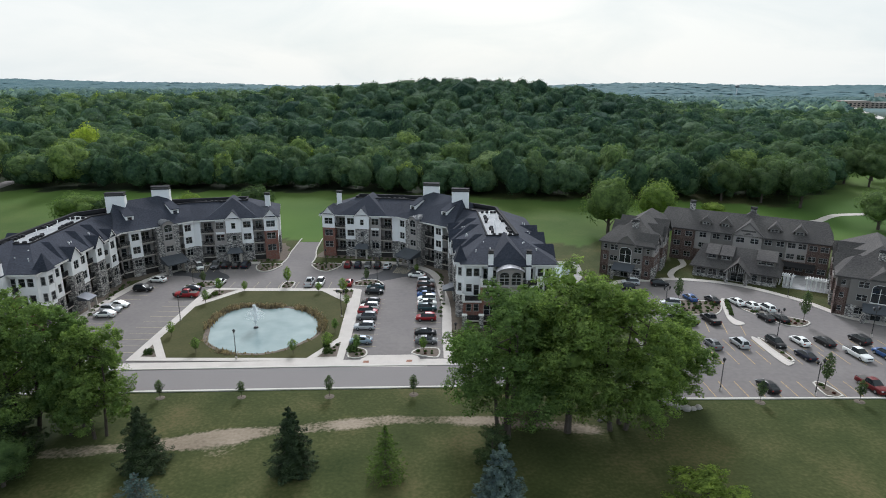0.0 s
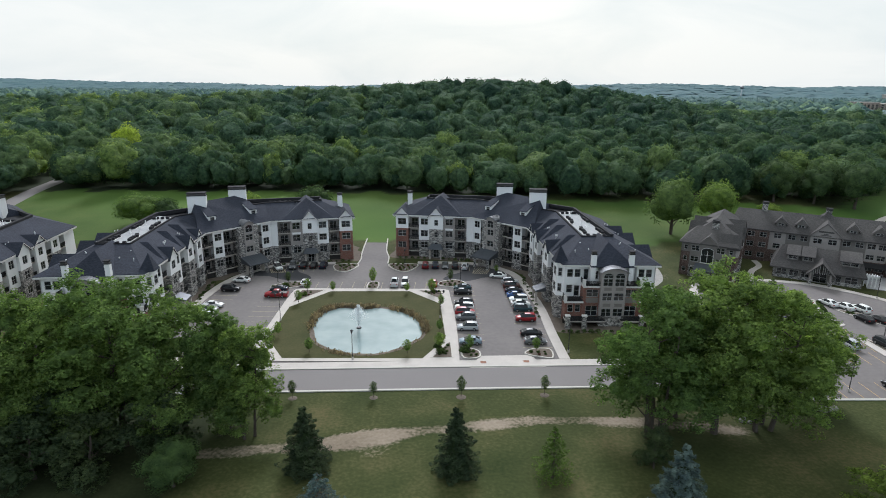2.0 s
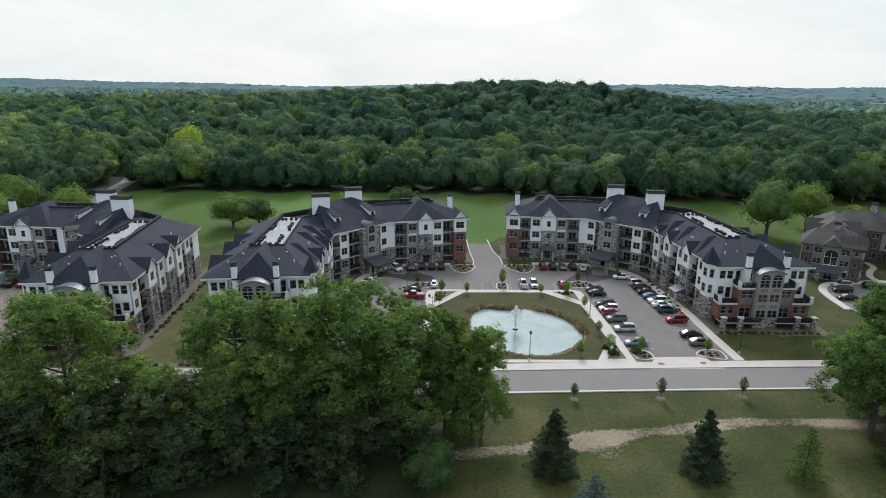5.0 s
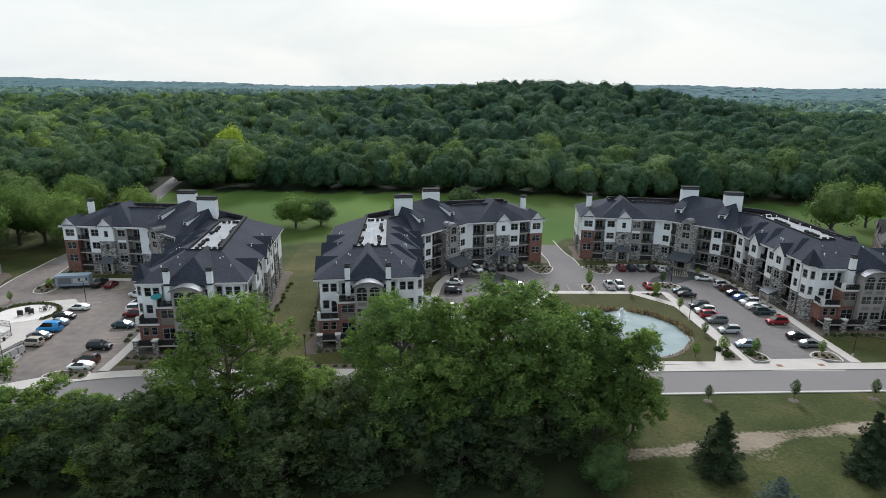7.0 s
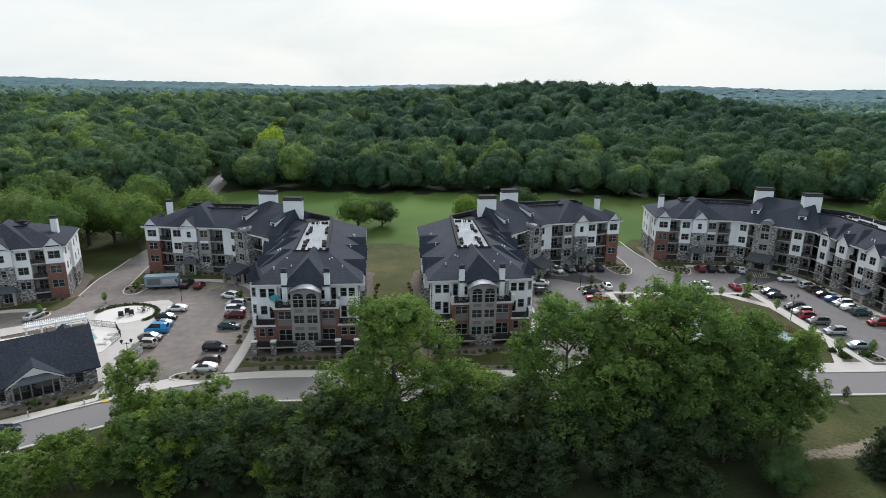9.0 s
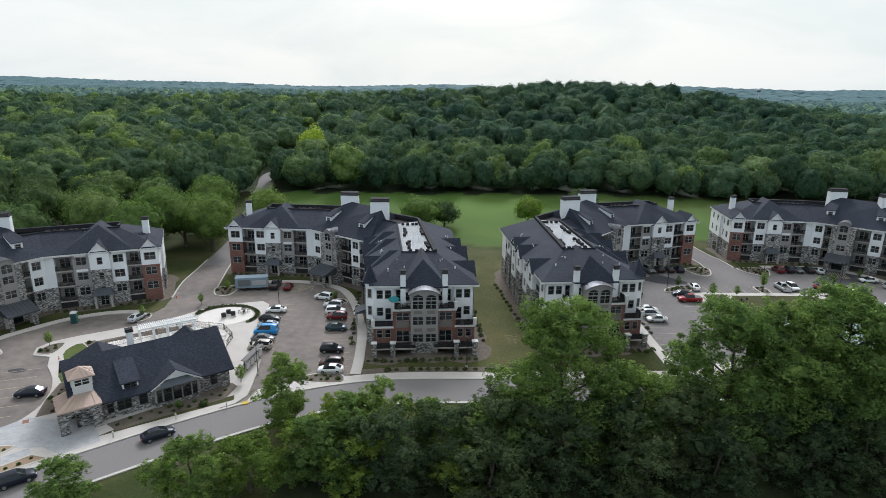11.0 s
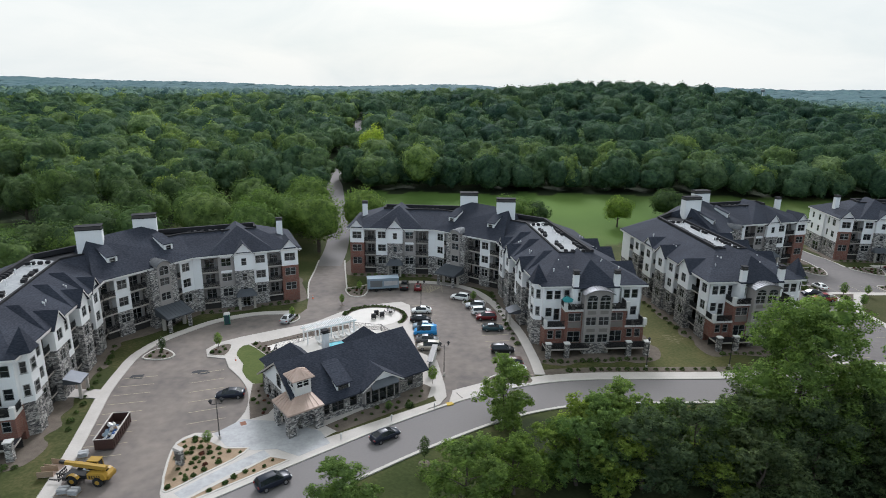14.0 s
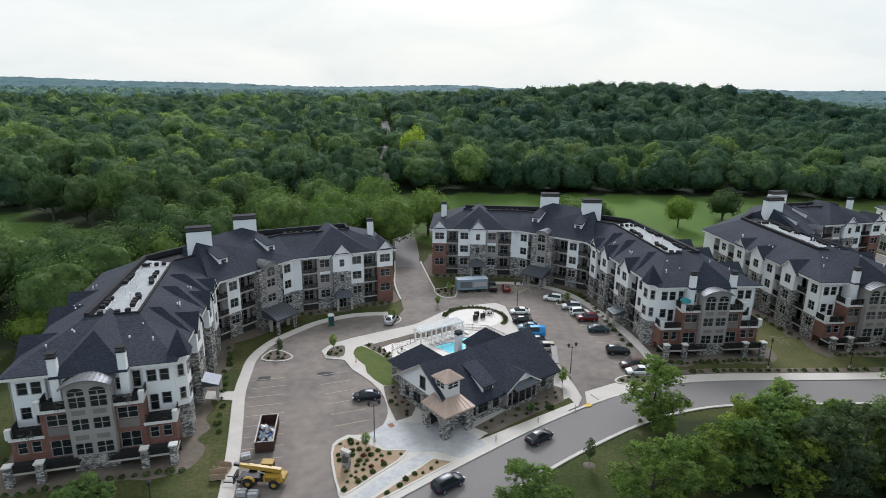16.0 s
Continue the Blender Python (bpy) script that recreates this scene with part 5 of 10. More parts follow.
    h.seg(p, d, 26.6, L, [(0, f1 + 0.2, BR), (f1 + 0.2, f2 - 0.1, BR), (f2 - 0.1, EAVE, WH)], [(27.0, rows[1], 0.8, 1.7), (27.0, rows[2], 0.8, 1.7)], 0.0, sides=False)
    # turret bay with its pointed roof
    c = p + d * (L - 2.3)
    bm = bmesh.new()
    pts = [c + d * a + n * b for a, b in ((-1.6, 0), (-1.0, 1.3), (1.0, 1.3), (1.6, 0))]
    pts_t = list(pts)
    prism(bm, ccw([tuple(q) for q in pts]), f2 - 0.1, EAVE + 0.2)
    h.part("bay_turret", bm, WH)
    bm = bmesh.new()
    prism(bm, ccw([tuple(q) for q in pts]), 0, f2 - 0.11)
    h.part("bay_base", bm, ST)
    bm = bmesh.new()
    vs = [bm.verts.new((*(c + d * x + n * y), EAVE + 0.15)) for x, y in ((-2.15, -0.9), (-2.0, 0.5), (-1.25, 1.85), (1.25, 1.85), (2.0, 0.5), (2.15, -0.9))]
    tip = bm.verts.new((*(c + n * 0.45), EAVE + 3.5))
    for i in range(6):
        bm.faces.new((vs[i], vs[(i + 1) % 6], tip))
    bm.faces.new(vs[::-1])
    bmesh.ops.recalc_face_normals(bm, faces=bm.faces)
    h.part("turret_roof", bm, M_SHINGLE)
    for z in (rows[1], rows[2]):
        h.window(c + n * 1.32, d, z, 1.3, 1.7, -0.03)
        for s in (-1, 1):
            e0, e1 = (pts_t[0], pts_t[1]) if s < 0 else (pts_t[2], pts_t[3])
            ds = (e1 - e0).normalized()
            h.window((e0 + e1) / 2, ds, z, 0.8, 1.7, -0.03, split=False)
    # side door shelter
    q = p + d * 20.0 + n * 0.9
    bm = bmesh.new()
    vs = [bm.verts.new((*(q + d * u + n * o), z)) for u, o, z in ((-1.6, 2.4, 2.7), (1.6, 2.4, 2.7), (1.6, 0, 3.5), (-1.6, 0, 3.5), (-1.6, 2.4, 2.5), (1.6, 2.4, 2.5), (1.6, 0, 2.5), (-1.6, 0, 2.5))]
    for fc in ((0, 1, 2, 3), (4, 5, 1, 0), (5, 6, 2, 1), (7, 4, 0, 3), (7, 6, 5, 4)):
        bm.faces.new([vs[i] for i in fc])
    h.part("shelter_roof", bm, M_DKMETAL)
    for u in (-1.35, 1.35):
        a = q + d * u + n * 2.1
        bm = bmesh.new()
        box(bm, a.x - 0.2, a.x + 0.2, a.y - 0.2, a.y + 0.2, 0, 2.5)
        h.part("shelter_post", bm, M_TAN)

    # end facade towards the road
    p, d, L = V2(-8.6, 2), V2(1, 0), 18.1
    for s in (0, 1):
        mir = (lambda u: u) if s == 0 else (lambda u: L - u)
        a, b = sorted((mir(0), mir(3.6)))
        u1, u2 = mir(1.1), mir(2.6)
        h.seg(p, d, a, b, [(0, f2 - 0.1, BR), (f2 - 0.1, EAVE, WH)], [(u1, rows[2], 1.2, 1.7), (u2, rows[2], 1.2, 1.7), (u1, rows[1], 1.2, 1.7), (u2, f2 + 0.1, 1.1, 2.3)], 0.0, back=0.5)
        a, b = sorted((mir(3.6), mir(7.3)))
        h.seg(p, d, a, b, [(0, EAVE, WH)], [(mir(5.2), f3 + 0.1, 2.4, 2.3)], -0.6, back=0.3)
        # two-storey brick block with a roof deck
        a, b = sorted((mir(3.4), mir(7.6)))
        h.seg(p, d, a, b, [(f1 - 0.2, f3 - 0.45, BR)], [(mir(5.2), rows[1], 2.4, 1.6), (mir(7.0), rows[1], 0.9, 1.6), (mir(5.2), f1 + 0.1, 2.4, 2.2), (mir(7.0), rows[0], 0.9, 1.6)], 2.6, back=3.0)
        bm = bmesh.new()
        box(bm, p.x + a - 0.15, p.x + b + 0.15, p.y - 2.9, p.y + 0.6, f3 - 0.45, f3 - 0.08)
        dk = h.part("deck", bm, M_TRIM)
        bm = bmesh.new()
        box(bm, p.x + a, p.x + b, p.y - 2.78, p.y + 0.5, f3 - 0.08, f3 - 0.05)
        h.part("deck_floor", bm, M_EDGE, dk)
        bm = bmesh.new()
        wall_face(bm, p + V2(0, -2.62), d, mir(5.2) - 1.2, mir(5.2) + 1.2, f2 - 0.35, f2 + 0.75, [])
        h.part("panel", bm, M_LOUVRE)
        e0, e1 = p + d * (a if s == 0 else b), p + d * (b if s == 0 else a)
        h.rail(V2(p.x + a, p.y - 2.8), V2(p.x + b, p.y - 2.8), f3 - 0.05)
        h.rail(V2(e0.x, p.y), V2(e0.x, p.y - 2.8), f3 - 0.05)
        bm = bmesh.new()
        box(bm, e0.x - 0.3, e0.x + 0.3, p.y - 3.05, p.y - 2.45, f3 - 0.05, f3 + 1.25)
        h.part("deck_pier", bm, M_TRIM)
        # one-storey outer block with its deck
        a, b = sorted((mir(-0.1), mir(3.4)))
        h.seg(p, d, a, b, [(f1 - 0.2, f2 - 0.45, BR)], [(mir(1.0), rows[0], 1.1, 1.6), (mir(2.5), rows[0], 1.1, 1.6)], 2.4, back=2.4)
        bm = bmesh.new()
        box(bm, p.x + a - 0.15, p.x + b + 0.15, p.y - 2.7, p.y - 0.01, f2 - 0.45, f2 - 0.08)
        dk = h.part("deck", bm, M_TRIM)
        bm = bmesh.new()
        box(bm, p.x + a, p.x + b, p.y - 2.6, p.y - 0.02, f2 - 0.08, f2 - 0.05)
        h.part("deck_floor", bm, M_EDGE, dk)
        h.rail(V2(p.x + a, p.y - 2.6), V2(p.x + b, p.y - 2.6), f2 - 0.05)
        e0 = p + d * mir(-0.1)
        h.rail(V2(e0.x, p.y), V2(e0.x, p.y - 2.6), f2 - 0.05)
        bm = bmesh.new()
        box(bm, e0.x - 0.3, e0.x + 0.3, p.y - 2.9, p.y - 2.3, f2 - 0.05, f2 + 1.25)
        h.part("deck_pier", bm, M_TRIM)
        # ground-floor terrace on stone columns
        a, b = sorted((mir(-0.3), mir(7.5)))
        bm = bmesh.new()
        box(bm, p.x + a, p.x + b, p.y - 4.9, p.y - 2.2, f1 - 0.32, f1 - 0.08)
        dk = h.part("terrace_slab", bm, M_TAN)
        bm = bmesh.new()
        box(bm, p.x + a + 0.05, p.x + b - 0.05, p.y - 4.78, p.y - 2.2, f1 - 0.08, f1 - 0.05)
        h.part("terrace_floor", bm, M_EDGE, dk)
        h.rail(V2(p.x + a, p.y - 4.8), V2(p.x + b, p.y - 4.8), f1 - 0.05)
        for u in (mir(0.1), mir(3.4)):
            bm = bmesh.new()
            box(bm, p.x + u - 0.42, p.x + u + 0.42, p.y - 5.2, p.y - 4.4, 0, f1 + 0.95)
            cl = h.part("column", bm, ST)
            bm = bmesh.new()
            box(bm, p.x + u - 0.52, p.x + u + 0.52, p.y - 5.3, p.y - 4.3, f1 + 0.95, f1 + 1.12)
            h.part("column_cap", bm, M_TRIM, cl)
        # shade under the terrace painted as a near-black back wall
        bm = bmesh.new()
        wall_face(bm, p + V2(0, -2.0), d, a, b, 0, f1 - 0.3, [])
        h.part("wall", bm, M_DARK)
    # the middle bay with arched windows
    cx = 9.05
    q = p + V2(0, -3.6)
    wn_ = [(cx + s * 1.16, z, 1.95, hh) for s in (-1, 1) for z, hh in ((f1 + 0.4, 1.65), (f2 + 0.4, 1.65), (f3 + 0.1, 1.7))]
    h.seg(p, d, cx - 2.45, cx + 2.45, [(0, f1 + 0.3, ST), (f1 + 0.3, EAVE - 0.6, GR)], wn_, 3.6, back=4.2)
    for s in (-1, 1):
        h.window(q + d * (cx + s * 1.16), d, f3 + 1.75, 1.95, 1.15, -0.03, True)
        for z in (f2 - 0.8, f3 - 0.75):
            bm = bmesh.new()
            wall_face(bm, q + V2(0, -0.03), d, cx + s * 1.15 - 0.75, cx + s * 1.15 + 0.75, z, z + 0.65, [])
            h.part("panel", bm, M_LOUVRE)
    h.barrel(q + d * cx, d, 5.6, EAVE - 0.62, 0.95, 3.4, 0.5)
    h.hip(p + d * cx, d, 8.6, EAVE + 0.02, 3.9, 4.6, 2.0, 8.0)
    for s in (-1, 1):
        h.seg(p, d, cx + s * 3.3 - 0.85, cx + s * 3.3 + 0.85, [(f3 - 0.2, EAVE, WH)], [(cx + s * 2.95, rows[2], 0.8, 1.7)], 1.2, back=2)
        h.chimney(-8.6 + cx + s * 3.75, 0.6, 0.95, 0.9, 0, f3, 15.1, 0.7)

    # outer side of the front wing
    p, d, L = along(w[7], w[6])
    u = 0.0
    kinds = [(3.4, std, 0.0, 0), (2.6, None, 0, 0), (4.0, hi_stone, 0.9, 1), (2.8, None, 0, 0), (3.6, std, 0.3, 0), (4.0, hi_stone, 0.9, 1), (2.8, None, 0, 0), (4.0, std, 0.5, 1), (2.8, None, 0, 0), (3.6, hi_stone, 0.3, 0), (2.8, None, 0, 0)]
    for wd, bands, pr, gb in kinds:
        b = min(u + wd, L)
        if bands is None:
            h.balconies(p, d, u, b)
        else:
            h.seg(p, d, u, b, bands, col((u + b) / 2, 1.7), pr, sides=u > 0)
            if gb:
                h.gable(p + d * (u + b) / 2, d, wd + 0.6, EAVE, 1.9, 6.0, pr, wall=WH)
        u = b
    if u < L:
        h.seg(p, d, u, L, std, [], 0.0)
    # back walls, plain
    for a, b, bands in ((w[6], w[5], std), (w[5], w[4], hi_stone)):
        p, d, L = along(a, b)
        k = int(L / 4.6)
        h.seg(p, d, 0, L, bands, [x for i in range(k) for x in col(2.4 + i * 4.6, 1.8)], 0.0, back=0.3)
    # rear wing end
    p, d, L = along(w[4], w[3])
    h.seg(p, d, 0, 9, [(0, f2 - 0.15, ST), (f2 - 0.15, EAVE, WH)], col(2.6, 1.2) + col(6.4, 1.2, which=(1, 2)) + [(6.4, 0.1, 3.2, 2.6)], 0.5, back=1)
    h.seg(p, d, 9, L, [(0, f2 - 0.15, ST), (f2 - 0.15, EAVE, WH)], col(10.6, 0.9) + col(13.6, 1.5), 0.0, back=0.5)

    # roof: slopes from the eaves to a flat middle
    ev = offset([Vector(q)[:] for q in w], -0.0, True)
    n8 = len(w)
    ctr = w

    def grow(pts, g):
        out = []
        m = len(pts)
        for i in range(m):
            a, b, c = V2(*pts[i - 1]), V2(*pts[i]), V2(*pts[(i + 1) % m])
            n1 = V2((b - a).y, -(b - a).x).normalized()
            n2 = V2((c - b).y, -(c - b).x).normalized()
            s = (n1 + n2)
            s = s / max(0.2, s.length_squared) * 2
            q = b - s * g
            out.append((q.x, q.y))
        return out
    eave = grow(w, 0.75)
    flat = [(-3.3, 11.6), (-4.1, 37), (-22.5, 52.3), (-37.5, 54.6), (-37.0, 58.4), (-16, 55.2), (1.2, 40), (3.3, 11.6)]
    ZF = 15.2
    bm = bmesh.new()
    vo = [bm.verts.new((*q, EAVE)) for q in eave]
    vl = [bm.verts.new((*q, EAVE + 0.18)) for q in eave]
    vf = [bm.verts.new((*q, ZF)) for q in flat]
    vd = [bm.verts.new((*q, ZF - 0.45)) for q in flat]
    for i in range(n8):
        j = (i + 1) % n8
        bm.faces.new((vl[i], vf[i], vf[j], vl[j]))
        bm.faces.new((vo[i], vl[i], vl[j], vo[j]))
        bm.faces.new((vf[i], vd[i], vd[j], vf[j]))
    bmesh.ops.recalc_face_normals(bm, faces=bm.faces)
    h.part("roof", bm, M_SHINGLE)
    bm = bmesh.new()
    vo = [bm.verts.new((*q, EAVE - 0.02)) for q in eave]
    vt = [bm.verts.new((*q, EAVE - 0.28)) for q in eave]
    vi = [bm.verts.new((*q, EAVE - 0.28)) for q in grow(w, -0.1)]
    ve = [bm.verts.new((*q, EAVE + 0.1)) for q in grow(w, 0.79)]
    vb = [bm.verts.new((*q, EAVE - 0.28)) for q in grow(w, 0.79)]
    for i in range(n8):
        j = (i + 1) % n8
        bm.faces.new((vb[i], vi[i], vi[j], vb[j]))
        bm.faces.new((vb[i], ve[i], ve[j], vb[j]))
    h.part("fascia", bm, M_TRIM)
    bm = bmesh.new()
    prism(bm, ccw([flat[0], flat[1], flat[6], flat[7]]), ZF - 0.6, ZF - 0.3)
    h.part("flat_roof", bm, M_MEMB, label="white membrane flat roof")
    bm = bmesh.new()
    prism(bm, ccw(list(flat)), ZF - 0.9, ZF - 0.62)
    h.part("flat_roof", bm, M_EDGE)
    bm = bmesh.new()
    cc = ccw(list(flat))
    ribbon(bm, cc, -0.18, 0.18, ZF - 0.3, ZF + 0.22, True)
    h.part("parapet", bm, M_EDGE)
    # raised dark mansard band behind the flat roof of the outer sides
    bm = bmesh.new()
    back = [flat[i] for i in (3, 4, 5, 6, 7)]
    ribbon(bm, back, -0.5, 0.2, ZF - 0.4, ZF + 0.5)
    h.part("parapet", bm, M_EDGE)
    # hip over the knuckle between the big chimneys
    bm = bmesh.new()
    p, d, L = along(w[2], w[1])
    n = V2(d.y, -d.x)
    F1, F2 = p - d * 1.5 + n * 0.72, p + d * (L + 1.5) + n * 0.72
    R1, R2 = V2(-16.4, 51.2), V2(-7.6, 41.4)
    B1, B2 = R1 - n * 6.5, R2 - n * 6.5
    vs = [bm.verts.new((*q, z)) for q, z in ((F1, EAVE + 0.1), (F2, EAVE + 0.1), (R2, 17.7), (R1, 17.7), (B1, 14.6), (B2, 14.6))]
    for fc in ((0, 1, 2, 3), (3, 2, 5, 4), (1, 5, 2), (0, 3, 4)):
        bm.faces.new([vs[i] for i in fc])
    bmesh.ops.recalc_face_normals(bm, faces=bm.faces)
    h.part("roof", bm, M_SHINGLE)
    an = math.degrees(math.atan2(d.y, d.x))
    h.chimney(-16.0, 51.2, 4.4, 2.0, an + 35, 14.5, 20.1, 0.8)
    h.chimney(-8.2, 42.0, 4.4, 2.0, an + 35, 14.5, 20.2, 0.8)
    h.chimney(-42.6, 56.2, 1.3, 1.1, 0, 13, 17.0, 0.6)
    # two dormers
    for u in (3.2, 14.4):
        c = p + d * u - n * 3.4
        bm = bmesh.new()
        vs = [bm.verts.new((*(c + d * a + n * o), z)) for a in (-0.95, 0.95) for o, z in ((0.9, 12.9), (0.9, 15.0), (-2.6, 16.3), (-2.6, 14.0))]
        for fc in ((0, 1, 2, 3), (7, 6, 5, 4), (0, 4, 5, 1)):
            bm.faces.new([vs[i] for i in fc])
        bmesh.ops.recalc_face_normals(bm, faces=bm.faces)
        dm = h.part("dormer", bm, WH)
        bm = bmesh.new()
        vs = [bm.verts.new((*(c + d * a + n * o), z)) for a, o, z in ((-1.15, 1.1, 14.93), (1.15, 1.1, 14.93), (1.15, -2.8, 16.37), (-1.15, -2.8, 16.37), (-1.15, 1.1, 15.07), (1.15, 1.1, 15.07), (1.15, -2.8, 16.51), (-1.15, -2.8, 16.51))]
        for fc in ((3, 2, 1, 0), (4, 5, 6, 7), (0, 1, 5, 4), (1, 2, 6, 5), (3, 0, 4, 7)):
            bm.faces.new([vs[i] for i in fc])
        h.part("dormer_roof", bm, M_SHINGLE, dm)
        h.window(c + n * 0.92, d, 13.65, 1.1, 1.05, -0.02, split=False)
    # plant on the flat roof
    rng = random.Random(5)
    spots = [(-1.9, 15 + 1.1 * i) for i in range(5)] + [(1.9, 15.4 + 1.1 * i) for i in range(4)] + [(-1.6 + 1.1 * i, 12.7) for i in range(4)] + [(-2.4, 25 + 1.1 * i) for i in range(6)] + [(1.3, 26 + 1.1 * i) for i in range(5)] + [(-2.6 + 1.0 * i, 35.6) for i in range(4)] + [(-24 - 1.3 * i, 53.6) for i in range(6)]
    for x, y in spots:
        x, y = x + rng.uniform(-.2, .2), y + rng.uniform(-.2, .2)
        bm = bmesh.new()
        box(bm, x - .34, x + .34, y - .34, y + .34, ZF - 0.3, ZF + 0.3)
        bmesh.ops.bevel(bm, geom=list(bm.edges), offset=.05, segments=1, affect="EDGES")
        cd = h.part("condenser", bm, M_EDGE, label="dark rooftop air-conditioning condenser")
        bm = bmesh.new()
        box(bm, x - .46, x + .46, y - .46, y + .46, ZF - 0.31, ZF - 0.25)
        box(bm, x + .2, x + .28, y + .34, y + .9, ZF - 0.28, ZF - 0.18)
        h.part("pad", bm, M_TRIM, cd, "white pad with a pipe run")
    for x, y in ((-6.0, 5.5), (-3.0, 6.5), (2.4, 7.0), (6.5, 6.0), (-7.6, 18), (-7.2, 18.5), (-7.4, 19.2), (-8.2, 26), (-7.7, 26.5), (7.0, 20), (7.4, 20.8), (6.8, 21.3), (7.2, 30), (6.8, 30.6), (-30, 50.2), (-20, 46),
                 (-0.9, 18.5), (0.4, 21.5), (-0.6, 24), (0.2, 30), (-1.2, 33), (3.9, 8.5), (4.3, 9.1), (-4.2, 9.2)):
        bm = bmesh.new()
        on_flat = abs(x) < 2 and y > 12
        zz = 15.0 if on_flat else 12.8 if abs(x) > 6 and y > 10 else 13.6 if y > 8 else 13.0
        bmesh.ops.create_cone(bm, segments=8, radius1=0.07, radius2=0.07, depth=1.2, matrix=Matrix.Translation((x, y, zz + 0.2)), cap_ends=True)
        bmesh.ops.create_cone(bm, segments=8, radius1=0.13, radius2=0.10, depth=0.2, matrix=Matrix.Translation((x, y, zz + 0.85)), cap_ends=True)
        h.part("vent_pipe", bm, M_STUCCO)
    return h.root


LBL = "stone, brick and white stucco apartment house with charcoal shingle roof"
for key, mir_, first, more in (("R", False, (12.9, 111.5, 0.0), (-117.9, 99.7, 4.0)), ("L", True, (-85.3, 103.2, 6.4), (-208.7, 67.2, 14.5))):
    r = apartment_house(mir_)
    tagged(r, LBL, "apartment building", "apartment houses round the courts")
    r.matrix_basis = pose(first[0], first[1], 0, 0, 0, first[2])
    copy_thing(r, pose(more[0], more[1], 0, 0, 0, more[2]))


# mulch beds along the foot of each house
FOOT = [(-9.0, -2.9), (-8.9, 2), (-11.3, 33.5), (-25, 45.5), (-46.1, 48.4), (-43.9, 64.5), (-14, 60), (8.5, 43), (9.9, 2), (9.9, -2.9)]


def house_pt(hs, x, y, mir):
    cx, cy, a = hs
    x = -x if mir else x
    c, s = math.cos(radians(a)), math.sin(radians(a))
    return cx + c * x - s * y, cy + s * x + c * y


HPOS = (((12.9, 111.5, 0.0), False), ((-117.9, 99.7, 4.0), False), ((-85.3, 103.2, 6.4), True), ((-208.7, 67.2, 14.5), True))
rgb_ = random.Random(41)
for hs, mir_ in HPOS:
    dense = []
    for (ax, ay), (bx, by) in zip(FOOT, FOOT[1:] + FOOT[:1]):
        k = max(2, int(math.hypot(bx - ax, by - ay) / 2.6))
        dense += [(ax + (bx - ax) * i / k, ay + (by - ay) * i / k) for i in range(k)]
    dense = ccw(dense)
    wide = [(x - u, y - v) for (x, y), (u, v) in zip(offset(dense, 1.0, True), [(0, 0)] * len(dense))]
    outer = []
    for (x, y), (ix, iy) in zip(dense, wide):
        g = rgb_.uniform(1.5, 3.2)
        outer.append((x - (ix - x) * g, y - (iy - y) * g))
    slab("foundation_bed", [house_pt(hs, x, y, mir_) for x, y in smooth(outer, 3, True)], -0.05, 0.014, M_MULCH, "brown mulch bed along the foot of the house", "planting bed")

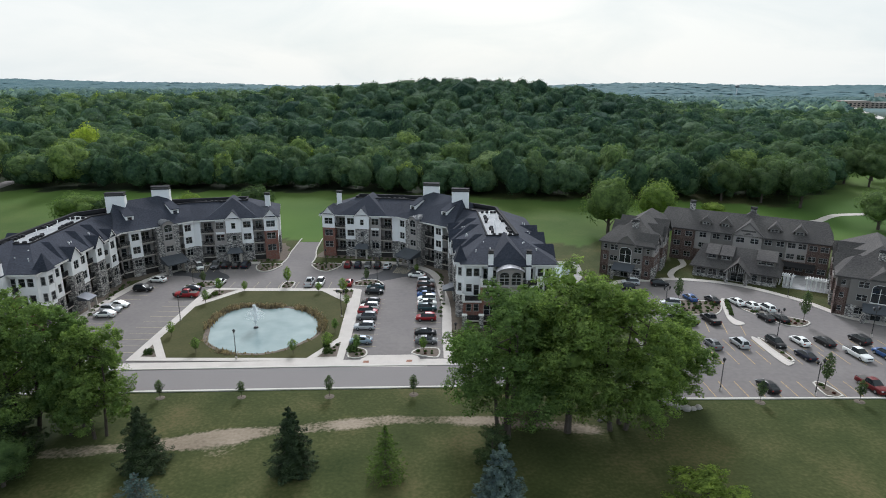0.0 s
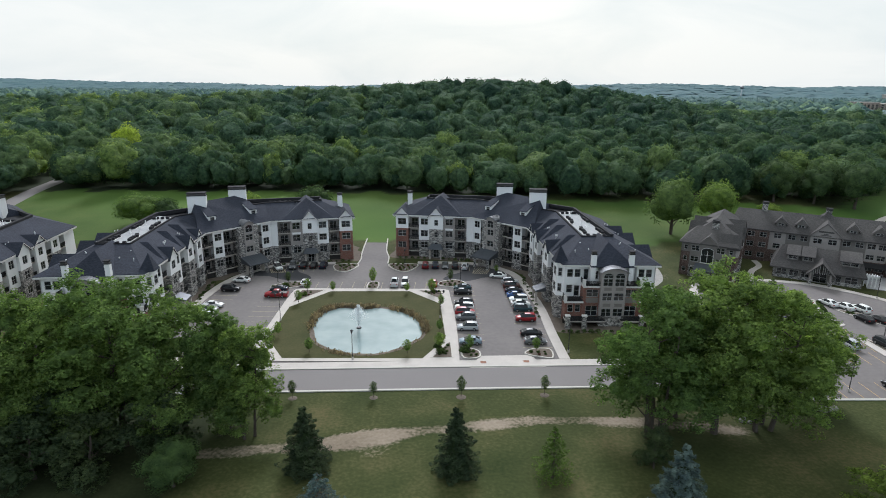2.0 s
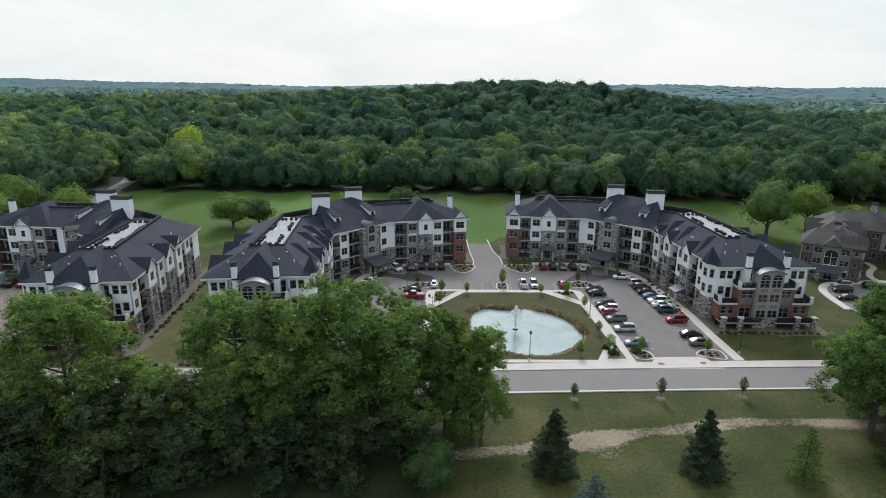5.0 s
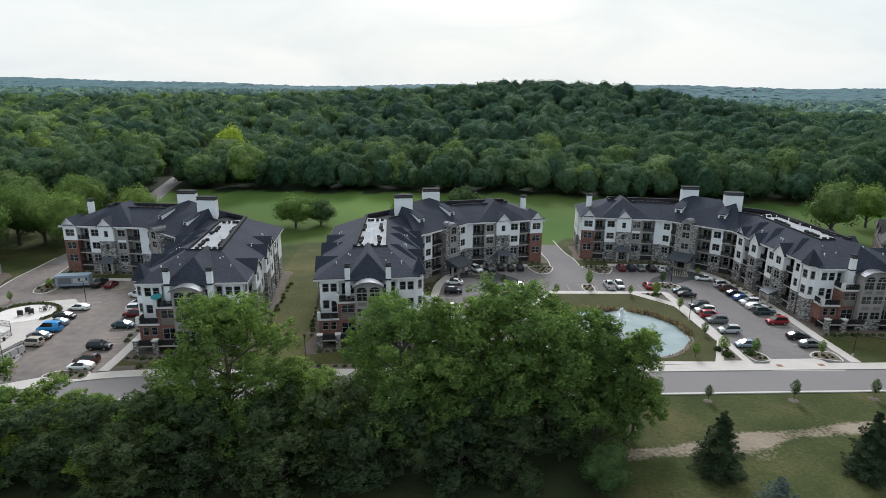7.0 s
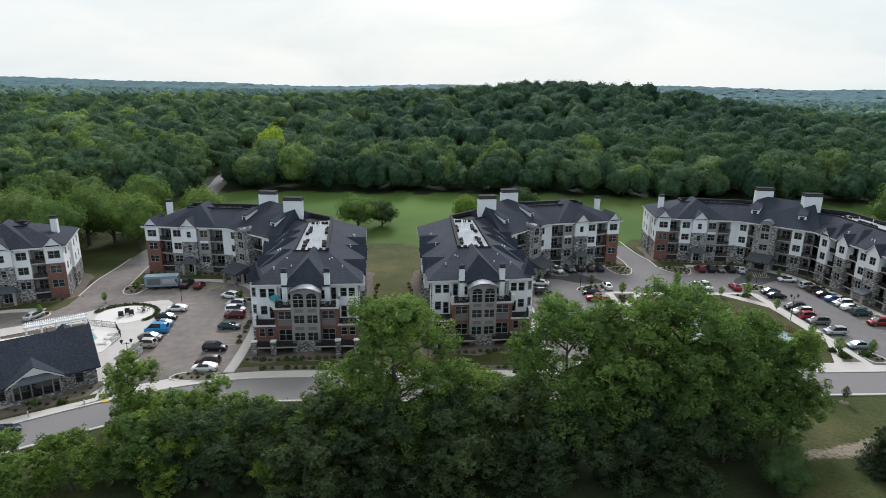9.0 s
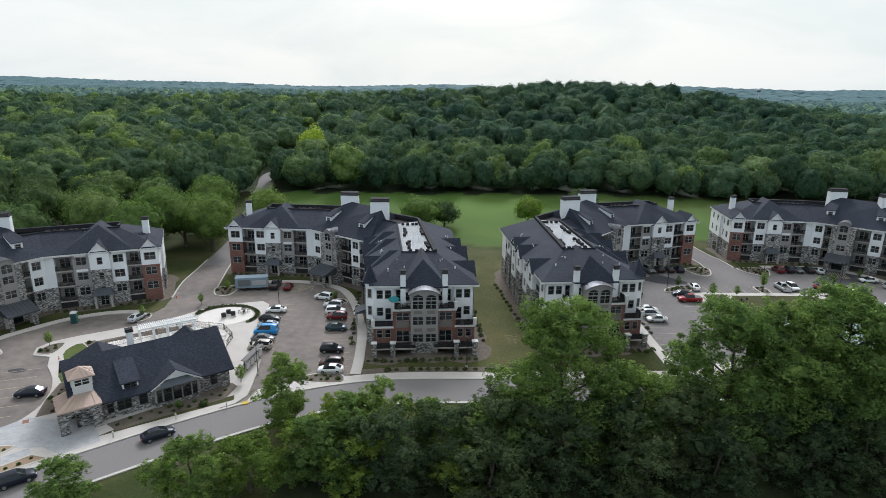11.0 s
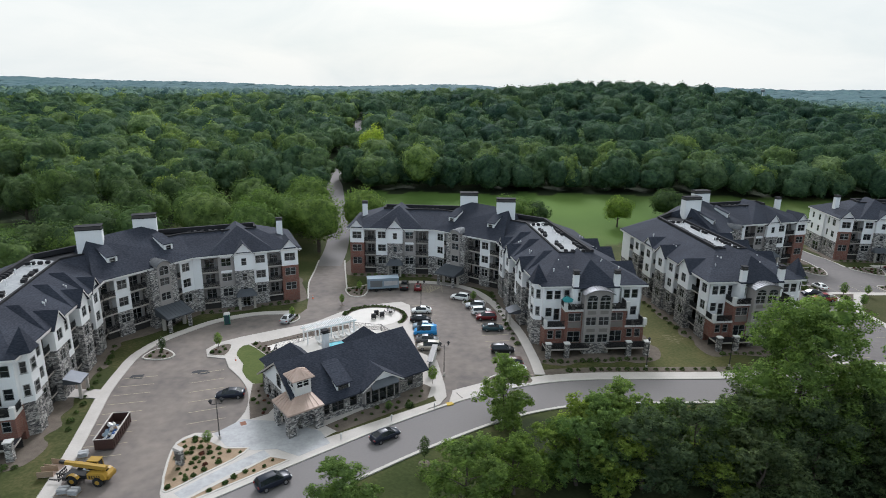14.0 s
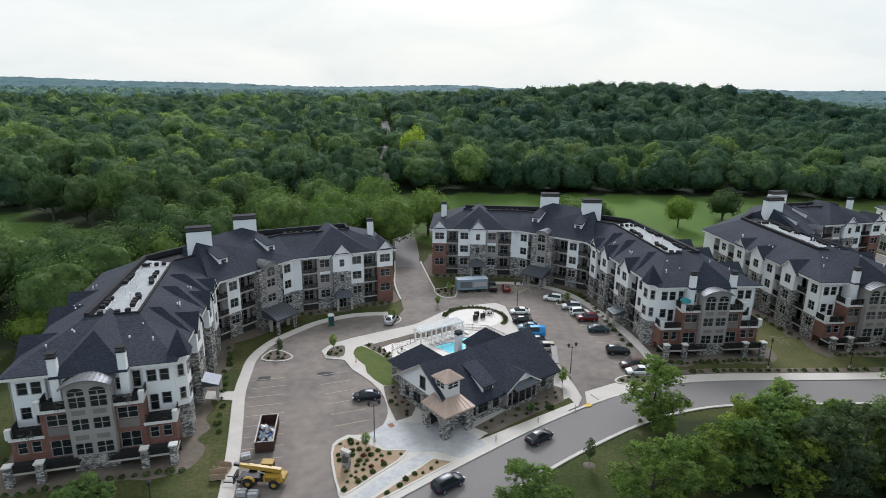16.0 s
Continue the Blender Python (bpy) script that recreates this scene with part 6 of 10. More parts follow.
# ---- clubhouse ----
def clubhouse():
    h = House("clubhouse", False)
    O = V2(-161.0, 74.5)
    u, n = V2(0.8, 0.6), V2(0.6, -0.8)

    def at(a, dep):
        return O + u * a - n * dep
    A0, A1, D0, D1, RD = -3.8, 17.2, 1.5, 14.5, 8.0
    EV, RZ = 3.4, 7.7
    # walls
    p, d, L = along(tuple(at(A0, D0)), tuple(at(A1, D0)))
    h.seg(p, d, 0, 9.9, [(0, EV, M_STONE)], [(6.0, 0.9, 1.9, 1.7), (8.5, 0.9, 1.2, 1.9), (4.2, 0.9, 0.9, 1.6)], 0.0, back=0.3)
    h.seg(p, d, 9.9, 16.1, [(0, 1.0, M_STONE), (1.0, EV + 0.1, M_GREY)], [(11.65, 0.7, 1.25, 2.5), (13.0, 0.7, 1.25, 2.5), (14.35, 0.7, 1.25, 2.5), (10.5, 0.8, 0.8, 2.1), (15.5, 0.8, 0.8, 2.1)], 0.9, back=1.2)
    bm = bmesh.new()
    n0 = V2(d.y, -d.x)
    vs = [bm.verts.new((*(p + d * a_ + n0 * o), z)) for z_ in (0, .14) for a_, o, z in ((10.7, 1.9, 3.35 + z_), (15.3, 1.9, 3.35 + z_), (15.3, 0.9, 4.1 + z_), (10.7, 0.9, 4.1 + z_))]
    for fc in ((3, 2, 1, 0), (4, 5, 6, 7), (0, 1, 5, 4), (1, 2, 6, 5), (3, 0, 4, 7)):
        bm.faces.new([vs[i] for i in fc])
    h.part("bay_roof", bm, M_DKMETAL)
    h.seg(p, d, 16.1, L, [(0, EV, M_STONE)], [(18.6, 0.9, 1.1, 1.8)], 0.0, back=0.3)
    p2, d2, L2 = along(tuple(at(A1, D0)), tuple(at(A1, D1)))
    h.seg(p2, d2, 0, L2, [(0, EV, M_STONE)], [(3, .9, 1.2, 1.7), (6.5, .9, 1.2, 1.7), (10, .9, 1.2, 1.7)], 0, back=.3)
    p3, d3, L3 = along(tuple(at(A1, D1)), tuple(at(A0, D1)))
    h.seg(p3, d3, 0, L3, [(0, EV, M_STONE)], [(3, .3, 2.2, 2.3), (7, .3, 2.2, 2.3), (14, .3, 2.2, 2.3)], 0, back=.3)
    p4, d4, L4 = along(tuple(at(A0, D1)), tuple(at(A0, D0)))
    h.seg(p4, d4, 0, L4, [(0, EV, M_STONE)], [(2.5, .9, 1.0, 1.6), (5, .9, 1.8, 1.6), (8.5, .9, 1.0, 1.6)], 0, back=.3)
    # gable ends
    for a, s in ((A0, 0), (A1, 1)):
        bm = bmesh.new()
        vs = [bm.verts.new((*at(a, D0), EV)), bm.verts.new((*at(a, D1), EV)), bm.verts.new((*at(a, RD), RZ - 0.1))]
        bm.faces.new(vs[::-1] if s == 0 else vs)
        h.part("gable_wall", bm, M_STUCCO)
    h.window(at(A0, RD) , d4, 3.9, 1.3, 1.9, -0.03)
    # main roof as two thick slopes
    for side in (0, 1):
        bm = bmesh.new()
        lowd = D0 - 0.8 if side == 0 else D1 + 0.8
        zl = EV - 0.45
        vs = []
        for t in (0.0, 0.22):
            vs += [bm.verts.new((*at(A0 - 0.6, lowd), zl + t)), bm.verts.new((*at(A1 + 0.6, lowd), zl + t)), bm.verts.new((*at(A1 + 0.6, RD), RZ + t)), bm.verts.new((*at(A0 - 0.6, RD), RZ + t))]
        for fc in ((3, 2, 1, 0), (4, 5, 6, 7), (0, 1, 5, 4), (1, 2, 6, 5), (2, 3, 7, 6), (3, 0, 4, 7)):
            bm.faces.new([vs[i] for i in fc])
        bmesh.ops.recalc_face_normals(bm, faces=bm.faces)
        h.part("roof", bm, M_SHINGLE)
        bm = bmesh.new()
        for a in (A0 - 0.62, A1 + 0.62):
            q = [bm.verts.new((*at(a, lowd), zl - 0.1)), bm.verts.new((*at(a, RD), RZ - 0.1)), bm.verts.new((*at(a, RD), RZ + 0.2)), bm.verts.new((*at(a, lowd), zl + 0.2))]
            bm.faces.new(q)
        h.part("bargeboard", bm, M_TAN)
    # front gable and dormer
    nn = V2(d.y, -d.x)
    h.gable(p + d * 13.0, d, 6.4, EV + 0.1, 2.0, 6.5, 0.9, wall=M_STUCCO)
    c = p + d * 7.1 - nn * 1.6
    bm = bmesh.new()
    vs = [bm.verts.new((*(c + d * a + nn * o), z)) for a in (-1.05, 1.05) for o, z in ((1.2, 3.4), (1.2, 5.0), (-4.2, 6.95), (-4.2, 5.8))]
    for fc in ((0, 1, 2, 3), (7, 6, 5, 4), (0, 4, 5, 1)):
        bm.faces.new([vs[i] for i in fc])
    bmesh.ops.recalc_face_normals(bm, faces=bm.faces)
    dm = h.part("dormer", bm, M_STUCCO)
    bm = bmesh.new()
    vs = [bm.verts.new((*(c + d * a + nn * o), z)) for z_ in (0, .16) for a, o, z in ((-1.35, 1.7, 4.85 + z_), (1.35, 1.7, 4.85 + z_), (1.35, -4.6, 7.15 + z_), (-1.35, -4.6, 7.15 + z_))]
    for fc in ((3, 2, 1, 0), (4, 5, 6, 7), (0, 1, 5, 4), (1, 2, 6, 5), (3, 0, 4, 7)):
        bm.faces.new([vs[i] for i in fc])
    h.part("dormer_roof", bm, M_SHINGLE, dm)
    h.window(c + nn * 1.22, d, 3.75, 1.7, 1.1, -0.02)
    # rear wings with hipped roofs
    for a0, a1, dd, zz in ((-1.8, 4.4, 19.2, 6.8), (12.4, 16.6, 17.6, 6.4)):
        bm = bmesh.new()
        prism(bm, ccw([tuple(at(a0, D1)), tuple(at(a1, D1)), tuple(at(a1, dd)), tuple(at(a0, dd))]), 0, EV)
        h.part("wall", bm, M_STONE)
        bm = bmesh.new()
        m = (a0 + a1) / 2
        vs = [bm.verts.new((*at(a, e), z)) for a, e, z in ((a0 - .6, D1 - 2, EV - .2), (a1 + .6, D1 - 2, EV - .2), (a1 + .6, dd + .6, EV - .2), (a0 - .6, dd + .6, EV - .2), (m, D1 - 5, zz), (m, dd - (a1 - a0) * .62, zz))]
        for fc in ((0, 4, 5, 3), (1, 2, 5, 4), (2, 3, 5), (0, 1, 4)):
            bm.faces.new([vs[i] for i in fc])
        bmesh.ops.recalc_face_normals(bm, faces=bm.faces)
        h.part("roof", bm, M_SHINGLE)
    q = V2(-163.4, 86.6)
    h.chimney(q.x, q.y, 0.9, 0.8, 37, 5, 9.4, 0.5)
    # porch tower: stone piers with arches, copper roof, glazed lantern
    a0, a1, e0, e1 = -5.9, -0.8, 0.2, 5.2
    for pa, pb in (((a0, e0), (a1, e0)), ((a0, e1), (a0, e0)), ((a1, e0), (a1, e1))):
        pp, dd_, LL = along(tuple(at(*pa)), tuple(at(*pb)))
        bm = bmesh.new()
        k = 7
        ow = LL * 0.28
        wall_face(bm, pp, dd_, 0, LL / 2 - ow, 0, 3.6, [], 0.4)
        wall_face(bm, pp, dd_, LL / 2 + ow, LL, 0, 3.6, [], 0.4)
        no = V2(dd_.y, -dd_.x)
        for i in range(2 * k):
            t0, t1 = math.pi * i / (2 * k), math.pi * (i + 1) / (2 * k)
            x0, x1 = LL / 2 - math.cos(t0) * ow, LL / 2 - math.cos(t1) * ow
            z0, z1 = 1.8 + math.sin(t0) * 1.2, 1.8 + math.sin(t1) * 1.2
            f_ = [bm.verts.new((*(pp + dd_ * x - no * b), z)) for b in (0, 0.5) for x, z in ((x0, z0), (x1, z1), (x1, 3.6), (x0, 3.6))]
            bm.faces.new(f_[:4])
            bm.faces.new((f_[0], f_[4], f_[5], f_[1]))
        for x in (LL / 2 - ow, LL / 2 + ow):
            bm.faces.new([bm.verts.new((*(pp + dd_ * x - no * b), z)) for b, z in ((0, 0), (0.5, 0), (0.5, 1.8), (0, 1.8))])
        bmesh.ops.recalc_face_normals(bm, faces=bm.faces)
        h.part("porch_wall", bm, M_STONE)
    # plain near-black sheet across the back of the porch
    bm = bmesh.new()
    pp, dd_, LL = along(tuple(at(a0 + 1, 4.6)), tuple(at(a1 - 1, 4.6)))
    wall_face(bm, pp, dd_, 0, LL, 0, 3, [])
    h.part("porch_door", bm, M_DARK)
    m0, m1 = (a0 + a1) / 2, (e0 + e1) / 2
    LA, LD = 0.9, 1.3

    def ring(half, z, ca=0.0, cd=0.0):
        return [bm.verts.new((*at(m0 + ca + s * half, m1 + cd + t * half), z)) for s, t in ((-1, -1), (1, -1), (1, 1), (-1, 1))]
    bm = bmesh.new()
    r1, r2, r0_ = ring(2.7, 3.7), ring(1.25, 4.55, LA, LD), ring(2.7, 3.48)
    for i in range(4):
        j = (i + 1) % 4
        bm.faces.new((r1[i], r1[j], r2[j], r2[i]))
        bm.faces.new((r0_[i], r0_[j], r1[j], r1[i]))
        for k in range(1, 7):
            t = k / 7
            a, b = r1[i].co.lerp(r1[j].co, t), r2[i].co.lerp(r2[j].co, t)
            s = (r1[j].co - r1[i].co).normalized() * 0.035
            up = Vector((0, 0, 0.08))
            q4 = [bm.verts.new(x) for x in (a - s, a - s + up, a + s + up, a + s, b - s, b - s + up, b + s + up, b + s)]
            for fc in ((0, 1, 5, 4), (1, 2, 6, 5), (2, 3, 7, 6)):
                bm.faces.new([q4[z] for z in fc])
    bm.faces.new(r0_[::-1])
    bmesh.ops.recalc_face_normals(bm, faces=bm.faces)
    h.part("porch_roof", bm, M_COPPER, label="pinkish copper standing-seam roof")
    bm = bmesh.new()
    r1, r2 = ring(1.22, 4.4, LA, LD), ring(1.22, 7.0, LA, LD)
    for i in range(4):
        bm.faces.new((r1[i], r1[(i + 1) % 4], r2[(i + 1) % 4], r2[i]))
    bmesh.ops.recalc_face_normals(bm, faces=bm.faces)
    h.part("lantern", bm, M_TRIM)
    for pa, pb in (((-1, -1), (1, -1)), ((-1, 1), (-1, -1)), ((1, -1), (1, 1))):
        pp, dd_, LL = along(tuple(at(m0 + LA + pa[0] * 1.22, m1 + LD + pa[1] * 1.22)), tuple(at(m0 + LA + pb[0] * 1.22, m1 + LD + pb[1] * 1.22)))
        h.window(pp + dd_ * LL / 2, dd_, 5.7, 1.9, 1.0, -0.03, mat=M_TRIM)
    bm = bmesh.new()
    r1, r0_ = ring(1.65, 7.05, LA, LD), ring(1.65, 6.9, LA, LD)
    tip = bm.verts.new((*at(m0 + LA, m1 + LD), 8.2))
    for i in range(4):
        j = (i + 1) % 4
        bm.faces.new((r1[i], r1[j], tip))
        bm.faces.new((r0_[i], r0_[j], r1[j], r1[i]))
        for k in range(1, 5):
            t = k / 5
            a = r1[i].co.lerp(r1[j].co, t)
            b = a.lerp(tip.co, 1 - abs(2 * t - 1)) * 1.0
            s = (r1[j].co - r1[i].co).normalized() * 0.03
            up = Vector((0, 0, 0.07))
            q4 = [bm.verts.new(x) for x in (a - s, a - s + up, a + s + up, a + s, b - s, b - s + up, b + s + up, b + s)]
            for fc in ((0, 1, 5, 4), (1, 2, 6, 5), (2, 3, 7, 6)):
                bm.faces.new([q4[z] for z in fc])
    bm.faces.new(r0_[::-1])
    bmesh.ops.recalc_face_normals(bm, faces=bm.faces)
    h.part("lantern_roof", bm, M_COPPER, label="pinkish copper pyramid roof")
    tagged(h.root, "stone clubhouse with charcoal roof and copper-roofed porch tower", "clubhouse")


clubhouse()

# pool terrace
TERR = [(-172.6, 93.6), (-176.6, 100.2), (-174.8, 102.0), (-171.2, 104.0), (-168.2, 105.2), (-162.6, 108.6), (-156.6, 107.6), (-153.6, 103.4), (-153.6, 97), (-158, 92.6), (-166, 88.6)]
POOL = [(-167.0, 100.8), (-165.0, 102.2), (-162.8, 103.0), (-162.4, 104.6), (-159.8, 105.0), (-157.8, 102.8), (-160.0, 99.4), (-163.6, 97.6)]
slab("pool_terrace", TERR, 0.1, 0.2, M_PATIO, "pale concrete pool terrace", "terrace", [POOL])
slab("pool", [(x * 0.992 - 161.5 * 0.008, y * 0.992 + 100 * 0.008) for x, y in POOL], 0.1, 0.165, M_POOL, "turquoise swimming pool water", "swimming pool")
bm = bmesh.new()
ribbon(bm, ccw(list(POOL)), -0.3, 0.02, 0.12, 0.23, True)
tagged(part("pool_coping", bm, M_PAVER), "grey stone coping round the pool", "coping", kind="structure")
RND = [(-158.6 + 5.4 * math.cos(a), 114.6 + 5.0 * math.sin(a)) for a in [2 * math.pi * i / 28 for i in range(28)]]
slab("round_patio", RND, 0.1, 0.2, M_PATIO, "round pale concrete barbecue patio", "patio")
HEDGE = [(-158.6 + 6.3 * math.cos(a), 114.6 + 5.9 * math.sin(a)) for a in [radians(x) for x in range(-30, 172, 8)]]
slab("hedge_bed", [*offset(HEDGE, 0.6), *offset(HEDGE, -0.6)[::-1]], 0.1, 0.18, M_MULCH, "mulch strip round the patio", "planting bed")
slab("pool_bed", [(-174.8, 98.9), (-168.4, 105.2), (-162.8, 109.2), (-163.4, 110.4), (-169.4, 107.8), (-175.8, 103.4), (-178.6, 101.6)], 0.1, 0.18, M_MULCH, "mulch bed along the pool fence", "planting bed")


def pergola(a, b, width, hgt, where="white timber pergola on the guest house terrace"):
    """A white pergola: posts, two beams, many cross slats."""
    root = new("pergola")
    p, d, L = along(a, b)
    n = V2(d.y, -d.x)
    ang = math.atan2(d.y, d.x)
    m = Matrix.Translation((p.x, p.y, 0)) @ Matrix.Rotation(ang, 4, "Z")
    for i in range(5):
        for s in (-1, 1):
            bm = bmesh.new()
            x = L * i / 4
            box(bm, x - 0.11, x + 0.11, s * width / 2 - 0.11, s * width / 2 + 0.11, 0.15, hgt, m)
            part("post", bm, M_STUCCO, root)
    for s in (-1, 1):
        bm = bmesh.new()
        box(bm, -0.5, L + 0.5, s * width / 2 - 0.07, s * width / 2 + 0.07, hgt - 0.1, hgt + 0.2, m)
        part("beam", bm, M_STUCCO, root)
    k = int(L / (0.34 if L > 6 else 0.5))
    for i in range(k + 1):
        bm = bmesh.new()
        x = L * i / k
        box(bm, x - 0.05, x + 0.05, -width / 2 - 0.5, width / 2 + 0.5, hgt + 0.2, hgt + 0.36, m)
        part("slat", bm, M_STUCCO, root)
    tagged(root, where, "pergola")


pergola((-170.0, 102.0), (-162.2, 107.2), 1.9, 2.7, "white timber pergola beside the pool")
pergola((81.2, 136.2), (83.6, 134.2), 1.6, 2.6)
pergola((86.2, 132.4), (89.4, 130.4), 1.6, 2.6)
slab("guest_terrace", [(81.2, 133.6), (87.6, 144.2), (95.4, 139.6), (89.8, 128.8)], 0.0, 0.1, M_PAVER, "pale paved terrace before the brown building", "terrace")


def fence(pts, hgt=1.3):
    root = new("fence")
    for a, b in zip(pts, pts[1:]):
        p, d, L = along(a, b)
        m = Matrix.Translation((p.x, p.y, 0.15)) @ Matrix.Rotation(math.atan2(d.y, d.x), 4, "Z")
        bm = bmesh.new()
        box(bm, 0, L, -.02, .02, hgt - .05, hgt, m)
        box(bm, 0, L, -.02, .02, 0.1, 0.14, m)
        k = int(L / 0.16)
        for i in range(k):
            box(bm, L * i / k - .01, L * i / k + .01, -.01, .01, 0.1, hgt, m)
        part("panel", bm, M_RAIL, root)
        bm = bmesh.new()
        box(bm, -.04, .04, -.04, .04, 0, hgt + .1, m)
        part("post", bm, M_RAIL, root)
    tagged(root, "black metal railing fence round the pool", "fence")


fence([(-174.4, 94.8), (-174.6, 98.9), (-171.4, 101.9), (-168.3, 104.9), (-165.4, 107), (-162.6, 108.7), (-159.6, 108.2), (-156.6, 107.6), (-153.6, 103.6), (-153.4, 99.6)])


def lounger(x, y, a):
    root = new("sun_lounger")
    bm = bmesh.new()
    box(bm, -.3, .3, -.9, .4, .28, .36)
    part("seat", bm, M_TRIM, root)
    bm = bmesh.new()
    m = Matrix.Translation((0, .4, .32)) @ Matrix.Rotation(radians(35), 4, "X")
    box(bm, -.3, .3, 0, .7, -.04, .04, m)
    part("backrest", bm, M_TRIM, root)
    for sx in (-.26, .26):
        for sy in (-.8, .3):
            bm = bmesh.new()
            box(bm, sx - .03, sx + .03, sy - .03, sy + .03, 0, .28)
            part("leg", bm, M_STEEL, root)
    root.matrix_basis = pose(x, y, .2, 0, 0, a)
    return tagged(root, "pale sun lounger on the pool terrace", "sun lounger", "loungers by the pool")


lg = lounger(-167.6, 101.9, 30)
for i in range(1, 8):
    copy_thing(lg, pose(-167.6 + i * 0.95, 101.9 + i * 0.72, .2, 0, 0, 30))
for x, y in ((-155.6, 104.6), (-155.2, 102.6), (-155.2, 100.4)):
    copy_thing(lg, pose(x, y, .2, 0, 0, -80))


def patio_set(x, y):
    t = new("patio_table")
    bm = bmesh.new()
    bmesh.ops.create_cone(bm, segments=20, radius1=.6, radius2=.6, depth=.05, matrix=Matrix.Translation((0, 0, .72)), cap_ends=True)
    part("tabletop", bm, M_FRAME, t)
    bm = bmesh.new()
    bmesh.ops.create_cone(bm, segments=10, radius1=.25, radius2=.04, depth=.7, matrix=Matrix.Translation((0, 0, .35)), cap_ends=True)
    part("pedestal", bm, M_FRAME, t)
    t.matrix_basis = pose(x, y, .2)
    tagged(t, "round dark patio table", "table", "patio tables")
    for k in range(4):
        c = new("patio_chair")
        bm = bmesh.new()
        box(bm, -.22, .22, -.22, .22, .40, .45)
        part("seat", bm, M_FRAME, c)
        bm = bmesh.new()
        box(bm, -.22, .22, .20, .24, .45, .85)
        part("backrest", bm, M_FRAME, c)
        for sx in (-.19, .19):
            for sy in (-.19, .19):
                bm = bmesh.new()
                box(bm, sx - .02, sx + .02, sy - .02, sy + .02, 0, .4)
                part("leg", bm, M_FRAME, c)
        a = k * math.pi / 2 + .4
        c.matrix_basis = pose(x + math.sin(-a) * .9, y + math.cos(a) * .9, .2, 0, 0, math.degrees(a))
        tagged(c, "dark metal patio chair at a round table", "chair", "patio chairs")


patio_set(-172.4, 97.4)
patio_set(-171.6, 95.0)
patio_set(-155.6, 116.8)


def grill(x, y):
    g = new("barbecue_grill")
    bm = bmesh.new()
    box(bm, -.45, .45, -.3, .3, .25, .85)
    part("cabinet", bm, M_RAIL, g)
    bm = bmesh.new()
    bmesh.ops.create_cone(bm, segments=14, radius1=.32, radius2=.32, depth=.9, matrix=Matrix.Translation((0, 0, .9)) @ Matrix.Rotation(radians(90), 4, "Y"), cap_ends=True)
    part("lid", bm, M_RAIL, g)
    for sx in (-.4, .4):
        bm = bmesh.new()
        box(bm, sx - .04, sx + .04, -.25, .25, 0, .25)
        part("leg", bm, M_RAIL, g)
    g.matrix_basis = pose(x, y, .2, 0, 0, 20)
    tagged(g, "black barbecue grill on the round patio", "grill", "grills on the patio")


grill(-158.6, 113.4)
grill(-157.0, 114.4)
grill(-158.2, 115.2)


# ---- brown guest house with its long roof ----
GU, GB = Vector((0.853, -0.522)), Vector((0.522, 0.853))     # along its fronts, and back from them


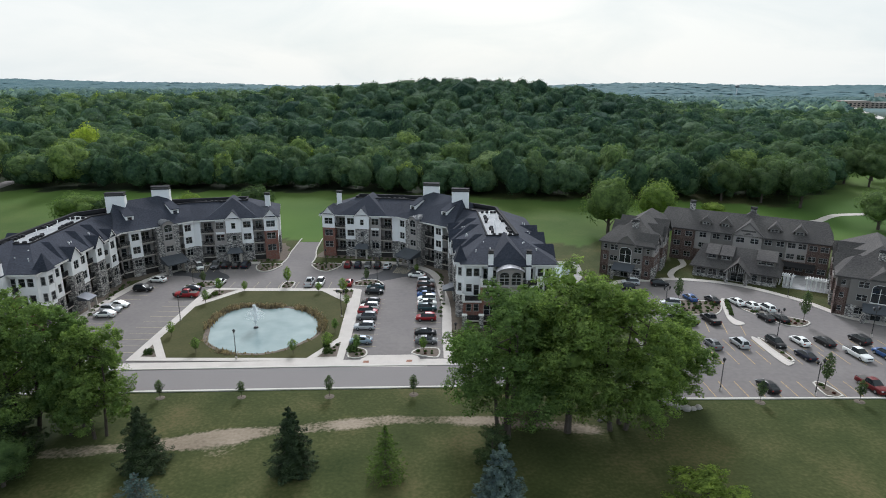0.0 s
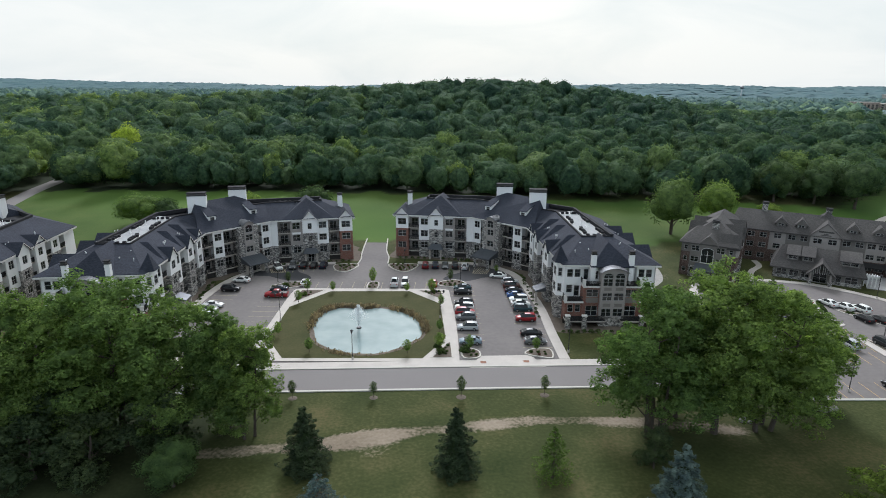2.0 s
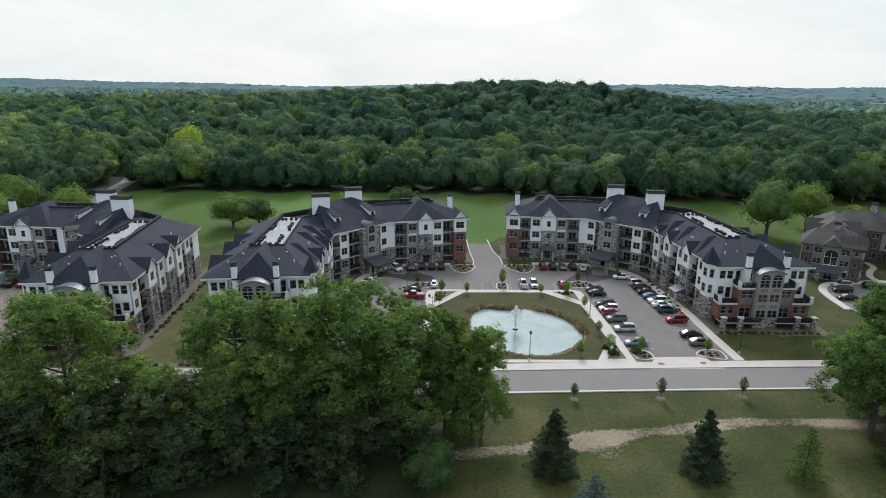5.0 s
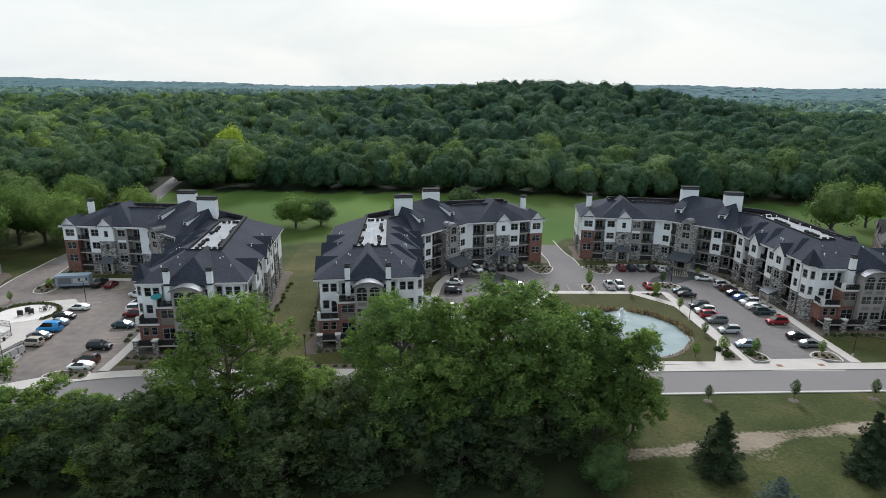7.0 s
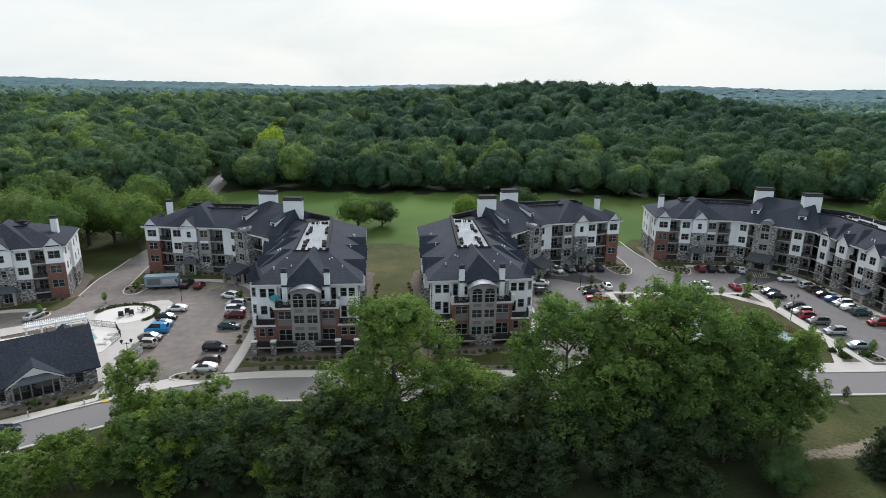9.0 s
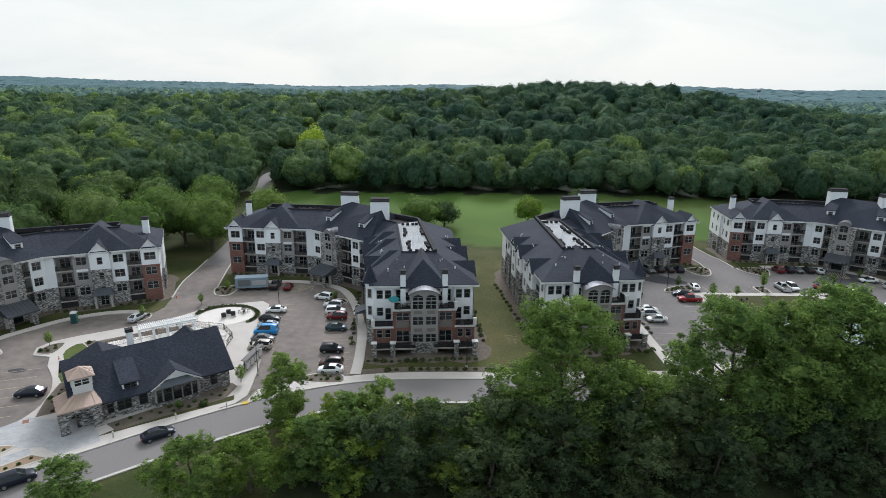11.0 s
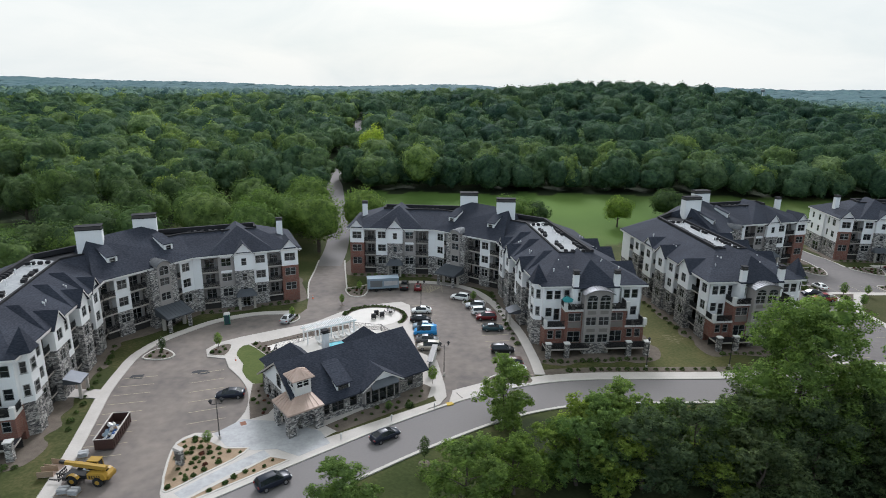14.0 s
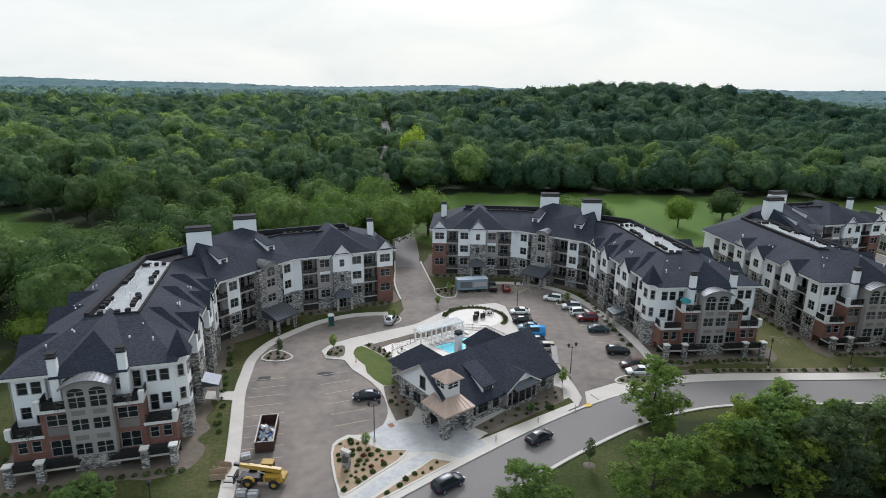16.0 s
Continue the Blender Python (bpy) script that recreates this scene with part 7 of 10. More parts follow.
def guest_house():
    h = House("guest_house", False)
    h.frame_mat = M_WINFRAME
    ZE = 8.7
    rows = (1.0, 3.9, 6.7)
    BRN, GRY, CRM = M_BROWNBRICK, M_DKGREY, M_GREY
    h.trim = M_LOUVRE

    def at(o, a, b):
        return V2(*o) + GU * a + GB * b

    def hip(o, a0, a1, b0, b1, r0, r1, rise, cross=False, z=ZE, over=0.6):
        """A hipped roof over a rectangle; its ridge runs back from r0 to r1, or along the front if cross is set."""
        e = [at(o, a0 - over, b0 - over), at(o, a1 + over, b0 - over), at(o, a1 + over, b1 + over), at(o, a0 - over, b1 + over)]
        if cross:
            m = (b0 + b1) / 2
            e, ra, rb = [e[3], e[0], e[1], e[2]], at(o, r0, m), at(o, r1, m)
        else:
            m = (a0 + a1) / 2
            ra, rb = at(o, m, r0), at(o, m, r1)
        bm = bmesh.new()
        vs = [bm.verts.new((*q, z)) for q in e]
        vb = [bm.verts.new((*q, z - 0.28)) for q in e]
        a, b = bm.verts.new((*ra, z + rise)), bm.verts.new((*rb, z + rise))
        for f in ((vs[0], vs[1], a), (vs[1], vs[2], b, a), (vs[2], vs[3], b), (vs[3], vs[0], a, b), vb[::-1]):
            bm.faces.new(f)
        for i in range(4):
            j = (i + 1) % 4
            bm.faces.new((vb[i], vb[j], vs[j], vs[i]))
        bmesh.ops.recalc_face_normals(bm, faces=bm.faces)
        h.part("roof", bm, M_BROWNSH)

    def front(o, w):
        """The gabled front of a wing: brick corners, stone foot, an arched window over a canopied door."""
        d, nn, c = GU, -GB, w / 2
        p = V2(*o)
        h.seg(p, d, 0, 2.2, [(0, 6.2, BRN), (6.2, ZE, GRY)], [(1.1, z, .9, 1.2) for z in rows], 0, back=.3)
        h.seg(p, d, 2.2, w - 2.2, [(0, 2.9, M_STONE), (2.9, ZE, GRY)], [(c - 2.9, z, 1.9, 1.4) for z in rows] + [(c + 2.9, z, 1.9, 1.4) for z in rows] + [(c, 0.1, 1.8, 2.2)], 0.5, back=1)
        h.seg(p, d, w - 2.2, w, [(0, 6.2, BRN), (6.2, ZE, GRY)], [(w - 1.1, z, .9, 1.2) for z in rows], 0, back=.3)
        h.window(p + d * c + nn * 0.55, d, 3.9, 2.9, 3.9, -0.05, True, mat=M_TRIM)
        h.gable(p + d * c, d, 5.0, ZE - 0.3, 2.3, 5, 0.5, wall=GRY, mat=M_BROWNSH)
        bm = bmesh.new()
        vs = [bm.verts.new((*(p + d * q + nn * f), z)) for q, f, z in ((c - 2.6, 3.4, 2.6), (c + 2.6, 3.4, 2.6), (c + 2.6, .5, 3.6), (c - 2.6, .5, 3.6), (c - 2.6, 3.4, 2.4), (c + 2.6, 3.4, 2.4))]
        bm.faces.new(vs[:4])
        bm.faces.new((vs[4], vs[5], vs[1], vs[0]))
        h.part("canopy_roof", bm, M_DKMETAL)
        for q in (c - 2.3, c + 2.3):
            bm = bmesh.new()
            k = p + d * q + nn * 3.1
            box(bm, k.x - .3, k.x + .3, k.y - .3, k.y + .3, 0, 2.5)
            h.part("canopy_post", bm, M_STONE)

    def side(p, d, L):
        """A wing's long side in four bays, two of them gabled."""
        for i in range(4):
            a, b = L * i / 4, L * (i + 1) / 4
            gabled = i % 2 == 0
            k = [(a + (b - a) * .3, z, 1.2, 1.4) for z in rows] + [(a + (b - a) * .7, z, 1.2, 1.4) for z in rows]
            h.seg(p, d, a, b, [(0, 3.4, M_STONE if gabled else BRN), (3.4, 6.2, BRN), (6.2, ZE, CRM if gabled else GRY)], k, 0.5 if gabled else 0.0, back=.7)
            if gabled:
                h.gable(p + d * (a + b) / 2, d, b - a, ZE - .2, 2.6, 5, 0.5, wall=CRM, mat=M_BROWNSH)

    # west wing
    o, w = (40.3, 144.6), 12.6
    front(o, w)
    side(at(o, w, 0), GB, 19.5)
    h.seg(at(o, 0, 24), -GB, 0, 24, [(0, 6.2, BRN), (6.2, ZE, GRY)], [(3 + 4.6 * i, z, 1.5, 1.4) for i in range(5) for z in rows], 0, back=.3)
    hip(o, 0, w, 0, 10.5, 2.6, w - 2.6, 3.3, True)
    hip(o, 0.6, w - 0.6, 4, 31, 11, 25, 4.6)
    for b_ in (11.5, 18.5):
        h.gable(at(o, w - 0.2, b_), GB, 6.0, ZE, 3.0, 7, 0.0, wall=None, mat=M_BROWNSH)
        h.gable(at(o, 0.2, b_), -GB, 6.0, ZE, 3.0, 7, 0.0, wall=None, mat=M_BROWNSH)
    c = at(o, 6.8, 5.2)
    h.chimney(c.x, c.y, 1.5, 1.2, -31, 10.5, 13.9, .6, M_STONE)
    # long main wing
    o = (66.4, 157.8)
    p, d, L, nn = V2(*o), GU, 34.2, -GB
    plan = [(-3.0, 2.9, BRN), (2.9, 6.8, CRM), (6.8, 12.4, GRY), (12.4, 19.1, CRM), (19.1, 24.7, GRY), (24.7, 29.3, CRM), (29.3, L, BRN)]
    for i, (a, b, mt) in enumerate(plan):
        k = 2 if b - a > 4 else 1
        wn_ = [(a + (b - a) * (j + .5) / k, z, 1.8 if i not in (3,) else 2.0, 1.4) for j in range(k) for z in rows]
        h.seg(p, d, a, b, [(0, 3.4, BRN), (3.4, ZE, mt)] if mt is not BRN else [(0, ZE, BRN)], wn_, 0.6 if i in (0, 3, 6) else 0.0, back=.8)
    h.seg(at(o, L, 0), GB, 0, 13, [(0, 6.2, BRN), (6.2, ZE, GRY)], [(6.5, z, 1.4, 1.4) for z in rows], 0, back=.3)
    h.seg(at(o, L, 13), -GU, 0, L + 3, [(0, 6.2, BRN), (6.2, ZE, GRY)], [(3 + 4.2 * i, z, 1.5, 1.4) for i in range(8) for z in rows], 0, back=.3)
    hip(o, -7, L, 0, 13, -6, L - 1.2, 4.3, True)
    h.gable(p + d * 15.75, d, 7.4, ZE - .1, 3.5, 7, 0.6, wall=CRM, mat=M_BROWNSH)
    hip(o, 10.6, 20.6, 2.6, 12.4, 7.0, 8.2, 5.3)
    # sign: plain dark bars
    for w_, z_ in ((3.4, 9.75), (1.0, 9.3), (2.4, 9.0)):
        bm = bmesh.new()
        wall_face(bm, p + nn * 0.66, d, 15.75 - w_ / 2, 15.75 + w_ / 2, z_, z_ + (0.42 if w_ > 3 else .2), [])
        h.part("sign_bar", bm, M_FRAME)
    for a in (5.2, 10.0, 21.6, 27.2):
        q = p + d * a - nn * 2.4
        h.seg(q, d, -1.1, 1.1, [(9.3, 10.9, GRY)], [(0, 9.6, 1.5, 1.1)], 0.9, back=3)
        h.gable(q, d, 2.4, 10.9, 1.3, 3.4, 0.9, wall=GRY, mat=M_BROWNSH)
    for a, b_ in ((0.6, 6.6), (15.8, 7.4)):
        q = at(o, a, b_)
        h.chimney(q.x, q.y, 1.4, 1.2, -31, 11.5, 15.4 if a < 1 else 15.0, .6, M_STONE)
    # dark awnings over the terrace doors
    bm = bmesh.new()
    vs = [bm.verts.new((*(p + d * a + nn * f), z)) for a, f, z in ((22.4, 2.4, 2.5), (31.6, 2.4, 2.5), (31.6, .62, 3.3), (22.4, .62, 3.3), (22.4, 2.4, 2.3), (31.6, 2.4, 2.3))]
    bm.faces.new(vs[:4])
    bm.faces.new((vs[4], vs[5], vs[1], vs[0]))
    h.part("awning", bm, M_RAIL)
    # low lobby in front, its ridge along the front
    o = (63.5, 143.0)
    p, L = V2(*o), 18.8
    h.seg(p, d, 0, 8.2, [(0, 1.1, M_STONE), (1.1, 2.9, GRY)], [(1.9, .8, 2.2, 1.6), (4.6, .8, 2.0, 1.6), (7.0, .8, 1.8, 1.6)], 0, back=.3)
    h.seg(p, d, 8.2, 12.2, [(0, 2.9, GRY)], [(10.2, 0.05, 2.9, 2.5)], 0, back=.3)
    h.seg(p, d, 12.2, L, [(0, 1.1, M_STONE), (1.1, 2.9, GRY)], [(14.0, .8, 1.2, 1.6), (16.6, .8, 2.6, 1.6)], 0, back=.3)
    for q, dd_, l_ in ((at(o, L, 0), GB, 11), (at(o, 0, 11), -GB, 11)):
        h.seg(q, dd_, 0, l_, [(0, 2.9, M_STONE)], [(5, .8, 1.8, 1.6)], 0, back=.3)
    hip(o, 0, L, 0, 11.5, 1.2, L - 1.2, 4.4, True, 2.9, .8)
    h.gable(p + d * 10.2, d, 5.2, 2.8, 2.7, 8, 2.6, wall=None, mat=M_BROWNSH)
    bm = bmesh.new()
    for s in (-1, 1):
        for k in range(5):
            a0 = s * (0.35 + k * 0.42)
            box(bm, 10.2 + a0 - .06, 10.2 + a0 + .06, -2.72, -2.6, 2.9, 5.3 - abs(a0) * 1.0, Matrix.Translation((*p, 0)) @ Matrix.Rotation(math.atan2(d.y, d.x), 4, "Z"))
    h.part("gable_slats", bm, M_WINFRAME)
    for a in (8.1, 12.3):
        q = p + d * a + nn * 2.4
        bm = bmesh.new()
        box(bm, q.x - .35, q.x + .35, q.y - .35, q.y + .35, 0, 1.2)
        h.part("post_foot", bm, M_STONE)
        bm = bmesh.new()
        box(bm, q.x - .16, q.x + .16, q.y - .16, q.y + .16, 1.2, 2.9)
        h.part("porch_post", bm, M_GREY)
    for a, w_ in ((3.9, 2.5), (7.2, 2.5), (16.0, 3.9)):
        q = p + d * a - nn * 2.2
        h.seg(q, d, -w_ / 2, w_ / 2, [(3.9, 6.0, GRY)], [(0, 4.75, w_ - .6, 1.0)], 0.6, back=3)
        bm = bmesh.new()
        e_ = w_ / 2 + .3
        vs = [bm.verts.new((*(q + d * k + nn * f), z + t)) for t in (0, .18) for k, f, z in ((-e_, 1.2, 5.75), (e_, 1.2, 5.75), (e_, -3.6, 7.3), (-e_, -3.6, 7.3))]
        for fc in ((3, 2, 1, 0), (4, 5, 6, 7), (0, 1, 5, 4), (1, 2, 6, 5), (2, 3, 7, 6), (3, 0, 4, 7)):
            bm.faces.new([vs[k] for k in fc])
        h.part("dormer_roof", bm, M_BROWNSH)
    # east wing coming forward
    o, w = (82.4, 116.9), 15.0
    front(o, w)
    side(at(o, 0, 24), -GB, 24)
    hip(o, 0, w, 0, 10.5, 2.6, w - 2.6, 3.3, True)
    hip(o, 0.6, w - 0.6, 4, 31, 11, 25, 4.8)
    for b_ in (11.5, 18.5):
        h.gable(at(o, 0.2, b_), -GB, 6.0, ZE, 3.0, 7, 0.0, wall=None, mat=M_BROWNSH)
    q = at(o, 7.4, 5.2)
    h.chimney(q.x, q.y, 1.5, 1.2, -31, 10.5, 13.9, .6, M_STONE)
    tagged(h.root, "brown-roofed guest house of brick and taupe siding with dormers", "hotel building")


guest_house()
strip("guest_path", smooth([(57.4, 138.6), (58.0, 143.0), (60.8, 147.4), (64.6, 151.4), (65.8, 156.4)], 5), -0.75, 0.75, -0.03, 0.10, M_CONC, "winding pale concrete path to the guest house", "path")
bm = bmesh.new()
cp_ = smooth([(104, 201), (116, 199.8), (124, 198.3), (130, 199.6), (136, 204), (142, 207), (152, 208)], 5)
vv = [[bm.verts.new((*q, float(terrain(*q)) + 0.07)) for q in offset(cp_, w_)] for w_ in (-1.3, 1.3)]
for i in range(len(cp_) - 1):
    bm.faces.new((vv[0][i], vv[0][i + 1], vv[1][i + 1], vv[1][i]))
bmesh.ops.recalc_face_normals(bm, faces=bm.faces)
tagged(part("cart_path", bm, M_CONC), "pale concrete cart path on the golf lawn", "path", kind="structure")
slab("gravel_bank", smooth([(26.6, 154.0), (30.4, 154.3), (36.0, 153.6), (36.4, 148), (34.8, 140.0), (31.6, 135.0), (28.6, 131.9), (26.6, 134)], 3, True), 0.0, 0.04, M_GRAVEL, "grey gravel bank round a small pond", "gravel")
slab("small_pond", smooth([(27.4, 151.6), (30, 152.2), (33.5, 151.9), (33.2, 145.7), (32.4, 140.3), (30.4, 135.0), (28.0, 134.6), (27, 142)], 3, True), 0.0, 0.06, M_WATER, "small pale pond between the buildings", "water")

# ---- cars ----
def car_body(kind):
    """Stations along the length: lower body (x, half width, top), cabin (x, top). Nose towards +x."""
    if kind == "sedan":
        return ([(-2.37, .66, .72), (-2.30, .80, .92), (-1.95, .88, .99), (-1.2, .91, .98), (.9, .91, .95), (1.5, .90, .89), (2.0, .84, .79), (2.27, .74, .68), (2.37, .60, .56)],
                [(-2.0, .98), (-1.05, 1.38), (-.45, 1.45), (.2, 1.44), (1.35, .93)])
    if kind == "suv":
        return ([(-2.32, .74, .85), (-2.26, .86, 1.04), (-1.9, .92, 1.08), (-1.0, .94, 1.07), (.8, .94, 1.04), (1.5, .93, .99), (2.0, .88, .91), (2.26, .78, .80), (2.35, .64, .62)],
                [(-2.28, 1.06), (-1.95, 1.58), (-.8, 1.69), (.25, 1.67), (1.2, 1.03)])
    if kind == "van":
        return ([(-2.5, .86, 1.0), (-2.46, .95, 1.18), (-1.9, .97, 1.2), (-1.0, .97, 1.2), (1.2, .97, 1.17), (1.8, .95, 1.08), (2.2, .90, .95), (2.42, .80, .82), (2.5, .66, .62)],
                [(-2.46, 1.18), (-2.38, 1.9), (-1.2, 2.0), (.75, 1.98), (1.75, 1.1)])
    return ([(-2.9, .84, 1.0), (-2.86, .95, 1.10), (-2.2, .97, 1.12), (-1.0, .98, 1.12), (1.1, .98, 1.12), (1.9, .97, 1.08), (2.5, .93, 1.02), (2.82, .84, .92), (2.9, .70, .70)],
            [(-.95, 1.11), (-.82, 1.74), (-.3, 1.83), (.5, 1.81), (1.3, 1.11)])


def make_car(kind):
    low, cab = car_body(kind)
    root = new({"sedan": "sedan_car", "suv": "suv_car", "pickup": "pickup_truck", "van": "van"}[kind])
    h, W = low[-1][0], 2 * max(q[1] for q in low)
    L = 2 * h
    bm = bmesh.new()
    rows = []
    for k, (x, w, zt) in enumerate(low):
        zb = .40 if k in (0, len(low) - 1) else .27
        half = [(.90 * w, zb), (w, zb + .16), (w, zt - .20), (.93 * w, zt - .05), (.5 * w, zt + .015)]
        rows.append([bm.verts.new((x, y, z)) for y, z in [(-a, b) for a, b in half] + half[::-1]])
    for a, b in zip(rows, rows[1:]):
        for i in range(len(a)):
            j = (i + 1) % len(a)
            bm.faces.new((a[i], a[j], b[j], b[i]))
    bm.faces.new(rows[0])
    bm.faces.new(rows[-1][::-1])
    bmesh.ops.recalc_face_normals(bm, faces=bm.faces)
    body = part("body", bm, PAINTS["white"], root, smooth=True)
    body.material_slots[0].link = "OBJECT"
    if kind == "pickup":
        bm = bmesh.new()
        box(bm, -h + .15, -1.0, -W / 2 + .18, W / 2 - .18, 1.08, 1.15)
        part("load_bed", bm, M_FRAME, root)
    # cabin: glass all round, painted roof and rear pillars
    gl, rf = bmesh.new(), bmesh.new()
    belt = W / 2 - .08
    zb = [z for _, z in cab]
    base = [cab[0][1] + (cab[-1][1] - cab[0][1]) * i / 4 - .02 for i in range(5)]

    def section(i):
        x, zt = cab[i]
        t = (zt - base[i]) / (max(zb) - min(zb))
        e = belt - .26 * t
        return [(x, -belt, base[i]), (x, -e, zt - .06 * t), (x, -e * .72, zt), (x, e * .72, zt), (x, e, zt - .06 * t), (x, belt, base[i])]
    secs = [section(i) for i in range(5)]
    for i in range(4):
        a, b = secs[i], secs[i + 1]
        for k in range(5):
            side = k in (0, 4)
            roofed = i in (1, 2)
            painted = (roofed and not side) or (i == 0 and k in (0, 1, 3, 4)) or (kind == "van" and side and i < 2)
            bm_ = rf if painted else gl
            bm_.faces.new([bm_.verts.new(q) for q in (a[k], b[k], b[k + 1], a[k + 1])])
    for bm_ in (gl, rf):
        bmesh.ops.remove_doubles(bm_, verts=bm_.verts, dist=1e-4)
        bmesh.ops.recalc_face_normals(bm_, faces=bm_.faces)
        if sum(f.normal.z * f.calc_area() for f in bm_.faces) < 0:
            bmesh.ops.reverse_faces(bm_, faces=bm_.faces)
    part("glasshouse", gl, M_CARGLASS, root)
    roof = part("roof", rf, PAINTS["white"], root, smooth=True)
    roof.material_slots[0].link = "OBJECT"
    wb = L * .29
    for sx in (-1, 1):
        for s in (-1, 1):
            bm = bmesh.new()
            R = .36 if kind in ("pickup", "suv") else .33
            m = Matrix.Translation((sx * wb, s * (W / 2 - .12), R)) @ Matrix.Rotation(radians(90), 4, "X")
            bmesh.ops.create_cone(bm, segments=14, radius1=R, radius2=R, depth=.24, matrix=m, cap_ends=True)
            w = part("wheel", bm, M_TYRE, root)
            bm = bmesh.new()
            bmesh.ops.create_cone(bm, segments=10, radius1=R * .62, radius2=R * .62, depth=.262, matrix=m, cap_ends=True)
            part("rim", bm, M_RIM, w)
    zf = low[-2][2] - .03
    zr = low[1][2] - .12
    for s in (-1, 1):
        bm = bmesh.new()
        box(bm, h - .2, h - .03, min(s * (W / 2 - .5), s * (W / 2 - .2)), max(s * (W / 2 - .5), s * (W / 2 - .2)), zf - .12, zf + .02)
        part("headlight", bm, M_HEADLAMP, root)
        bm = bmesh.new()
        box(bm, -h - .005, -h + .1, min(s * (W / 2 - .4), s * (W / 2 - .08)), max(s * (W / 2 - .4), s * (W / 2 - .08)), zr - .12, zr + .06)
        part("tail_light", bm, M_TAILLAMP, root)
    bm = bmesh.new()
    box(bm, h - .03, h + .012, -W / 2 + .5, W / 2 - .5, zf - .22, zf - .04)
    part("grille", bm, M_RAIL, root)
    return root


PROTO = {}
WORDS = {"white": "white", "silver": "silver", "grey": "dark grey", "black": "black", "navy": "navy blue", "blue": "blue", "red": "bright red", "darkred": "dark red", "teal": "dark teal", "beige": "beige", "brown": "brown",
         "skyblue": "sky blue", "paleblue": "pale blue"}
KINDS = {"sedan": "sedan car", "suv": "tall estate car", "pickup": "pickup truck", "van": "panel van"}


def park(kind, colour, x, y, a, z=0.03, where="parked on the asphalt"):
    first = kind not in PROTO
    if first:
        PROTO[kind] = make_car(kind)
    ob = PROTO[kind] if first else copy_thing(PROTO[kind], Matrix.Identity(4))
    ob.matrix_basis = pose(x, y, z, 0, 0, a) @ Matrix.Diagonal((0.9, 0.97, 1.02, 1))
    for c in ob.children:
        if c.material_slots[0].link == "OBJECT":
            c.material_slots[0].material = PAINTS[colour]
    tagged(ob, f"{WORDS[colour]} {KINDS[kind]} {where}", {"sedan": "car", "suv": "car", "pickup": "pickup truck", "van": "van"}[kind], "vehicles in the courts")


CARS = """sedan teal -15.6 131.3 180|sedan black -15.6 128.3 0|suv black -15.6 121.2 180|suv white -15.6 118.5 180|suv red -15.6 115.8 0|suv grey -15.5 113.0 180|suv silver -15.3 107.9 180|sedan paleblue -15.1 101.4 180
sedan white -6.4 140.4 172|suv silver -4.0 135.6 4|suv brown -3.9 132.6 0|sedan navy -3.8 129.3 0|sedan blue -3.6 126.3 0|suv white -3.4 123.6 180|sedan white -3.3 121.0 0|suv teal -3.2 118.0 0|suv red -3.3 112.6 180|sedan black -3.2 105.2 0|sedan grey -3.0 101.6 0
suv darkred -24.8 148.6 90|suv navy -22.2 148.6 90|sedan grey -19.6 148.6 -90|suv black -17.0 148.4 90|sedan silver -14.4 147.9 80|suv white -63.0 146.4 -60|suv grey -59.4 147.6 -80|suv black -56.6 148 90|sedan black -54.0 148.1 90|suv navy -51.5 148.1 90
pickup silver -31.8 134.4 90|suv white -29.3 134.4 -90|sedan red -22.4 134.4 90|sedan white -53.2 134.3 90|sedan white -69.0 136.0 170|suv black -69.4 129.6 0|pickup red -57.8 125.8 180|sedan navy -58.2 129.6 180|sedan white -69.6 119.3 0|suv silver -69.8 116.6 0|sedan white -69.6 113.8 180
sedan white -148.9 117.4 180|sedan black -149.0 112.6 0|sedan paleblue -148.4 109.2 180|van skyblue -148.0 106.2 180|sedan grey -147.6 102.8 0|suv beige -147.2 99.6 180
suv black -134.0 98.4 0|suv brown -133.2 92.9 180|sedan white -132.9 90.6 180|sedan teal -134.8 108.3 0|suv darkred -135.6 113.9 180|suv white -136.4 116.9 5|suv silver -137.4 120.3 175|suv white -140.4 125.4 160
pickup black -153.2 133.0 90|sedan darkred -150.0 132.3 90|sedan silver -175.8 112.6 78|sedan navy -177.4 82.4 188
suv silver 45.4 135.2 172|suv black 43.2 131.6 172|sedan black 41.0 126.4 172|suv black 52.2 134.4 -3|suv silver 49.9 121.3 170|sedan white 48.3 117.4 170|suv black 47.6 112.1 98|sedan navy 50.2 111.7 98|pickup black 54.7 112.2 98
sedan blue 55.6 124.8 98|sedan black 60.0 123.6 98|sedan white 64.8 122.3 102|sedan white 67.0 120.2 102|suv white 69.4 118.6 102|sedan black 66.6 113.4 98|sedan black 69.3 112.8 98
sedan grey 50.0 100.4 98|suv silver 55.1 100.8 98|suv black 61.9 100.9 -82|sedan white 66.9 101.8 98|sedan navy 64.4 95.8 98|sedan black 71.4 101.6 98|suv black 78.5 102.4 98|pickup white 74.0 96.2 -82|suv blue 78.9 96.4 98|sedan black 51.8 84.6 98|pickup darkred 68.6 84.8 -82"""
for row in CARS.replace("\n", "|").split("|"):
    kd, cl, x, y, a = row.split()
    park(kd, cl, float(x), float(y), float(a))
park("sedan", "navy", -153.0, 71.4, 37, 0.035, "standing on the road")
park("suv", "navy", -165.6, 61.8, 38, 0.035, "standing on the road")


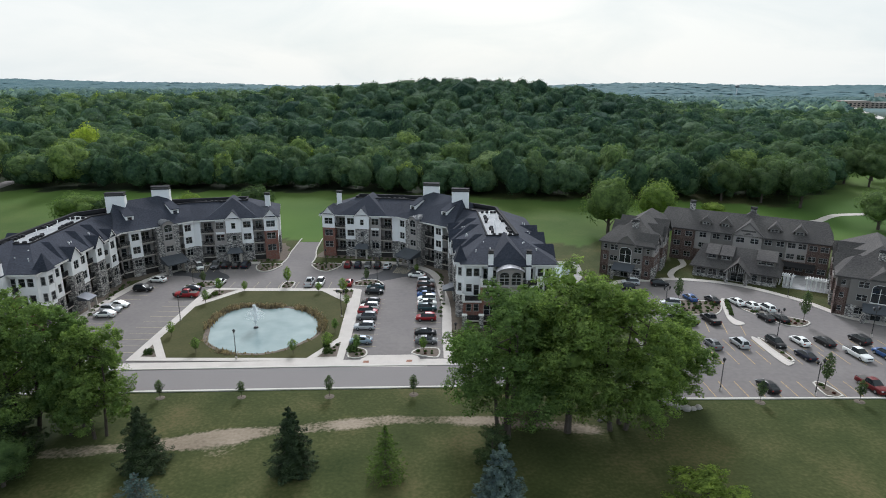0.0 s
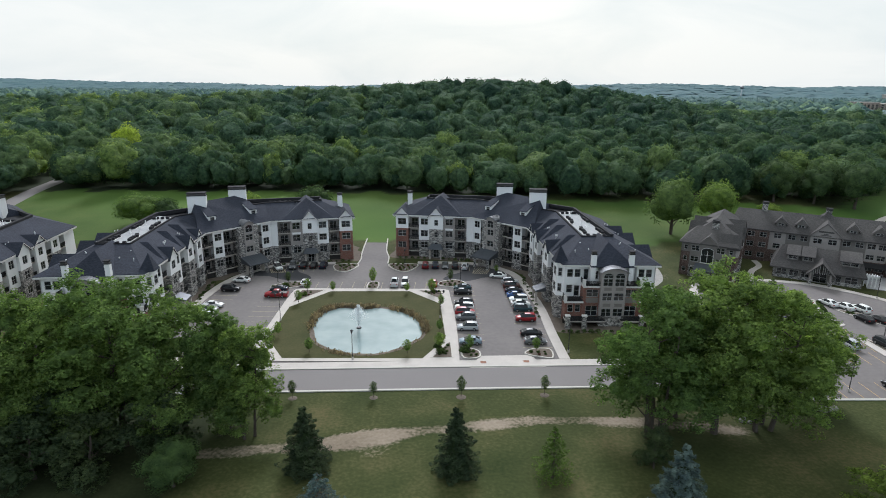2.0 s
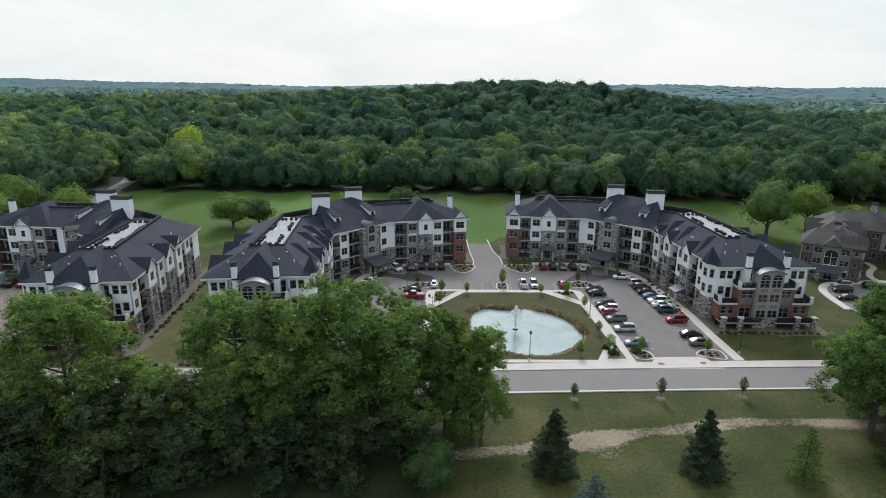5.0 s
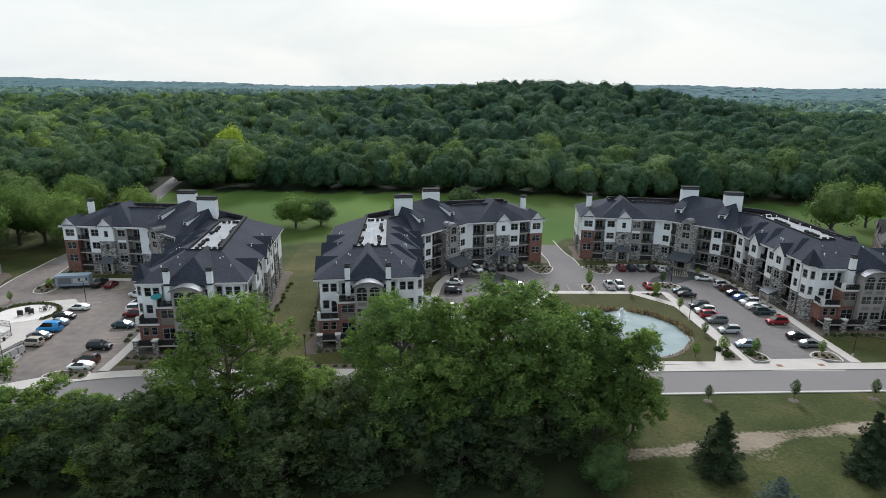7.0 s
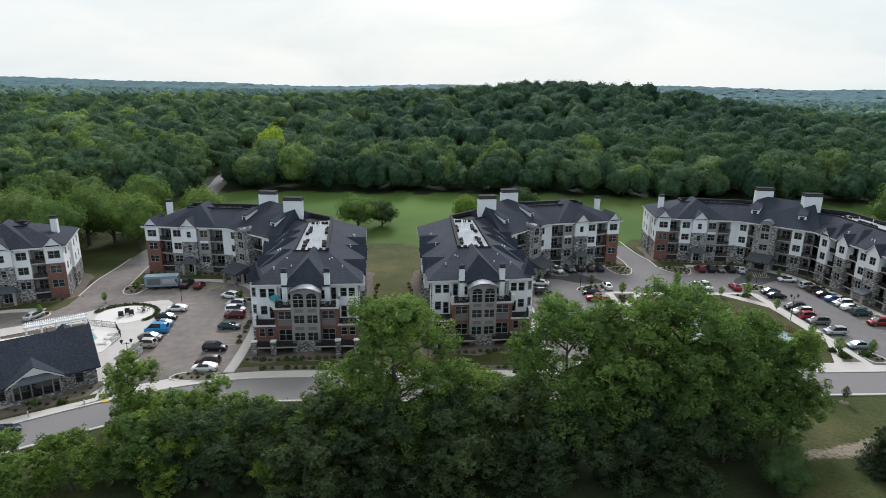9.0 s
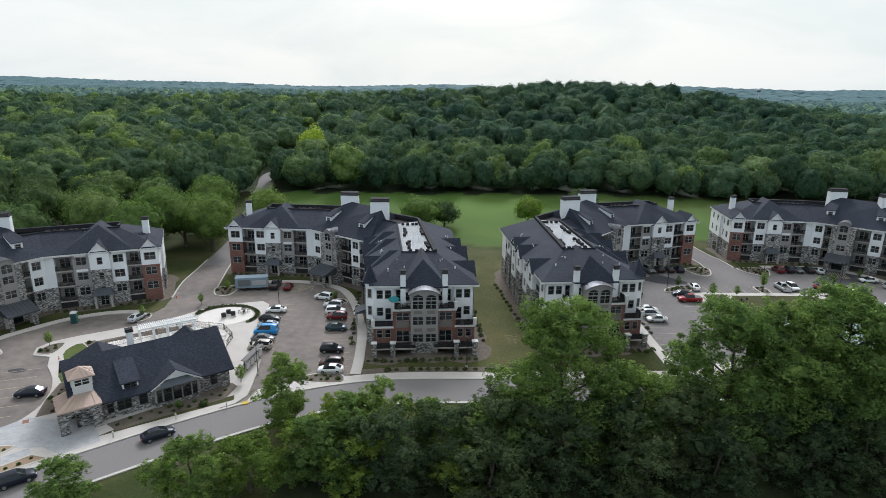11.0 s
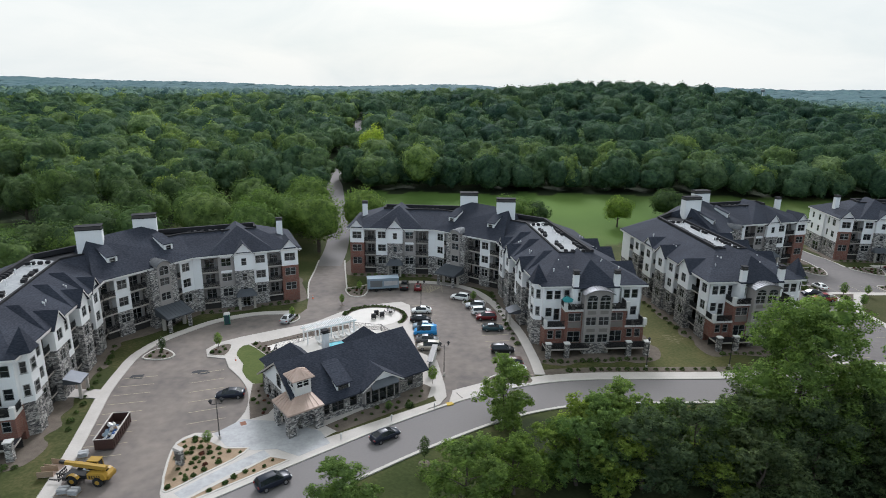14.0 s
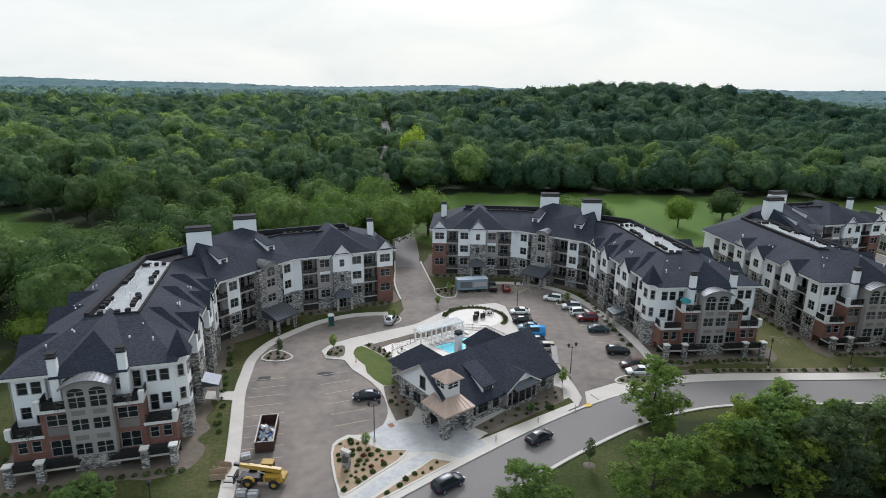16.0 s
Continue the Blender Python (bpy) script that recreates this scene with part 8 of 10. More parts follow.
# ---- lamps, signs, site things ----
def street_lamp(x, y, hgt=5.2, heads=1, a=0):
    r = new("street_lamp")
    bm = bmesh.new()
    bmesh.ops.create_cone(bm, segments=10, radius1=.2, radius2=.16, depth=.5, matrix=Matrix.Translation((0, 0, .25)), cap_ends=True)
    part("base", bm, M_CONC, r)
    bm = bmesh.new()
    bmesh.ops.create_cone(bm, segments=10, radius1=.075, radius2=.05, depth=hgt - .5, matrix=Matrix.Translation((0, 0, (hgt + .5) / 2)), cap_ends=True)
    part("pole", bm, M_RAIL, r)
    for k in range(heads):
        s = 0 if heads == 1 else (-1, 1)[k]
        if heads > 1:
            bm = bmesh.new()
            box(bm, min(0, s * .7), max(0, s * .7), -.03, .03, hgt - .35, hgt - .28)
            part("arm", bm, M_RAIL, r)
        bm = bmesh.new()
        bmesh.ops.create_cone(bm, segments=10, radius1=.12, radius2=.24, depth=.45, matrix=Matrix.Translation((s * .7, 0, hgt + .05)), cap_ends=True)
        bmesh.ops.create_cone(bm, segments=10, radius1=.3, radius2=.04, depth=.22, matrix=Matrix.Translation((s * .7, 0, hgt + .38)), cap_ends=True)
        part("lantern", bm, M_RAIL, r)
    r.matrix_basis = pose(x, y, 0.1, 0, 0, a)
    return tagged(r, "black post-top street lamp on a concrete foot", "street lamp", "street lamps")


l1, l2 = street_lamp(-36.0, 94.4), street_lamp(-20.8, 113.8, 5.6, 2)
for x, y in ((2.4, 97.7), (-130.5, 117.5), (-110, 92.4), (-95.5, 92.8), (-197.5, 55.6), (78.6, 126.6), (-30, 146), (44, 84)):
    copy_thing(l1, pose(x, y, 0.1))
for x, y in ((-15.9, 137.0), (-59.7, 134.3), (-53.2, 111.8), (-149.1, 120.4), (-144.7, 89.4), (-175.2, 71.2), (63.9, 104), (82.6, 105), (58.2, 82.6), (46.9, 116.4)):
    copy_thing(l2, pose(x, y, 0.1, 0, 0, 20))


def dumpster():
    r = new("roll_off_dumpster")
    W, Lh, H = 2.3, 3.3, 1.7
    bm = bmesh.new()
    box(bm, -W / 2, W / 2, -Lh, Lh, .25, .4)
    for s in (-1, 1):
        box(bm, min(s * W / 2, s * (W / 2 - .08)), max(s * W / 2, s * (W / 2 - .08)), -Lh, Lh, .4, H)
        box(bm, -W / 2 + .08, W / 2 - .08, min(s * Lh, s * (Lh - .08)), max(s * Lh, s * (Lh - .08)), .4, H)
        for i in range(9):
            y = -Lh + .3 + i * .75
            box(bm, min(s * W / 2, s * (W / 2 + .07)), max(s * W / 2, s * (W / 2 + .07)), y, y + .12, .3, H)
    part("hopper", bm, PAINTS["rust"], r)
    bm = bmesh.new()
    ribbon(bm, [(-W / 2, -Lh), (W / 2, -Lh), (W / 2, Lh), (-W / 2, Lh)], -.06, .1, H, H + .1, True)
    part("rim", bm, M_CONC, r)
    for sx in (-.8, .8):
        for sy in (-2.4, 2.4):
            bm = bmesh.new()
            bmesh.ops.create_cone(bm, segments=10, radius1=.14, radius2=.14, depth=.2, matrix=Matrix.Translation((sx, sy, .14)) @ Matrix.Rotation(radians(90), 4, "Y"), cap_ends=True)
            part("wheel", bm, M_TYRE, r)
    rg = random.Random(4)
    for i in range(46):
        bm = bmesh.new()
        a, b, c = rg.uniform(.1, .45), rg.uniform(.1, .35), rg.uniform(.05, .2)
        m = Matrix.Translation((rg.uniform(-.8, .8), rg.uniform(-2.2, 1.2), .6 + rg.uniform(0, .7))) @ Euler((rg.uniform(-1, 1), rg.uniform(-1, 1), rg.uniform(0, 6))).to_matrix().to_4x4()
        box(bm, -a, a, -b, b, -c, c, m)
        part("rubbish", bm, rg.choice([M_TRIM, M_STUCCO, PAINTS["blue"], M_TAN, PAINTS["paleblue"], M_TANMULCH]), r)
    r.matrix_basis = pose(-189.6, 71.8, 0.03, 0, 0, 8)
    tagged(r, "rusty brown roll-off dumpster half full of building rubbish", "dumpster")


def telehandler():
    r = new("telehandler")
    Y, D = PAINTS["yellow"], M_RAIL
    bm = bmesh.new()
    box(bm, -2.5, 2.4, -.55, .55, .62, 1.1)
    box(bm, -2.9, -2.4, -.9, .9, .55, .95)
    part("chassis", bm, D, r)
    bm = bmesh.new()
    vs = box(bm, .3, 2.6, -1.1, -.2, .95, 1.75)
    for v in vs[4:]:
        v.co.x = min(v.co.x, 2.25)
    bmesh.ops.bevel(bm, geom=list(bm.edges), offset=.08, segments=2, affect="EDGES")
    part("engine_cover", bm, Y, r)
    bm = bmesh.new()
    for k in range(5):
        box(bm, .6 + k * .3, .75 + k * .3, -1.115, -1.09, 1.1, 1.55)
    part("grille", bm, D, r)
    bm = bmesh.new()
    box(bm, 1.9, 2.75, -.7, .9, .7, 1.3)
    bmesh.ops.bevel(bm, geom=list(bm.edges), offset=.1, segments=2, affect="EDGES")
    part("counterweight", bm, Y, r)
    for sx in (-1.55, 1.55):
        for s in (-1, 1):
            bm = bmesh.new()
            for k in range(5):
                a0, a1 = math.pi * (.12 + .152 * k), math.pi * (.12 + .152 * (k + 1))
                q = [(sx + math.cos(a) * .82, .66 + math.sin(a) * .82) for a in (a0, a1)]
                bm.faces.new([bm.verts.new((x, y, z)) for (x, z), y in ((q[0], s * .7), (q[0], s * 1.2), (q[1], s * 1.2), (q[1], s * .7))])
            part("mudguard", bm, Y, r)
    bm = bmesh.new()
    vs = box(bm, -.5, 1.1, .2, 1.1, 1.1, 2.5)
    for v in vs[4:]:
        v.co.x = -.2 if v.co.x < 0 else 1.0
    part("cab", bm, M_CARGLASS, r)
    bm = bmesh.new()
    box(bm, -.3, 1.1, .15, 1.15, 2.5, 2.62)
    for x, xt in ((-.5, -.2), (1.1, 1.0)):
        for y in (.22, 1.08):
            vs = box(bm, x - .05, x + .05, y - .05, y + .05, 1.1, 2.5)
            for v in vs[4:]:
                v.co.x += xt - x
    part("cab_frame", bm, Y, r)
    m = Matrix.Translation((2.3, -.2, 2.05)) @ Matrix.Rotation(radians(6), 4, "Y") @ Matrix.Rotation(radians(180), 4, "Z")
    for nm, x0, x1, w, mt in (("boom", 0, 3.9, .26, Y), ("boom_stage", 3.9, 5.0, .21, Y), ("boom_tip", 5.0, 5.7, .17, D)):
        bm = bmesh.new()
        box(bm, x0, x1, -w, w, -w, w, m)
        bmesh.ops.bevel(bm, geom=list(bm.edges), offset=.03, segments=1, affect="EDGES")
        part(nm, bm, mt, r)
    bm = bmesh.new()
    tube_ = ((1.2, -.2, 1.3), (-.6, -.2, 1.75))
    a, b = Vector(tube_[0]), Vector(tube_[1])
    bmesh.ops.create_cone(bm, segments=10, radius1=.09, radius2=.09, depth=(b - a).length, cap_ends=True, matrix=Matrix.Translation((a + b) / 2) @ (b - a).to_track_quat("Z", "Y").to_matrix().to_4x4())
    part("lift_ram", bm, M_STEEL, r)
    bm = bmesh.new()
    for y in (-.75, .35):
        box(bm, -4.6, -3.3, y - .08, y + .08, .45, .53)
    part("forks", bm, D, r)
    bm = bmesh.new()
    for z in (.45, .9, 1.35):
        box(bm, -3.36, -3.24, -1.0, .6, z, z + .1)
    for k in range(6):
        box(bm, -3.34, -3.26, -1.0 + k * .3, -.94 + k * .3, .45, 1.4)
    part("fork_carriage", bm, D, r)
    for sx in (-1.55, 1.55):
        for s in (-1, 1):
            m = Matrix.Translation((sx, s * .95, .64)) @ Matrix.Rotation(radians(90), 4, "X")
            bm = bmesh.new()
            bmesh.ops.create_cone(bm, segments=20, radius1=.64, radius2=.64, depth=.46, matrix=m, cap_ends=True)
            bmesh.ops.bevel(bm, geom=[e for e in bm.edges if len(e.link_faces) == 2 and max(len(f.verts) for f in e.link_faces) > 4], offset=.07, segments=2, affect="EDGES")
            w = part("wheel", bm, M_TYRE, r)
            bm = bmesh.new()
            bmesh.ops.create_cone(bm, segments=14, radius1=.33, radius2=.28, depth=.5, matrix=m, cap_ends=True)
            part("rim", bm, Y, w)
    r.matrix_basis = pose(-187.6, 62.6, 0.03, 0, 0, -4)
    tagged(r, "yellow telescopic handler standing on the asphalt", "telehandler")
    for i, (dx, dy, a) in enumerate(((-.0, 0, 10), (0.1, 1.4, -8))):
        c = new("plywood_crate")
        bm = bmesh.new()
        box(bm, -.9, .9, -.6, .6, 0, .06)
        part("floor", bm, M_COPPER, c)
        for s in (-1, 1):
            bm = bmesh.new()
            box(bm, -.9, .9, min(s * .6, s * .55), max(s * .6, s * .55), .06, .8)
            part("side", bm, M_TANMULCH, c)
        c.matrix_basis = pose(-193.4 + dx, 63.6 + dy, .16, 0, 0, a)
        tagged(c, "open tan plywood crate on the walk", "crate", "crates on the walk")


def pallet_stack(x, y, a):
    """Pale sacks strapped on a slatted pallet."""
    r = new("loaded_pallet")
    for k in range(5):
        bm = bmesh.new()
        box(bm, -.6, .6, -.5 + k * .23, -.4 + k * .23, .10, .13)
        part("slat", bm, M_TANMULCH, r)
    for k in (-.5, 0, .5):
        bm = bmesh.new()
        box(bm, k - .05, k + .05, -.5, .52, 0, .10)
        part("bearer", bm, M_TANMULCH, r)
    for i in range(3):
        for j in range(2):
            bm = bmesh.new()
            box(bm, -.58, .58, -.5 + j * .51, -.01 + j * .51, .13 + i * .2, .32 + i * .2)
            bmesh.ops.bevel(bm, geom=list(bm.edges), offset=.07, segments=2, affect="EDGES")
            part("sack", bm, M_PAVER, r)
    r.matrix_basis = pose(x, y, 0.03, 0, 0, a)
    tagged(r, "pale grey sacks stacked on a timber pallet", "pallet", "pallets on the court")


pallet_stack(-189.6, 60.4, 8)
pallet_stack(-188.2, 60.2, -4)
pallet_stack(-191.2, 67.4, 20)


def portable_toilet(x, y):
    r = new("portable_toilet")
    bm = bmesh.new()
    vs = box(bm, -.55, .55, -.55, .55, .1, 2.05)
    part("cabin", bm, PAINTS["green"], r)
    bm = bmesh.new()
    vs = box(bm, -.6, .6, -.6, .6, 2.05, 2.3)
    for v in vs[4:]:
        v.co.x *= .75
        v.co.y *= .75
    part("roof", bm, M_TRIM, r)
    bm = bmesh.new()
    box(bm, -.42, .42, -.575, -.555, .2, 1.95)
    part("door", bm, PAINTS["teal"], r)
    bm = bmesh.new()
    box(bm, -.6, .6, -.6, .6, 0, .1)
    part("skid", bm, M_RAIL, r)
    r.matrix_basis = pose(x, y, .03, 0, 0, 15)
    tagged(r, "green portable toilet with white roof", "portable toilet")


def moving_trailer():
    r = new("box_trailer")
    bm = bmesh.new()
    box(bm, -3.6, 3.6, -1.2, 1.2, .75, 3.1)
    part("box", bm, PAINTS["paleblue"], r, "grey-blue printed trailer box")
    bm = bmesh.new()
    box(bm, -3.66, 3.66, -1.26, 1.26, 3.1, 3.2)
    part("roof", bm, PAINTS["paleblue"], r)
    bm = bmesh.new()
    box(bm, -3.0, -.2, -1.225, -1.205, 1.2, 2.7)
    part("panel", bm, PAINTS["grey"], r)
    bm = bmesh.new()
    box(bm, .2, 3.3, -1.225, -1.205, 1.4, 2.5)
    part("panel", bm, M_STEEL, r)
    for x in (-1.6, 1.6):
        for s in (-1, 1):
            bm = bmesh.new()
            bmesh.ops.create_cone(bm, segments=14, radius1=.42, radius2=.42, depth=.3, matrix=Matrix.Translation((x, s * 1.0, .42)) @ Matrix.Rotation(radians(90), 4, "X"), cap_ends=True)
            part("wheel", bm, M_TYRE, r)
    bm = bmesh.new()
    box(bm, -3.4, 3.4, -.9, .9, .5, .75)
    part("chassis", bm, M_RAIL, r)
    r.matrix_basis = pose(-158.2, 131.6, .03, 0, 0, 10)
    tagged(r, "grey-blue box trailer with printed side, parked at the kerb", "trailer")


dumpster()
telehandler()
portable_toilet(-187.4, 111.0)
moving_trailer()


def monument_sign():
    r = new("monument_sign")
    bm = bmesh.new()
    box(bm, -.5, .5, -.25, .25, 0, 2.0)
    part("pillar", bm, M_STONE, r)
    bm = bmesh.new()
    vs = box(bm, -.6, .6, -.32, .32, 2.0, 2.2)
    vs[4].co.z = vs[7].co.z = 2.5
    part("cap", bm, M_CONC, r)
    bm = bmesh.new()
    box(bm, -.38, .38, -.28, -.25, .7, 1.6)
    part("plate", bm, M_FRAME, r)
    r.matrix_basis = pose(-178.2, 65.6, .18, 0, 0, -20)
    tagged(r, "slim stone entrance sign in the tan bed", "sign")


monument_sign()


def mail_kiosk():
    r = new("mailbox_kiosk")
    for i in range(4):
        bm = bmesh.new()
        y = -2.4 + i * 1.6
        box(bm, -.3, .3, y - .7, y + .7, .45, 1.6)
        c = part("mailbox_unit", bm, M_STEEL, r)
        bm = bmesh.new()
        for k in range(4):
            for j in range(3):
                box(bm, .3, .32, y - .62 + j * .42, y - .24 + j * .42, .5 + k * .27, .73 + k * .27)
        part("mailbox_doors", bm, M_TRIM, c)
        bm = bmesh.new()
        box(bm, -.12, .12, y - .12, y + .12, 0, .45)
        part("pedestal", bm, M_FRAME, r)
    bm = bmesh.new()
    box(bm, -.5, .5, -3.4, 3.4, 2.15, 2.24)
    part("roof", bm, M_FRAME, r)
    for y in (-3.2, 3.2):
        bm = bmesh.new()
        box(bm, -.06, .06, y - .06, y + .06, 0, 2.15)
        part("post", bm, M_RAIL, r)
    r.matrix_basis = pose(-146.6, 93.2, .15, 0, 0, -8)
    tagged(r, "grey covered cluster mailboxes on the walk", "mailboxes")


mail_kiosk()

# fountain in the pond: nozzle and a fan of fine drops
r = new("fountain")
bm = bmesh.new()
bmesh.ops.create_cone(bm, segments=14, radius1=.55, radius2=.4, depth=.3, matrix=Matrix.Translation((0, 0, .1)), cap_ends=True)
part("float", bm, M_RAIL, r)
rng = np.random.default_rng(9)
nd = 9000
th = rng.uniform(0, 2 * np.pi, nd)
tt = rng.uniform(0, 1, nd) ** 0.8
out_ = rng.choice([0.25, 0.8, 1.5], nd, p=[0.5, 0.3, 0.2]) * rng.uniform(0.6, 1.15, nd)
rise_ = 4.9 - 1.4 * out_
rr_ = tt * out_ * 1.25
zz_ = .3 + rise_ * (4 * 0.56 * tt - 4 * 0.56 * 0.56 * tt * tt) * rng.uniform(.75, 1, nd)
pts = np.stack([np.cos(th) * rr_, np.sin(th) * rr_, np.maximum(zz_, .12)], -1)
v, f = leaf_cards(pts, rng.normal(0, 1, (nd, 3)), np.full(nd, .05), rng)
M_SPRAY = surface("water_spray", (0.8, 0.84, 0.85), (0.9, 0.92, 0.93), 1, .1, .2, 0, .5, 0)
sprd = new("spray", raw_mesh("spray", v, f, M_SPRAY))
sprd.parent = r
r.matrix_basis = pose(-36.8, 108.3, 0.06)
tagged(r, "floating fountain throwing a tall white spray in the pond", "fountain")

# boulders beside the east car park
rg = random.Random(12)
bproto = []
for k in range(3):
    bm = bmesh.new()
    bmesh.ops.create_icosphere(bm, subdivisions=2, radius=1)
    for vtx in bm.verts:
        vtx.co *= 1 + .25 * noise.noise(vtx.co * 1.3 + Vector((k * 7, 0, 0)))
        vtx.co.z *= .7
    bproto.append(part("boulder", bm, surface("boulder_stone", (0.24, 0.22, 0.20), (0.42, 0.39, 0.36), .8, .15, .9, 0, .2, .4), smooth=True))
for k, (x, y, s) in enumerate([(32.4, 82.6, .7), (33.0, 81.4, .55), (33.6, 80.2, .8), (34.4, 79.4, .6), (35.4, 78.8, .65), (36.4, 78.4, .75), (37.5, 78.4, .5), (38.4, 78.8, .55), (23.4, 76.0, .4), (24.2, 75.6, .35), (22.8, 75.4, .4), (23.8, 75.0, .3)]):
    b = bproto[k] if k < 3 else copy_thing(bproto[k % 3], Matrix.Identity(4))
    b.matrix_basis = Matrix.LocRotScale((x, y, s * .35), Euler((0, 0, k * 1.3)), (s, s, s))
    tagged(b, "rounded grey fieldstone boulder in a mulch edge", "boulder", "boulders at the car park")


# houses among the trees
def cottage(x, y, a, w=12, dp=8, mat=None):
    r = new("house")
    z = float(terrain(x, y))
    bm = bmesh.new()
    box(bm, -w / 2, w / 2, -dp / 2, dp / 2, -1, 3.2)
    for s in (-1, 1):
        vs = [bm.verts.new(q) for q in ((s * w / 2, -dp / 2, 3.2), (s * w / 2, dp / 2, 3.2), (s * w / 2, 0, 5.8))]
        bm.faces.new(vs)
    part("wall", bm, mat or M_TAN, r)
    bm = bmesh.new()
    for s in (-1, 1):
        vs = [bm.verts.new(q) for t in (0, .2) for q in ((-w / 2 - .5, s * (dp / 2 + .6), 2.85 + t), (w / 2 + .5, s * (dp / 2 + .6), 2.85 + t), (w / 2 + .5, 0, 5.9 + t), (-w / 2 - .5, 0, 5.9 + t))]
        for fc in ((0, 1, 2, 3), (4, 5, 6, 7), (0, 1, 5, 4), (1, 2, 6, 5), (3, 0, 4, 7)):
            bm.faces.new([vs[i] for i in fc])
    bmesh.ops.recalc_face_normals(bm, faces=bm.faces)
    part("roof", bm, M_BROWNSH, r)
    for i in range(3):
        fm, pm = window_meshes(1.4, 1.3)
        wob_ = new("window", fm)
        wob_.parent, wob_.matrix_basis = r, pose(-w / 3 + i * w / 3, -dp / 2 - .03, 1.1)
        pn = new("pane", pm)
        pn.parent = wob_
    r.matrix_basis = pose(x, y, z, 0, 0, a)
    tagged(r, "low house half hidden among the trees", "house", "houses in the woods")


HOMES = [(-214, 352, 10), (-80, 318, -20), (-236, 344, 30), (-335, 262, 15), (-352, 300, -10), (-306, 228, 30), (-180, 366, 0), (-60, 306, 10), (-262, 420, 5), (-140, 410, 20)]
for i, (x, y, a) in enumerate(HOMES):
    cottage(x, y, a, mat=(M_TAN, M_STUCCO, M_GREY)[i % 3])


# far things: a highway, an office block and a water tower on the plain
def draped(name, pts, w, lift, mat, label, cat):
    bm = bmesh.new()
    line = smooth(pts, 6)
    v = [[bm.verts.new((*q, float(terrain(*q)) + lift)) for q in offset(line, o)] for o in (-w / 2, w / 2)]
    for i in range(len(line) - 1):
        bm.faces.new((v[0][i], v[0][i + 1], v[1][i + 1], v[1][i]))
    bmesh.ops.recalc_face_normals(bm, faces=bm.faces)
    return tagged(part(name, bm, mat), label, cat, kind="structure")


draped("highway", [(420, 560), (488, 662), (590, 850), (690, 1030), (760, 1130), (860, 1240)], 26, 1.2, M_KERB, "pale concrete highway across the distant plain", "road")
draped("west_path", [(-420, 175), (-330, 174.4), (-295, 173.2), (-278, 173.4), (-264, 172.4), (-250, 169)], 2.6, 0.12, M_CONC, "pale path crossing a clearing in the woods", "path")
for i, (x, y) in enumerate([(470, 640), (505, 690), (530, 745), (560, 790), (600, 862), (628, 925), (662, 972)]):
    park(("van", "suv", "van", "sedan")[i % 4], ("white", "white", "silver", "grey")[i % 4], x + (4 if i % 2 else -5), y, 62, float(terrain(x, y)) + 1.3, "on the distant highway")


def office_block():
    """A long tan brick block of three storeys with rows of dark windows and a set-back upper floor."""
    r = new("office_building")
    tan = brick_material("tan_brick", (0.30, 0.245, 0.205), (0.36, 0.30, 0.25))
    fm, pm = window_meshes(4.2, 2.6)
    for x0, x1, d, hgt in ((0, 46, 30, 17), (46, 104, 34, 14), (104, 150, 30, 17)):
        bm = bmesh.new()
        box(bm, x0, x1, -d / 2, d / 2, -4, hgt)
        part("wall", bm, tan, r)
        bm = bmesh.new()
        box(bm, x0 - .6, x1 + .6, -d / 2 - .6, d / 2 + .6, hgt, hgt + 1.2)
        part("cornice", bm, M_TAN, r)
        for k in range(int((x1 - x0) / 7.4)):
            for z in (1.2, 5.6, 10.0):
                w = new("window", fm)
                w.parent, w.matrix_basis = r, pose(x0 + 4.2 + k * 7.4, -d / 2 - .05, z)
                q = new("pane", pm)
                q.parent = w
    r.matrix_basis = pose(762, 1168, float(terrain(762, 1168)), 0, 0, -6) @ Matrix.Diagonal((1, 1, 0.78, 1))
    tagged(r, "long tan brick office block beside the distant highway", "office building")


office_block()


def water_tower(x, y):
    r = new("water_tower")
    bm = bmesh.new()
    bmesh.ops.create_cone(bm, segments=12, radius1=2.2, radius2=1.7, depth=34, matrix=Matrix.Translation((0, 0, 17)), cap_ends=True)
    part("stem", bm, M_STEEL, r)
    bm = bmesh.new()
    bmesh.ops.create_uvsphere(bm, u_segments=18, v_segments=10, radius=1, matrix=Matrix.Translation((0, 0, 36)) @ Matrix.Diagonal((8, 8, 5.5, 1)))
    part("tank", bm, M_BARREL, r)
    r.matrix_basis = pose(x, y, float(terrain(x, y)))
    tagged(r, "grey water tower far off on the horizon", "water tower")


water_tower(1104, 2300)


# ---- small things: paving pads, path bollards, cones, deck furniture ----
PADS_YELLOW = [(-144.0, 80.4, 20)]
PADS_RUST = [(-173.2, 74.9, -60), (-13.2, 93.5, 0), (-5.7, 93.9, 0)]
BOLLARDS = [(-158.9, 71.1), (-152.4, 75.7), (-146.3, 79.0)]
CONES = [(-180.5, 94.5), (-173.3, 125.5)]
M_PADY = surface("yellow_tactile", (0.50, 0.34, 0.06), (0.60, 0.42, 0.09), 0.5, 0.06, 0.8, 0, 0.3, 0.2)
M_PADR = surface("rust_tactile", (0.22, 0.10, 0.065), (0.28, 0.13, 0.085), 0.5, 0.06, 0.8, 0, 0.3, 0.2)
M_CONE = surface("orange_plastic", (0.60, 0.12, 0.04), (0.68, 0.15, 0.05), 0.5, 0.1, 0.6, 0, 0.3, 0)


